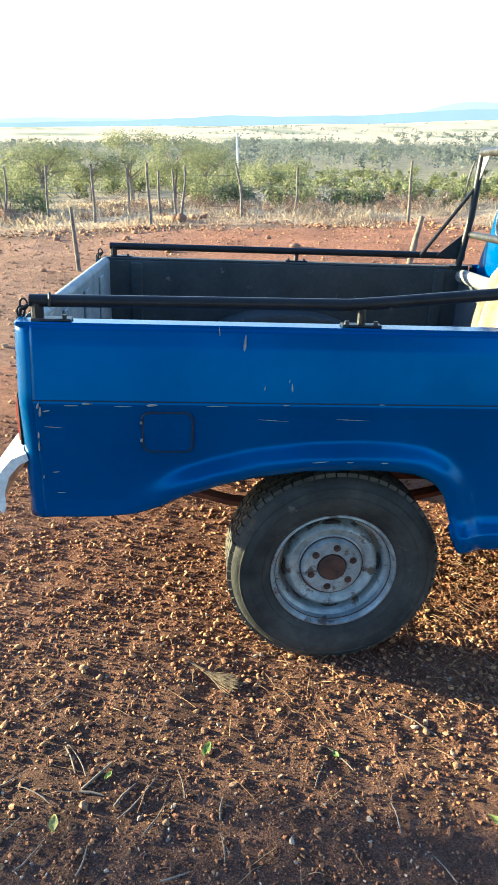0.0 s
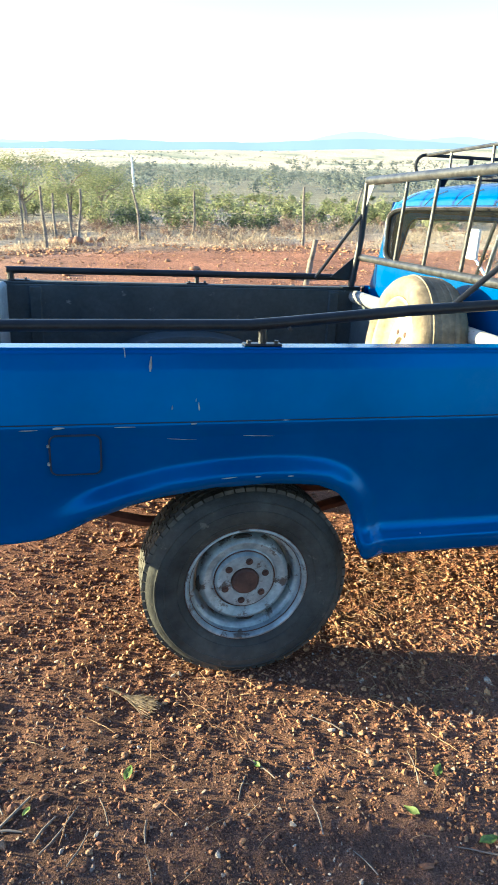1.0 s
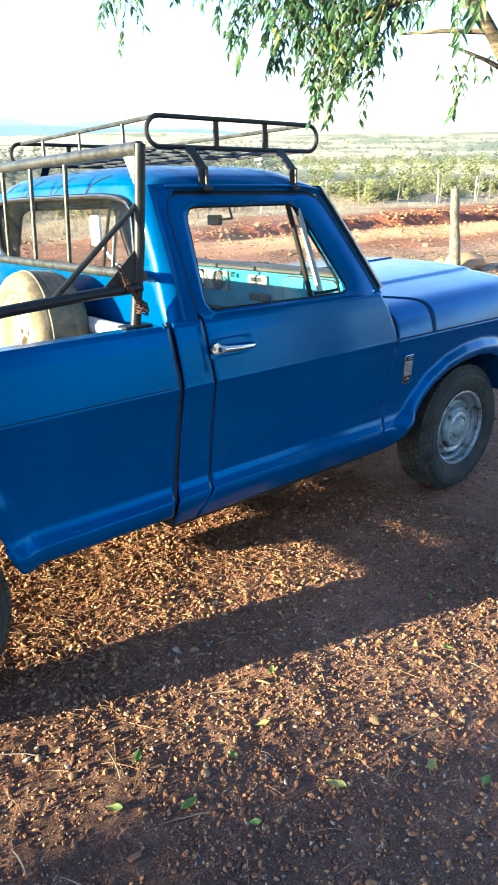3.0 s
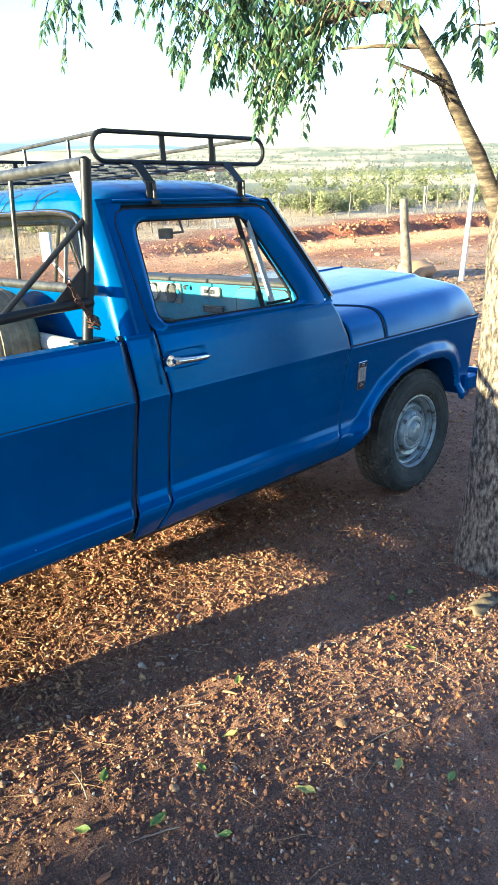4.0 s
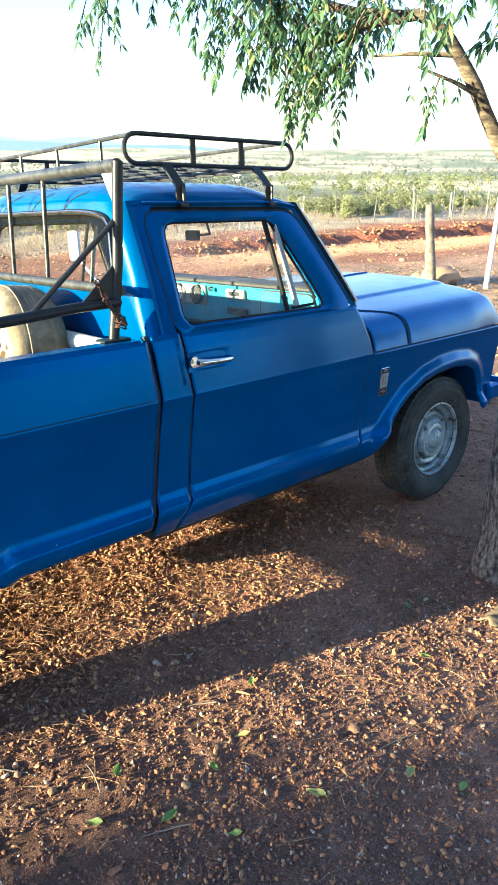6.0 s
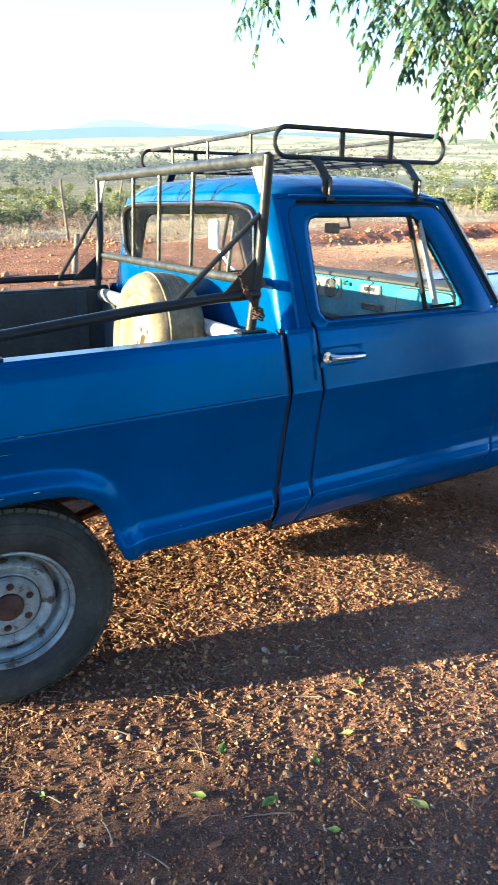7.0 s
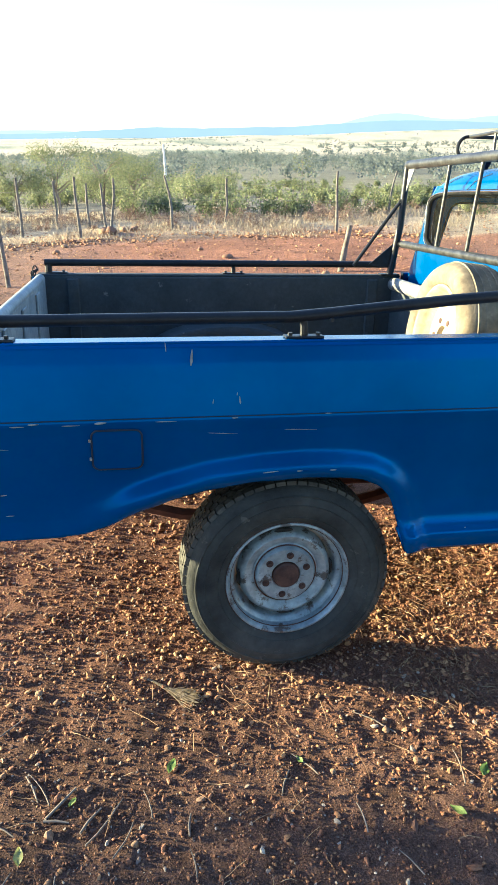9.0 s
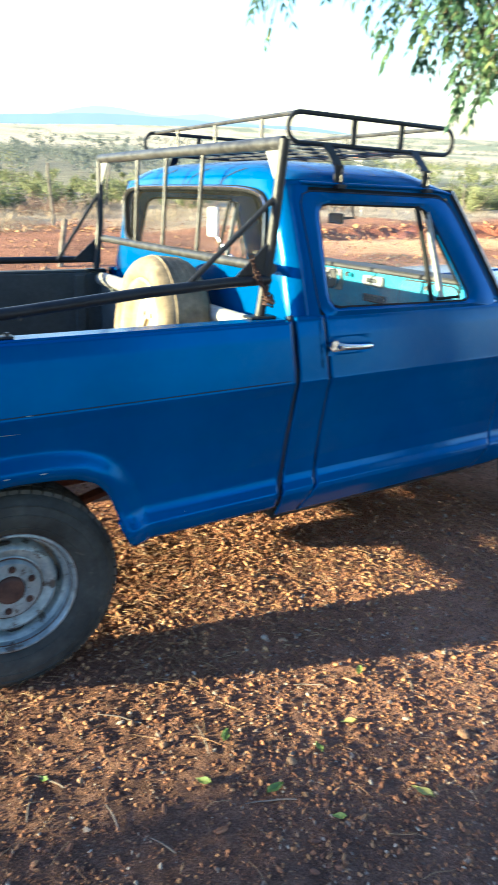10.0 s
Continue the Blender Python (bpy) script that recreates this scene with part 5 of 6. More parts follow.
SPR = 0.303
tyre = Geo().lathe((0, 0, 0), [(0.205, -0.075), (0.22, -0.10), (0.25, -0.112), (0.272, -0.108), (0.287, -0.096), (0.298, -0.078), (SPR, -0.05), (SPR + 0.003, 0.0), (SPR, 0.05), (0.298, 0.078), (0.287, 0.096),
                               (0.272, 0.108), (0.25, 0.112), (0.22, 0.10), (0.205, 0.075)], 64, True)
part("tyre", turned(tyre, SP, -93, -6), SPARE_RUBBER, spare, angle=50)
grooves = Geo()
for off in (-0.045, -0.015, 0.015, 0.045):
    grooves.lathe((0, 0, 0), [(SPR - 0.002, off - 0.011), (SPR + 0.0035, off - 0.008), (SPR + 0.0035, off + 0.008), (SPR - 0.002, off + 0.011)], 64)
part("tread_rib", turned(grooves, SP, -93, -6), SPARE_RUBBER, spare, angle=30)
srim = Geo().lathe((0, 0, 0), [(0.210, -0.082), (0.213, -0.096), (0.207, -0.101), (0.196, -0.094), (0.188, -0.070), (0.178, -0.055), (0.165, -0.040), (0.145, -0.050), (0.12, -0.055), (0.10, -0.06), (0.05, -0.06), (0.045, -0.04), (0.0, -0.04)], 48)
part("rim", turned(srim, SP, -93, -6), SPARE_RIM, spare, "cream painted rim with rust", angle=40)
for k in range(6):
    a = 2 * math.pi * k / 6
    part("lug_hole", turned(Geo().tube([(0.075 * math.cos(a), -0.0625, 0.075 * math.sin(a)), (0.075 * math.cos(a), -0.05, 0.075 * math.sin(a))], 0.012, 10), SP, -93, -6), RUSTY_HUB, spare)

# ---- neem tree by the bonnet ----
LEAFLET = [(0.0, 0.0, 0.0), (0.30, 0.155, -0.02), (0.30, -0.155, -0.02), (0.62, 0.115, -0.07), (0.62, -0.115, -0.07), (1.0, 0.0, -0.20), (0.30, 0.0, 0.02), (0.62, 0.0, -0.03)]
LEAFLET_F = [(0, 6, 1), (0, 2, 6), (6, 7, 3, 1), (6, 2, 4, 7), (7, 5, 3), (7, 4, 5)]


def leaf_spray(geo, root, way, length, rng, size=0.055):
    """A drooping compound leaf: paired leaflets along a thin stalk."""
    way = Vector(way).normalized()
    side = way.cross(Vector((0, 0, 1)))
    side = side.normalized() if side.length > 0.05 else Vector((1, 0, 0))
    side = (side + Vector((rng.uniform(-0.6, 0.6), rng.uniform(-0.6, 0.6), 0))).normalized()
    p, d = Vector(root), way.copy()
    pairs = max(3, int(length / 0.030))
    pts = [p.copy()]
    for k in range(pairs):
        d = (d + Vector((0, 0, -0.16))).normalized()
        p = p + d * (length / pairs)
        pts.append(p.copy())
        for s in (-1, 1):
            out = (side * s * 0.75 + d * 0.75 + Vector((rng.uniform(-0.2, 0.2), rng.uniform(-0.2, 0.2), -0.45 + rng.uniform(-0.2, 0.2)))).normalized()
            up = (side * s * -0.3 + Vector((rng.uniform(-0.5, 0.5), rng.uniform(-0.5, 0.5), 1))).normalized()
            wide = out.cross(up)
            if wide.length < 0.05:
                continue
            wide.normalize()
            up = wide.cross(out)
            s_l = size * rng.uniform(0.75, 1.2) * (1.0 - 0.25 * abs(k / pairs - 0.5))
            geo.add([p + out * (q[0] * s_l) + wide * (q[1] * s_l) + up * (q[2] * s_l) for q in LEAFLET], LEAFLET_F)
    return pts


TWIGS = [(1.83, 0.11, 2.45, 1.82, 0.25, 2.04), (1.88, 0.01, 2.39, 1.89, 0.13, 1.98), (1.9, -0.04, 2.28, 1.89, 0.09, 1.86), (1.92, -0.1, 2.21, 1.93, -0.03, 1.86),
         (1.76, 0.19, 2.43, 1.68, 0.37, 2.06), (1.72, 0.26, 2.5, 1.68, 0.42, 2.13), (1.79, 0.13, 2.33, 1.74, 0.26, 2.03), (1.94, -0.12, 2.19, 1.88, 0.01, 1.94)]
TWIGS += [(1.88, 0.08, 2.22, 1.87, 0.17, 1.9), (1.93, -0.2, 2.23, 1.92, -0.13, 2.04), (1.92, -0.27, 2.23, 1.89, -0.2, 2.14), (1.36, 0.59, 2.49, 1.34, 0.7, 2.15),
          (1.33, 0.66, 2.5, 1.3, 0.76, 2.25), (1.37, 0.53, 2.47, 1.37, 0.59, 2.28), (1.49, 0.45, 2.47, 1.48, 0.51, 2.29), (1.53, 0.36, 2.46, 1.53, 0.42, 2.29)]
TWIGS += [(1.6, 0.31, 2.46, 1.59, 0.4, 2.21), (1.66, -0.59, 2.18, 1.7, -0.58, 2.0), (1.79, -0.6, 2.19, 1.81, -0.58, 2.08), (2.0, -0.43, 2.0, 2.0, -0.4, 1.84),
          (2.07, -0.51, 2.28, 2.09, -0.48, 2.19), (1.97, -0.7, 2.23, 2.02, -0.68, 1.98), (2.03, -0.73, 2.08, 2.0, -0.65, 2.01), (1.84, 0.17, 2.46, 1.91, 0.21, 2.18)]
TWIGS += [(1.87, -0.06, 2.41, 1.99, -0.11, 2.24), (1.7, 0.19, 2.39, 1.8, 0.19, 2.12), (1.9, -0.29, 2.32, 1.83, -0.15, 2.17)]

TREE_AT = (2.45, -0.68, 0.0)
tree = thing("neem_tree", TREE_AT, "neem tree with furrowed grey trunk and drooping green leaves", "tree")
rng = random.Random(7)
trunk_pts = [(2.455, -0.70, -0.08), (2.45, -0.69, 0.05), (2.445, -0.685, 0.25), (2.445, -0.68, 0.60), (2.45, -0.68, 1.05), (2.45, -0.68, 1.40), (2.46, -0.69, 1.65), (2.50, -0.72, 2.1), (2.62, -0.80, 2.6)]
part("trunk", Geo().tube(trunk_pts, [0.205, 0.175, 0.150, 0.140, 0.132, 0.126, 0.112, 0.085, 0.06], 40, True, 0.16), BARK, tree, "furrowed grey bark", angle=70)
limb_pts = [(2.43, -0.65, 1.40), (2.387, -0.595, 1.536), (2.365, -0.558, 1.64), (2.327, -0.54, 1.721), (2.278, -0.509, 1.811), (2.225, -0.481, 1.907), (2.179, -0.466, 1.98), (2.122, -0.441, 2.06), (2.086, -0.411, 2.124),
            (2.046, -0.375, 2.178), (2.011, -0.323, 2.211), (1.974, -0.227, 2.212), (1.942, -0.123, 2.205), (1.921, -0.014, 2.176), (1.907, 0.046, 2.173), (1.86, 0.15, 2.26), (1.66, 0.30, 2.46), (1.33, 0.62, 2.55)]
part("limb", Geo().tube(limb_pts, [0.058, 0.037, 0.030, 0.028, 0.027, 0.025, 0.025, 0.023, 0.022, 0.021, 0.020, 0.019, 0.018, 0.017, 0.015, 0.012, 0.009, 0.005], 18, True, 0.12), LIMB_BARK, tree, "pale knotty limb", angle=70)
limb_b = [(1.99, -0.27, 2.21), (1.95, -0.10, 2.25), (1.90, 0.05, 2.31), (1.82, 0.16, 2.42)]
part("limb", Geo().tube(limb_b, [0.024, 0.019, 0.014, 0.008], 12, True, 0.1), LIMB_BARK, tree, angle=70)
side_twigs = [[(2.20, -0.475, 1.95), (2.09, -0.44, 1.99), (1.97, -0.36, 2.04)], [(2.11, -0.435, 2.08), (2.0, -0.32, 2.09), (1.95, -0.18, 2.10)],
              [(2.62, -0.80, 2.6), (2.30, -0.75, 2.55), (2.05, -0.70, 2.42), (1.97, -0.70, 2.23)], [(2.05, -0.70, 2.42), (1.85, -0.62, 2.32), (1.70, -0.59, 2.24)]]
for pts in side_twigs:
    part("twig", Geo().tube(pts, [0.011 - 0.007 * k / (len(pts) - 1) for k in range(len(pts))], 8), LIMB_BARK, tree)
leaves, stalks = Geo(), Geo()
for row in TWIGS[:11]:
    for _ in range(2):
        dx, dy, dz = rng.uniform(-0.09, 0.09), rng.uniform(-0.12, 0.12), rng.uniform(0.0, 0.10)
        TWIGS.append((row[0] + dx, row[1] + dy, row[2] + dz, row[3] + dx, row[4] + dy, row[5] + dz))
for x0, y0, z0, x1, y1, z1 in TWIGS:
    z1 += 0.075
    a, b = Vector((x0, y0, z0)), Vector((x1, y1, z1))
    n = max(3, int((b - a).length / 0.036))
    sag = [a.lerp(b, k / n) + Vector((rng.uniform(-0.008, 0.008), rng.uniform(-0.008, 0.008), 0)) for k in range(n + 1)]
    stalks.tube(sag, [0.004 - 0.0025 * k / n for k in range(n + 1)], 5)
    for k, p in enumerate(sag):
        if k > n - 2:
            way, ln = (b - a).normalized() * 0.8, 0.10
        else:
            an = rng.uniform(0, 2 * math.pi)
            way, ln = Vector((math.cos(an), math.sin(an), -0.5)), rng.uniform(0.09, 0.16)
        pts = leaf_spray(leaves, p, way, min(ln, 0.04 + 0.6 * max(0.0, p.z - z1) + 0.05), rng, 0.050 if y0 > -0.5 else 0.060)
        stalks.tube(pts, 0.0013, 4, False)
# the crown above
for _ in range(260):
    an, rr = rng.uniform(0, 2 * math.pi), 1.25 * math.sqrt(rng.random())
    p = Vector((2.15 + rr * math.cos(an) * 1.05, -0.55 + rr * math.sin(an), 2.62 + rng.uniform(0.0, 1.0) * (1.3 - rr * 0.6)))
    an = rng.uniform(0, 2 * math.pi)
    leaf_spray(leaves, p, (math.cos(an), math.sin(an), 0.1), rng.uniform(0.15, 0.26), rng, 0.058)
for sx, sy in ((2.02, -0.42), (2.09, -0.46), (2.05, -0.38), (1.99, -0.37), (1.97, -0.33)):
    leaf_spray(leaves, (sx, sy, 2.02 + rng.uniform(-0.01, 0.02)), (rng.uniform(-0.4, 0.4), rng.uniform(-0.4, 0.4), -0.8), 0.09, rng, 0.036)
part("leaves", leaves, LEAF, tree, "drooping green compound leaves", angle=None, kind="stuff")
part("leaf_stalk", stalks, LIMB_BARK, tree, angle=None, kind="stuff")
for pts in ([(2.62, -0.80, 2.6), (2.9, -1.0, 3.0), (3.1, -1.2, 3.3)], [(2.50, -0.72, 2.1), (2.3, -0.9, 2.6), (2.0, -1.1, 3.0)], [(2.62, -0.80, 2.6), (2.5, -0.4, 3.0), (2.2, 0.0, 3.2)], [(2.56, -0.75, 2.35), (2.2, -0.5, 2.7), (1.8, -0.2, 2.95), (1.5, 0.1, 2.9)]):
    part("limb", Geo().tube(pts, [0.05 - 0.035 * k / (len(pts) - 1) for k in range(len(pts))], 12, True, 0.1), LIMB_BARK, tree, angle=70)

# ---- unseen trees added for shade: one sunward of the yard, four behind the viewer ----
def leafy_tree(name, at, height, spread, label, seed, leaf_size, count, squash=0.6, mat=None, group="", stem=0.07, low=0.42):
    rng = random.Random(seed)
    x, y = at
    z = ground_height(x, y)
    t = thing(name, (x, y, z), label, "tree" if height > 2.4 else "bush", group, site=False)
    top = Vector((x + rng.uniform(-0.2, 0.2), y, z + height * 0.62))
    part("trunk", Geo().tube([(x, y, z - 0.1), (x + 0.03, y, z + height * 0.2), tuple(Vector((x, y, z)).lerp(top, 0.6)), tuple(top)], [stem * 1.3, stem, stem * 0.8, stem * 0.4], 10, True, 0.15), TWIG, t)
    hubs = []
    for k in range(9):
        an = 2.4 * k + rng.uniform(-0.4, 0.4)
        end = Vector((x, y, z + height * rng.uniform(low + 0.1, 0.85))) + Vector((math.cos(an), math.sin(an), 0)) * spread * rng.uniform(0.45, 0.85)
        a = Vector((x, y, z + height * rng.uniform(0.22, 0.5)))
        part("limb", Geo().tube([a, a.lerp(end, 0.5) + Vector((0, 0, 0.06 * height)), end], [stem * 0.5, stem * 0.35, stem * 0.12], 6), TWIG, t)
        hubs.append(end)
    hubs.append(top + Vector((0, 0, height * 0.2)))
    crown = Geo()
    for _ in range(count):
        h = rng.choice(hubs)
        d = Vector((rng.gauss(0, 1), rng.gauss(0, 1), rng.gauss(0, squash)))
        if d.length > 1.7:
            continue
        p = h + d * spread * 0.26
        if p.z < z + height * low * 0.7:
            continue
        n = ((p - Vector((x, y, z + height * 0.35))).normalized() + Vector((rng.gauss(0, 0.4), rng.gauss(0, 0.4), rng.gauss(0, 0.4)))).normalized()
        e = n.orthogonal().normalized()
        f = n.cross(e)
        s = leaf_size * rng.uniform(0.6, 1.4)
        crown.add([p + e * s, p + f * s * 0.5, p - e * s, p - f * s * 0.5], [(0, 1, 2, 3)])
    part("crown", crown, mat or SCRUB, t, angle=None, kind="stuff")
    return t


for sx, sy, hh, sp, seed in UNSEEN_SHADE_TREES:
    p = SITE @ Vector((sx, sy, 0))
    leafy_tree("shade_tree", (p.x, p.y), hh, sp, "unseen leafy tree added to shade the yard and truck", seed, 0.13 if sy > 0 else 0.30, 6900 if sy > 0 else 5600, 0.6, SHADE_LEAF, "shade trees", 0.12, 0.26)

# ---- fence posts ----
POSTS = [(-3.35, 17.72, 0.07, 1.51), (-1.75, 16.64, 0.02, 1.50), (-1.64, 19.26, 0.02, 1.25), (-1.12, 18.59, -0.07, 1.29), (-0.93, 17.68, 0.11, 1.40), (0.75, 17.84, -0.16, 1.46),
         (2.26, 18.49, 0.14, 1.31), (4.86, 15.85, 0.0, 1.48), (8.17, 21.0, 0.24, 1.39), (-4.79, 18.71, 0.08, 1.50), (-7.03, 25.3, 0.0, 1.41), (-5.99, 18.62, 0.18, 1.49),
         (-2.73, 20.91, 0.05, 1.34), (-2.41, 9.46, 0.0, 1.0), (3.12, 9.70, 0.16, 0.77)]


def fence_post(x, y, lean, tall, radius, seed, label, mat=POST_WOOD, lean_y=0.0, crook=1.0):
    rng = random.Random(seed)
    z = ground_height(x, y)
    ob_at = (x, y, z)
    pts = []
    for k in range(8):
        f = k / 7
        bend = 0.035 * crook * math.sin(f * 5 + seed)
        pts.append((x + lean * f + bend, y + lean_y * f + bend * 0.4, z - 0.05 + (tall + 0.05) * f))
    g = Geo().tube(pts, [radius * (1.12 - 0.3 * k / 7 + rng.uniform(-0.06, 0.06)) for k in range(8)], 10, True, 0.18)
    me = to_mesh("fence_post", g, mat, 60, 0.0, ob_at)
    ob = new("fence_post", me)
    ob.location = ob_at
    tagged(ob, label, "fence post", "fence posts")
    return ob


for i, (x, y, lean, tall) in enumerate(POSTS):
    fence_post(x, y, lean, tall, 0.036 if i < 13 else (0.034 if i == 13 else 0.05), i, "rough weathered grey fence post" if i < 13 else "short leaning grey fence post", crook=(1.1 if abs(lean) > 0.1 else 0.45) if i < 13 else 0.15)
fence_post(9.88, 4.82, -0.09, 1.36, 0.085, 31, "thick round grey corner post by a stone", POST_WOOD, 0.13, 0.2)
fence_post(10.47, 4.13, 0.02, 1.56, 0.043, 32, "slim whitewashed fence post", WHITE_POST, -0.03, 0.7)
rng = random.Random(12)
for k in range(26):
    along = -6.0 + k * 1.15 + rng.uniform(-0.3, 0.3)
    p = BANK_AT + BANK_DIR * along + BANK_OUT * (4.0 + rng.uniform(-1.0, 1.0))
    fence_post(p.x, p.y, rng.uniform(-0.2, 0.2), rng.uniform(0.75, 1.25), 0.022, 40 + k, "pale thin fence post beyond the track", POST_WOOD if k % 3 else WHITE_POST)
for z_up in (0.35, 0.75, 1.15):
    row = [POSTS[i] for i in (11, 9, 0, 1, 4, 5, 6, 7)]
    pts = [(x + lean * z_up / 1.4, y - 0.05, ground_height(x, y) + z_up) for x, y, lean, tall in row]
    w = thing("fence_wire", pts[0], "thin rusty fence wire strung between posts", "wire", "fence wires", site=False)
    part("strand", Geo().tube(pts, 0.0035, 5), TUBE_WORN, w)
# the pole standing far out in the scrub
pole_z = ground_height(2.72, 59.0)
pole = thing("utility_pole", (2.72, 59.0, pole_z), "pale concrete pole far out in the scrub", "pole", site=False)
part("shaft", Geo().tube([(2.72, 59.0, pole_z - 0.2), (2.68, 59.0, pole_z + 1.6), (2.62, 59.0, pole_z + 3.3)], [0.11, 0.10, 0.08], 10), WHITE_POST, pole)

# ---- stones ----
def stone_geo(size, seed, flat=0.7):
    rng = random.Random(seed)
    bm = bmesh.new()
    bmesh.ops.create_icosphere(bm, subdivisions=2, radius=1.0)
    off = Vector((rng.uniform(0, 50), rng.uniform(0, 50), 0))
    sx, sy = rng.uniform(0.75, 1.25), rng.uniform(0.75, 1.25)
    for v in bm.verts:
        k = 1 + 0.50 * noise.noise(v.co * 1.3 + off) + 0.24 * noise.noise(v.co * 3.5 + off)
        v.co = Vector((v.co.x * sx, v.co.y * sy, v.co.z * flat)) * k * size
    bm.verts.index_update()
    g = Geo().add([v.co[:] for v in bm.verts], [[v.index for v in f.verts] for f in bm.faces])
    bm.free()
    return g


STONE_MESHES = [to_mesh("stone", stone_geo(1.0, k, 0.62), STONE, 75) for k in range(8)]


def lay_stone(x, y, size, seed, label, site=True, group="loose stones", sink=0.30):
    ob = new("stone", STONE_MESHES[seed % 8])
    p = site_to_world(x, y) if site else Vector((x, y, ground_height(x, y)))
    ob.matrix_world = Matrix.Translation(p + Vector((0, 0, size * sink))) @ Matrix.Rotation(seed * 1.7, 4, "Z") @ Matrix.Diagonal((size, size, size, 1))
    tagged(ob, label, "stone", group)


rng = random.Random(3)
NAMED = [(-0.397, -0.257, 0.026), (1.149, -0.844, 0.034), (0.275, -0.285, 0.030), (0.321, -0.416, 0.026), (-0.74, -0.02, 0.028), (-0.80, 0.02, 0.022), (-0.62, -0.38, 0.024),
         (-0.70, -0.36, 0.018), (-0.86, -0.30, 0.022), (0.92, -0.18, 0.030), (0.98, -0.34, 0.02), (1.35, -0.42, 0.024), (1.55, -0.35, 0.022), (0.62, -0.66, 0.024), (1.45, -0.98, 0.026)]
for k, (x, y, s) in enumerate(NAMED):
    lay_stone(x, y, s * 0.5, k, "small rounded ochre stone on the gravel")
for k in range(60):
    x, y = rng.uniform(-1.4, 2.4), rng.uniform(-1.5, 1.6)
    lay_stone(x, y, rng.uniform(0.006, 0.011), 20 + k, "small rounded ochre stone on the gravel")
for k, (x, y, s) in enumerate(((-0.98, 17.3, 0.20), (-1.15, 17.5, 0.17), (-0.62, 17.9, 0.15), (10.34, 4.98, 0.26), (9.72, 5.15, 0.15), (10.3, 4.85, 0.12), (10.45, 5.5, 0.12), (-0.35, 18.0, 0.13))):
    lay_stone(x, y, s, 90 + k, "pale orange boulder at the foot of a fence post", False, "boulders", 0.45)
for k in range(70):
    a, r = radians(rng.uniform(-22, 62)), rng.uniform(6.0, 19.0)
    lay_stone(0.2 + r * math.sin(a), -1.6 + r * math.cos(a), rng.uniform(0.03, 0.09), 100 + k, "loose reddish stone on bare soil", False)

# ---- loose gravel, straw and litter ----
def scatter(template_v, template_f, places, name, mat, label):
    """places: rows of 3 x 4 matrices; all copies joined into one mesh."""
    tv = np.array(template_v)
    tf = np.array(template_f)
    n = len(places)
    M = np.array([[list(r) for r in m][:3] for m in places])
    verts = np.einsum("nij,vj->nvi", M[:, :, :3], tv) + M[:, None, :, 3]
    faces = (tf[None] + (np.arange(n) * len(tv))[:, None, None]).reshape(-1, tf.shape[1])
    me = bpy.data.meshes.new(name)
    me.from_pydata(verts.reshape(-1, 3).tolist(), [], faces.tolist())
    me.materials.append(mat)
    me.update()
    return tagged(new(name, me), label, "gravel" if "gravel" in name else name.replace("_", " "), kind="stuff")


def pebble(seed):
    """A small angular stone of twenty faces."""
    bm = bmesh.new()
    bmesh.ops.create_icosphere(bm, subdivisions=1, radius=1.0)
    off = Vector((seed * 3.1, seed * 1.7, 7.0))
    for v in bm.verts:
        v.co *= 1 + 0.55 * noise.noise(v.co * 1.4 + off)
    bm.verts.index_update()
    out = [v.co[:] for v in bm.verts], [[v.index for v in f.verts] for f in bm.faces]
    bm.free()
    return out


PEBBLES = [pebble(k) for k in range(4)]
rng = random.Random(21)
OCTA_V = [(1.1, 0.1, 0.0), (-0.9, 0.15, 0.1), (0.1, 0.95, -0.1), (-0.1, -1.05, 0.05), (0.2, 0.1, 0.95), (0.0, 0.0, -0.9)]
OCTA_F = [(0, 2, 4), (2, 1, 4), (1, 3, 4), (3, 0, 4), (2, 0, 5), (1, 2, 5), (3, 1, 5), (0, 3, 5)]
rows = [[], [], [], []]
grit = []
made = 0
while made < 62000:
    x, y = rng.uniform(-1.5, 2.6), rng.uniform(-1.5, 1.3)
    clump = 0.55 + 0.8 * noise.noise((x * 1.6, y * 1.6, 4.0)) + 0.5 * noise.noise((x * 6, y * 6, 8.0))
    if rng.random() > clump + 0.5 + 0.5 * smooth((x - 0.3) / 0.6) or rng.random() > (1.0 if -1.3 < y < 1.0 else 0.6):
        continue
    coarse = smooth((x - 0.05) / 0.5)
    s = 0.0013 + (0.0034 + 0.0012 * coarse) * rng.random() ** (2.2 - 0.4 * coarse) + (0.0050 * rng.random() if rng.random() < 0.11 + 0.09 * coarse else 0.0) + (0.007 * rng.random() if rng.random() < 0.016 else 0.0)
    p = site_to_world(x, y, s * 0.25)
    m = Matrix.Translation(p) @ Euler((rng.uniform(-0.8, 0.8), rng.uniform(-0.8, 0.8), rng.uniform(0, 6.28))).to_matrix().to_4x4() @ Matrix.Diagonal((s * rng.uniform(0.9, 1.7), s * rng.uniform(0.7, 1.1), s * rng.uniform(0.5, 0.9), 1))
    (grit if s < 0.0030 else rows[made % 4]).append(m)
    made += 1
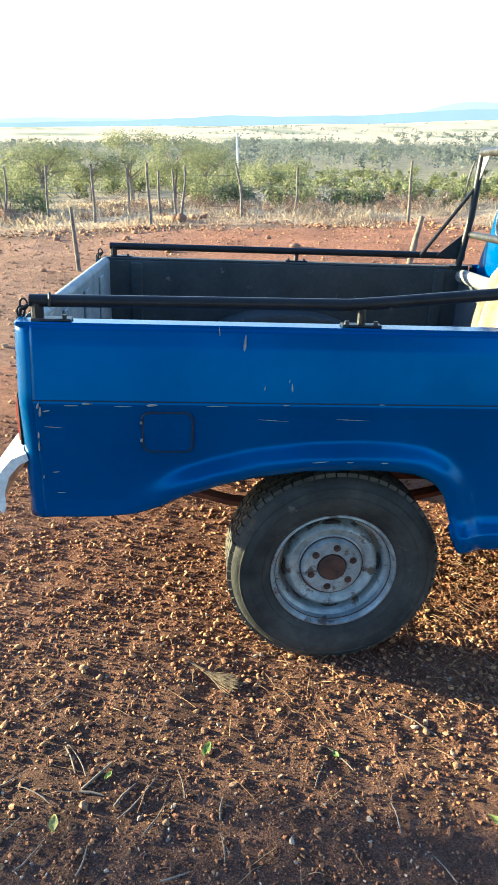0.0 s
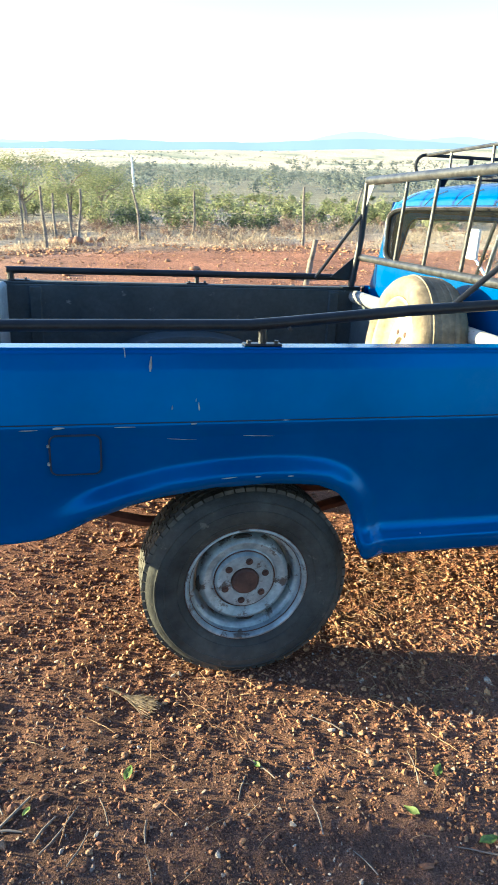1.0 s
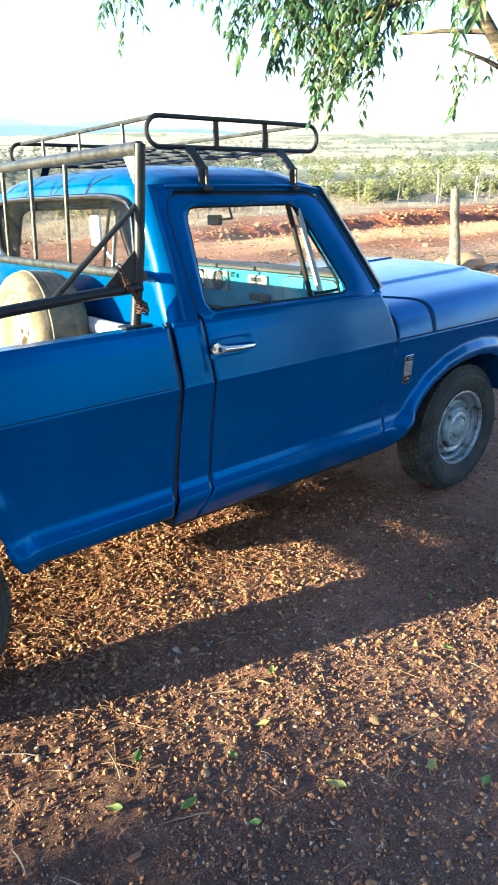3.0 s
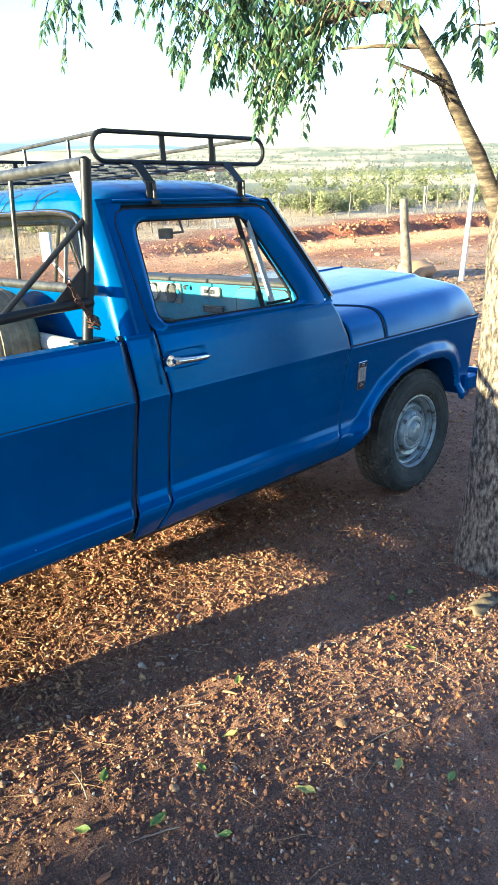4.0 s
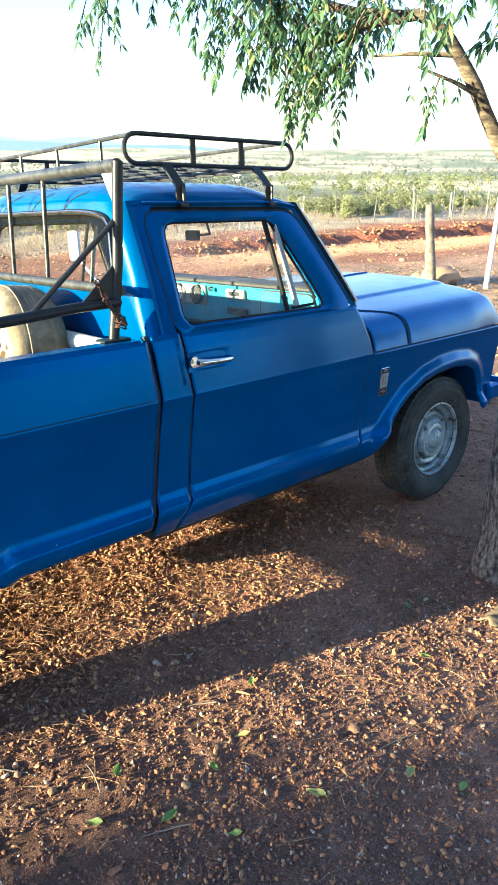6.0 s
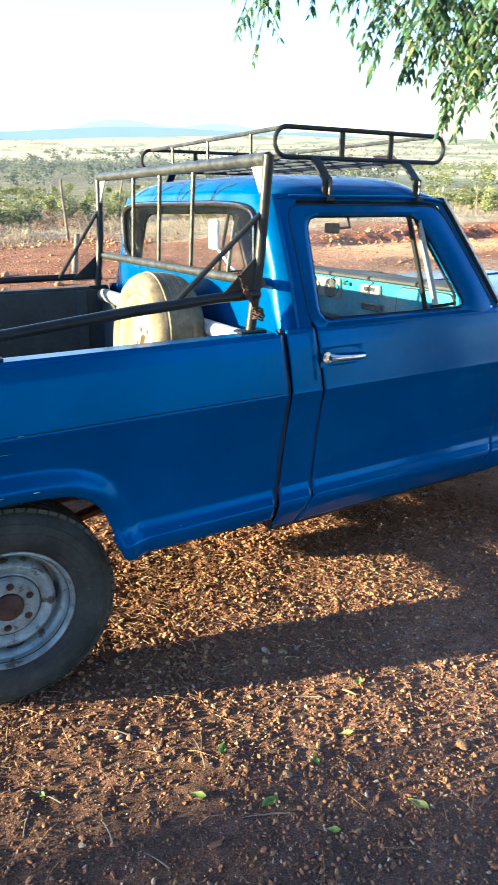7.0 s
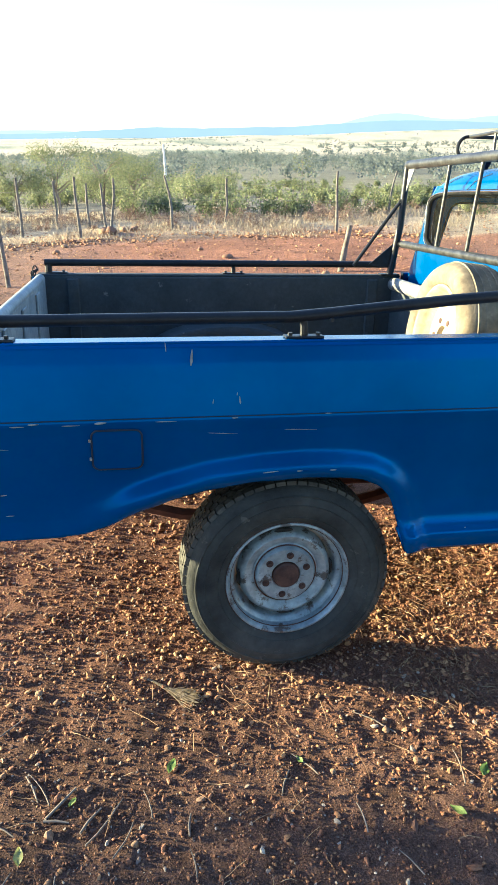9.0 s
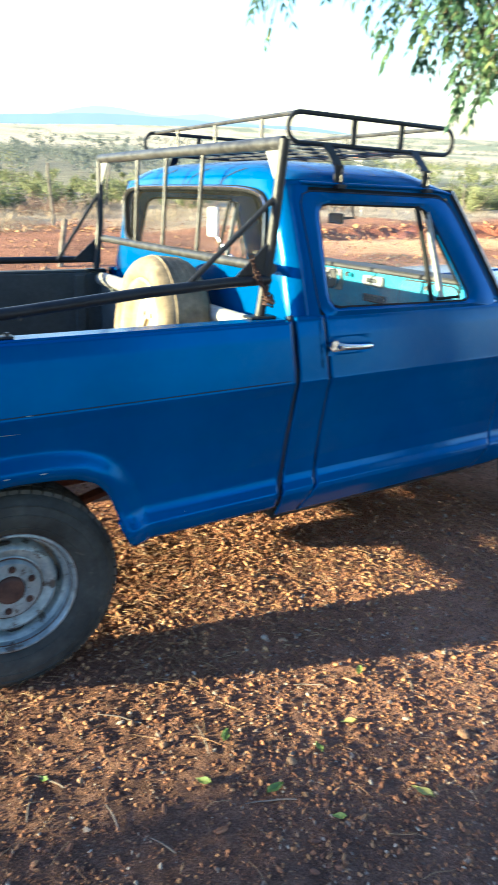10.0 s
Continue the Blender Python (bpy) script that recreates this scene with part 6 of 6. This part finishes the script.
for _ in range(38000):
    x, y = rng.uniform(-1.3, 2.5), rng.uniform(-1.4, 0.8)
    if rng.random() > 0.45 + 0.55 * smooth((x - 0.1) / 0.7):
        continue
    s = rng.uniform(0.0013, 0.0030)
    grit.append(Matrix.Translation(site_to_world(x, y, s * 0.3)) @ Euler((rng.uniform(-0.8, 0.8), rng.uniform(-0.8, 0.8), rng.uniform(0, 6.28))).to_matrix().to_4x4() @ Matrix.Diagonal((s * rng.uniform(0.9, 1.7), s, s * rng.uniform(0.6, 1.0), 1)))
for k in range(17000):
    x, y = rng.uniform(2.3, 4.6), rng.uniform(-1.3, 1.9)
    s = 0.0022 + 0.0045 * rng.random() ** 2.2 + (0.006 * rng.random() if rng.random() < 0.05 else 0.0)
    m = Matrix.Translation(site_to_world(x, y, s * 0.25)) @ Euler((rng.uniform(-0.8, 0.8), rng.uniform(-0.8, 0.8), rng.uniform(0, 6.28))).to_matrix().to_4x4() @ Matrix.Diagonal((s * rng.uniform(0.9, 1.6), s, s * rng.uniform(0.5, 0.9), 1))
    (grit if s < 0.0060 else rows[k % 4]).append(m)
scatter(OCTA_V, OCTA_F, grit, "grit_gravel", GRAVEL, "fine ochre grit between the gravel")
for k in range(4):
    scatter(*PEBBLES[k], rows[k], "gravel", GRAVEL, "loose ochre and brown gravel strewn over the yard")

rows = [[], []]
for k in range(15500):
    x, y = rng.uniform(-1.9, 2.6), rng.uniform(-0.35, 2.6)
    if noise.noise((x * 3.0, y * 3.0, 30.0)) < rng.uniform(-0.9, 0.3) or rng.random() > smooth((y + 0.4) / 0.4):
        continue
    s = 0.0036 + 0.0080 * rng.random() ** 2.4
    m = Matrix.Translation(site_to_world(x, y, s * 0.3)) @ Euler((rng.uniform(-0.8, 0.8), rng.uniform(-0.8, 0.8), rng.uniform(0, 6.28))).to_matrix().to_4x4()
    rows[k % 2].append(m @ Matrix.Diagonal((s * rng.uniform(0.9, 1.6), s, s * rng.uniform(0.6, 1.0), 1)))
for k in range(2):
    scatter(*PEBBLES[k + 2], rows[k], "clod_gravel", CLOD, "crumbly reddish clods under and behind the truck")

rows = []
for _ in range(11000):
    a, r = radians(rng.uniform(-24, 64)), 4.5 + 16.0 * rng.random() ** 1.3
    x, y = 0.2 + r * math.sin(a), -1.6 + r * math.cos(a)
    s = (0.006 + 0.016 * rng.random() ** 2.5) * (1 + r * 0.05)
    rows.append(Matrix.Translation((x, y, ground_height(x, y) + s * 0.2)) @ Euler((0, 0, rng.uniform(0, 6.28))).to_matrix().to_4x4() @ Matrix.Diagonal((s * rng.uniform(0.8, 1.6), s, s * 0.7, 1)))
for _ in range(3200):
    a = radians(rng.uniform(-26, 24))
    r = 17.3 + 0.5 * noise.noise((a * 9.0, 1.0, 0.0)) + rng.gauss(0, 0.45)
    x, y = 0.2 + r * math.sin(a), -1.6 + r * math.cos(a)
    if noise.noise((x * 0.8, y * 0.8, 40.0)) < rng.uniform(-0.4, 0.4):
        continue
    s = 0.012 + 0.05 * rng.random() ** 3
    rows.append(Matrix.Translation((x, y, ground_height(x, y) + s * 0.3)) @ Euler((0, 0, rng.uniform(0, 6.28))).to_matrix().to_4x4() @ Matrix.Diagonal((s * rng.uniform(0.8, 1.8), s, s * 0.8, 1)))
for _ in range(2600):
    q = BANK_AT + BANK_DIR * rng.uniform(-9, 16) + BANK_OUT * rng.gauss(0.1, 0.45)
    s = 0.015 + 0.05 * rng.random() ** 3
    rows.append(Matrix.Translation((q.x, q.y, ground_height(q.x, q.y) + s * 0.2)) @ Euler((rng.random(), rng.random(), rng.uniform(0, 6.28))).to_matrix().to_4x4() @ Matrix.Diagonal((s * rng.uniform(0.8, 1.6), s, s * 0.8, 1)))
scatter(OCTA_V, OCTA_F, rows, "far_gravel", CLOD, "scattered stones over the bare red soil")


rows = []
for _ in range(5200):
    a, r = radians(rng.uniform(40, 66)), rng.uniform(6.5, 14.0)
    x, y = 0.2 + r * math.sin(a), -1.6 + r * math.cos(a)
    if noise.noise((x * 0.9, y * 0.9, 50.0)) < rng.uniform(-0.5, 0.25):
        continue
    s = 0.012 + 0.022 * rng.random() ** 2
    rows.append(Matrix.Translation((x, y, ground_height(x, y) + s * 0.3)) @ Euler((rng.uniform(-0.6, 0.6), rng.uniform(-0.6, 0.6), rng.uniform(0, 6.28))).to_matrix().to_4x4() @ Matrix.Diagonal((s * rng.uniform(1.0, 2.2), s, s * 0.25, 1)))
scatter(OCTA_V, OCTA_F, rows, "leaf_litter", DRY_GRASS, "pale dry leaf litter and chips round the fence posts")


def straws(count, area, name, label, lmin, lmax, seed, radius=0.0011):
    rng = random.Random(seed)
    g = Geo()
    for _ in range(count):
        x, y = rng.uniform(area[0], area[1]), rng.uniform(area[2], area[3])
        if noise.noise((x * 2.2, y * 2.2, 12.0)) < rng.uniform(-0.5, 0.35):
            continue
        an, ln = rng.uniform(0, 6.28), rng.uniform(lmin, lmax)
        turn = rng.uniform(-0.10, 0.10)
        pts = []
        px, py = x, y
        for k in range(4):
            p = site_to_world(px, py, 0.004 + 0.012 * math.sin(k / 3 * math.pi) * rng.random())
            pts.append(p)
            px += math.cos(an + turn * k) * ln / 3
            py += math.sin(an + turn * k) * ln / 3
        g.tube(pts, [radius, radius * 1.2, radius, radius * 0.5], 3, False)
    me = to_mesh(name, g, STRAW, None)
    tagged(new(name, me), label, "straw", kind="stuff")


straws(1300, (-1.6, 2.8, -1.6, 1.8), "straw_litter", "thin dry straw and twigs lying on the gravel", 0.03, 0.12, 5, 0.0008)
straws(3000, (-0.2, 1.9, -0.25, 1.0), "dead_grass_litter", "matted dry grass lying under the truck", 0.02, 0.09, 6, 0.0009)
straws(1500, (1.9, 4.2, -0.9, 1.0), "dead_grass_litter", "matted dry grass lying round the tree and front wheel", 0.03, 0.12, 8, 0.0009)

rng = random.Random(9)
for k, (x, y, ln, an) in enumerate(((-0.62, -0.55, 0.16, 0.75), (-0.55, -0.60, 0.11, 0.9), (-0.72, -0.42, 0.13, 1.9), (-0.35, -0.68, 0.08, 1.5), (-0.80, -0.50, 0.12, 2.4), (0.10, -0.62, 0.09, 1.4),
                                     (0.30, -0.30, 0.15, 2.2), (0.55, -0.78, 0.14, 2.5), (1.3, -1.0, 0.22, 2.7), (1.6, -0.9, 0.16, 0.4), (-0.15, -0.80, 0.07, 0.2), (0.9, -0.45, 0.10, 2.3),
                                     (0.42, -0.52, 0.13, 1.2), (-0.95, -0.62, 0.12, 0.6), (-0.85, -0.68, 0.10, 0.75), (-0.98, -0.45, 0.09, 0.3), (-0.70, -0.70, 0.08, 1.2), (-0.5, -0.72, 0.07, 0.1), (-0.45, -0.5, 0.10, 1.6), (0.2, -0.75, 0.08, 1.9), (-0.9, -0.15, 0.10, 0.6), (1.15, -0.62, 0.12, 0.9), (0.02, -0.42, 0.10, 2.0))):
    pts = [site_to_world(x + math.cos(an + 0.05 * j) * ln * j / 4, y + math.sin(an + 0.05 * j) * ln * j / 4, 0.005 + rng.uniform(0, 0.004)) for j in range(5)]
    t = new("twig", to_mesh("twig", Geo().tube(pts, [0.0022, 0.0025, 0.0021, 0.0018, 0.0011], 6), TWIG, 60, 0.0, pts[0]))
    t.location = pts[0]
    tagged(t, "dry brown twig lying on gravel", "twig", "dry twigs")

tuft = Geo()
stem_at, brush_at = Vector((-0.461, 0.057)), Vector((-0.290, -0.080))
run = brush_at - stem_at
across = Vector((-run.y, run.x)).normalized()
for k in range(120):
    off, start = rng.gauss(0, 0.35), (0.0 if k < 14 else rng.uniform(0.30, 0.62))
    end = rng.uniform(0.75, 1.06)
    pts = []
    for j in range(5):
        f = start + (end - start) * j / 4
        spread = 0.004 + 0.052 * smooth((f - 0.30) / 0.75)
        q = stem_at + run * f + across * (off * spread)
        pts.append(site_to_world(q.x, q.y, 0.005 + 0.012 * rng.random() * smooth(f)))
    tuft.tube(pts, [0.0013, 0.0014, 0.0012, 0.0010, 0.0005], 4, False)
tp = site_to_world(-0.36, -0.02)
ob = new("straw_tuft", to_mesh("straw_tuft", tuft, DRY_GRASS, None, 0.0, tp))
ob.location = tp
tagged(ob, "uprooted tuft of pale dry grass on gravel", "grass tuft")

FALLEN_MESHES = []
for k in range(3):
    g = Geo()
    n = 9
    for i in range(n + 1):
        f = i / n
        w = 0.26 * math.sin(math.pi * min(1, f * 1.02)) ** 0.8 * (1 - 0.35 * f)
        curl = 0.12 * math.sin(f * 3 + k) + 0.03 * k
        for s in (-1, -0.5, 0, 0.5, 1):
            g.v.append((f - 0.5, w * s, 0.05 + curl * 0.5 + 0.07 * abs(s) * (1 + 0.5 * math.sin(f * 9 + s * k))))
    g.f = [(i * 5 + j, (i + 1) * 5 + j, (i + 1) * 5 + j + 1, i * 5 + j + 1) for i in range(n) for j in range(4)]
    FALLEN_MESHES.append(to_mesh("fallen_leaf", g, FALLEN, 70))
for k, ((x0, y0), (x1, y1), w) in enumerate((((-0.727, -0.46), (-0.655, -0.373), 0.0040), ((-0.635, -0.514), (-0.584, -0.447), 0.0036), ((-0.732, -0.465), (-0.666, -0.479), 0.0032),
                                             ((-0.358, -0.565), (-0.350, -0.498), 0.0034), ((-0.796, -0.309), (-0.753, -0.402), 0.0030), ((-0.097, -0.474), (-0.060, -0.396), 0.0026))):
    a, b = site_to_world(x0, y0, w), site_to_world(x1, y1, w)
    mid = a.lerp(b, 0.45) + Vector((0.003 * (-1) ** k, 0.002, 0.001))
    stick = new("stick", to_mesh("stick", Geo().tube([a, mid, b], [w * 0.9, w, w * 0.7], 7, True, 0.15), TWIG, 60, 0.0, a))
    stick.location = a
    tagged(stick, "short thick grey-brown stick lying on soil", "stick", "broken sticks")
stick_at = site_to_world(1.0, -0.50, 0.006)
pts = [site_to_world(0.985, -0.455, 0.007), site_to_world(0.995, -0.475, 0.009), site_to_world(1.008, -0.500, 0.007)]
ob = new("pale_stick", to_mesh("pale_stick", Geo().tube(pts, [0.0042, 0.0046, 0.003], 8), STRAW, 60, 0.0, stick_at))
ob.location = stick_at
tagged(ob, "short pale peeled stick lying on gravel", "stick")
for k, (x, y, s, an) in enumerate(((-0.391, -0.335, 0.055, 1.2), (0.868, -0.94, 0.065, 1.9), (0.498, -0.48, 0.06, 0.9), (1.86, -0.533, 0.05, 0.8), (1.13, -1.07, 0.06, 0.4), (0.36, -0.60, 0.05, 2.2),
                                   (0.52, -0.72, 0.06, 0.1), (0.72, -0.66, 0.045, 1.4), (0.87, -0.62, 0.05, 2.6), (-0.78, -0.56, 0.055, 1.7), (-0.66, -0.42, 0.035, 1.1), (-0.02, -0.36, 0.035, 2.0),
                                   (1.05, -0.46, 0.05, 0.7), (1.95, -0.56, 0.045, 0.1), (-0.02, -0.85, 0.04, 0.5), (1.62, -0.78, 0.045, 1.8), (1.2, -1.2, 0.05, 0.2), (0.62, -0.88, 0.04, 2.4))):
    ob = new("fallen_leaf", FALLEN_MESHES[k % 3])
    ob.matrix_world = Matrix.Translation(site_to_world(x, y, 0.006)) @ Euler((0.15 * math.sin(k), 0.1, an)).to_matrix().to_4x4() @ Matrix.Diagonal((s, s, s, 1))
    tagged(ob, "fallen yellow-green leaf on gravel", "leaf", "fallen leaves")
bark = Geo().grid(spaced(-0.5, 0.5, 0.1), spaced(-0.5, 0.5, 0.125), lambda u, v: (2.06 + 0.16 * u + 0.01 * math.sin(9 * v), -0.83 + 0.075 * v, 0.02 - 0.05 * v * v + 0.006 * math.sin(14 * u + 5 * v)))
bk = thing("bark_piece", (2.06, -0.83, 0.0), "curled slab of dry pale bark on the ground", "bark")
part("slab", bark, DRY_GRASS, bk, thick=0.008)

# ---- dry grass beyond the fence ----
def grass_blades():
    rng = random.Random(31)
    verts, faces = [], []
    while len(faces) < 60000:
        if rng.random() < 0.72:
            a = radians(rng.uniform(-26, 26))
            r = 17.7 + 0.9 * noise.noise((a * 6.0, 3.0, 0.0)) + 9.0 * rng.random() ** 1.3
            x0, y0 = 0.2 + r * math.sin(a), -1.6 + r * math.cos(a)
            tall = 0.05 + 0.15 * smooth((r - 17.4) / 3.0)
        else:
            p = BANK_AT + BANK_DIR * rng.uniform(-14, 22) + BANK_OUT * (2.2 + 8 * rng.random() ** 1.2)
            x0, y0, tall = p.x, p.y, 0.16
        if noise.noise((x0 * 0.45, y0 * 0.45, 20.0)) < rng.uniform(-0.35, 0.30):
            continue
        tall *= rng.uniform(0.5, 1.3)
        for _ in range(rng.randint(4, 14)):
            x, y = x0 + rng.gauss(0, 0.28), y0 + rng.gauss(0, 0.28)
            z = ground_height(x, y)
            h, w, an = tall * rng.uniform(0.3, 1.2), rng.uniform(0.002, 0.004), rng.uniform(0, 6.28)
            dx, dy = math.cos(an) * w, math.sin(an) * w
            lx, ly = rng.gauss(0, 0.28) * h, rng.gauss(0, 0.28) * h
            k = len(verts)
            verts += [(x - dx, y - dy, z - 0.02), (x + dx, y + dy, z - 0.02), (x + lx * 0.35 + dx * 0.7, y + ly * 0.35 + dy * 0.7, z + h * 0.6), (x + lx, y + ly, z + h)]
            faces += [(k, k + 1, k + 2), (k, k + 2, k + 3)]
    me = bpy.data.meshes.new("dry_grass")
    me.from_pydata(verts, [], faces)
    me.materials.append(DRY_GRASS)
    me.update()
    tagged(new("dry_grass", me), "tall pale dry grass beyond the fence", "grass", kind="stuff")


grass_blades()


# ---- scrub and woodland ----
def scrub_mass(name, label, mat, count, r0, r1, a0, a1, h0, h1, leaf, per, seed, power=1.0, twigs=False, clump=-0.25):
    """Many bushes as clouds of small leaves with gaps, joined."""
    rng = np.random.default_rng(seed)
    all_v, stems = [], Geo()
    for _ in range(count):
        a = math.radians(rng.uniform(a0, a1))
        r = r0 + (r1 - r0) * rng.random() ** power
        x, y = 0.2 + r * math.sin(a), -1.6 + r * math.cos(a)
        along, q = bank_place(x, y)
        if r < 60 and x > 5 and q < 5.0:
            continue
        if noise.noise((x * 8.0 / r1, y * 8.0 / r1, 15.0)) < clump:
            continue
        z = ground_height(x, y)
        h = rng.uniform(h0, h1) * (0.62 if r < 60 and x > 7 else 1.0)
        w = h * rng.uniform(0.55, 0.95)
        lobes = rng.normal(0, 1, (6, 3)) * (w * 0.45, w * 0.45, h * 0.22) + (x, y, z + h * 0.44)
        pick = lobes[rng.integers(0, 6, per)]
        d = rng.normal(0, 1, (per, 3))
        d /= np.linalg.norm(d, axis=1)[:, None]
        c = pick + d * (rng.random(per) ** 0.45)[:, None] * (w * 0.40, w * 0.40, h * 0.30)
        c = c[c[:, 2] > z + 0.05 * h]
        out = c - (x, y, z + h * 0.30)
        out /= np.linalg.norm(out, axis=1)[:, None] + 1e-9
        out += rng.normal(0, 0.38, (len(c), 3))
        e = np.cross(out, rng.normal(0, 1, (len(c), 3)))
        e /= np.linalg.norm(e, axis=1)[:, None] + 1e-9
        f = np.cross(out, e)
        f /= np.linalg.norm(f, axis=1)[:, None] + 1e-9
        s = (leaf * rng.uniform(0.5, 1.5, len(c)))[:, None]
        quad = np.stack([c + e * s, c + f * s * 0.6, c - e * s, c - f * s * 0.6], axis=1)
        all_v.append(quad.reshape(-1, 3))
        if twigs:
            for k in range(5):
                l = lobes[k]
                mid = ((x + l[0]) / 2 + rng.uniform(-0.1, 0.1), (y + l[1]) / 2, z + (l[2] - z) * 0.55)
                stems.tube([(x + rng.uniform(-0.15, 0.15), y, z - 0.05), mid, (l[0], l[1], l[2] + 0.2 * h)], [0.022, 0.015, 0.005], 4, False)
    verts = np.concatenate(all_v)
    n = len(verts) // 4
    me = bpy.data.meshes.new(name)
    me.from_pydata(verts.tolist(), [], np.arange(n * 4).reshape(n, 4).tolist())
    me.materials.append(mat)
    me.update()
    tagged(new(name, me), label, "scrub", kind="stuff")
    if twigs:
        tagged(new("scrub_stems", to_mesh("scrub_stems", stems, TWIG, None)), "bare grey stems of the dry scrub", "scrub", kind="stuff")


scrub_mass("scrub", "olive green and dry brown thorn scrub beyond the fence", SCRUB, 520, 23.5, 58, -30, 66, 0.8, 1.6, 0.044, 560, 1, 1.7, True)
scrub_mass("low_scrub", "low dry brown weeds along the fence", WEED, 300, 20.0, 25, -28, 62, 0.2, 0.6, 0.022, 200, 2)
scrub_mass("woodland", "dry woodland down in the valley, greyed by painted haze", WOODS, 1400, 62, 300, -34, 42, 1.6, 3.2, 0.125, 150, 3, 0.8, clump=-0.45)
scrub_mass("field_bushes", "yellow-green bushes scattered over a pale dry field", SCRUB, 420, 58, 260, 36, 70, 1.0, 2.6, 0.12, 110, 6, 0.9, clump=0.0)
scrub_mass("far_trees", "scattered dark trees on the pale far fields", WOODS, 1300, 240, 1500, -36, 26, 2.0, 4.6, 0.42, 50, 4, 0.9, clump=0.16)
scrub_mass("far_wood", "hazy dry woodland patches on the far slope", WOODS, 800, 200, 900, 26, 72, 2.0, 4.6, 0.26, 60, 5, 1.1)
for k, (x, y, h, sp) in enumerate(((-5.7, 22.4, 2.6, 1.25), (-3.1, 26.0, 2.7, 1.4), (-1.5, 27.5, 2.6, 1.4), (-4.5, 25.0, 2.2, 1.0), (-6.6, 26.5, 2.3, 1.2), (-0.2, 30.0, 2.3, 1.3))):
    leafy_tree("scrub_tree", (x, y), h, sp, "sparse yellow-green thorn tree behind the fence", 50 + k, 0.030, 8000, 0.5, SCRUB, "scrub trees", 0.06, 0.3)
farm_z = ground_height(150.0, 170.0)
farm = thing("farm_house", (150.0, 170.0, farm_z), "tiny far farmhouse with a red tiled roof", "house", site=False)
part("wall", Geo().box(146, 154, 168, 172, farm_z - 0.5, farm_z + 2.4, 0.05), WHITE_POST, farm)
part("roof", Geo().add([(145.6, 167.4, farm_z + 2.4), (154.4, 167.4, farm_z + 2.4), (154.4, 172.6, farm_z + 2.4), (145.6, 172.6, farm_z + 2.4), (145.6, 170, farm_z + 4.0), (154.4, 170, farm_z + 4.0)],
                       [(0, 1, 5, 4), (2, 3, 4, 5), (0, 4, 3), (1, 2, 5)]), ROOF_TILE, farm)


# ---- distant hills ----
def hill_range(name, label, mat, radius, base, peaks, rough, seed):
    g = Geo()
    for k in range(241):
        a = -60 + 0.6 * k
        z = base - 60.0 * smooth((a - 36.0) / 9.0)
        for at, width, tall in peaks:
            z += tall * math.exp(-((a - at) / width) ** 2)
        z += rough * noise.noise((a * 0.25, seed, 0.0)) + 0.4 * rough * noise.noise((a * 1.1, seed, 3.0))
        s, c = math.sin(radians(a)), math.cos(radians(a))
        g.v += [(radius * s, radius * c, -140.0), (radius * s, radius * c, z), ((radius + 300) * s, (radius + 300) * c, -140.0)]
    g.f = [f for k in range(240) for f in ((3 * k, 3 * k + 3, 3 * k + 4, 3 * k + 1), (3 * k + 1, 3 * k + 4, 3 * k + 5, 3 * k + 2))]
    tagged(new(name, to_mesh(name, g, mat, 80)), label, "hills", kind="structure")


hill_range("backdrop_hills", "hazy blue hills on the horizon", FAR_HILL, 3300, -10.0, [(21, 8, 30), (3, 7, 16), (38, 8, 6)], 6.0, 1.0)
hill_range("backdrop_ridge", "haze-pale blue ridge far behind the hills", FAR_RIDGE, 4100, -12.0, [(20.6, 3.8, 74), (28.4, 3.4, 52), (-12, 8, 24)], 6.0, 5.0)
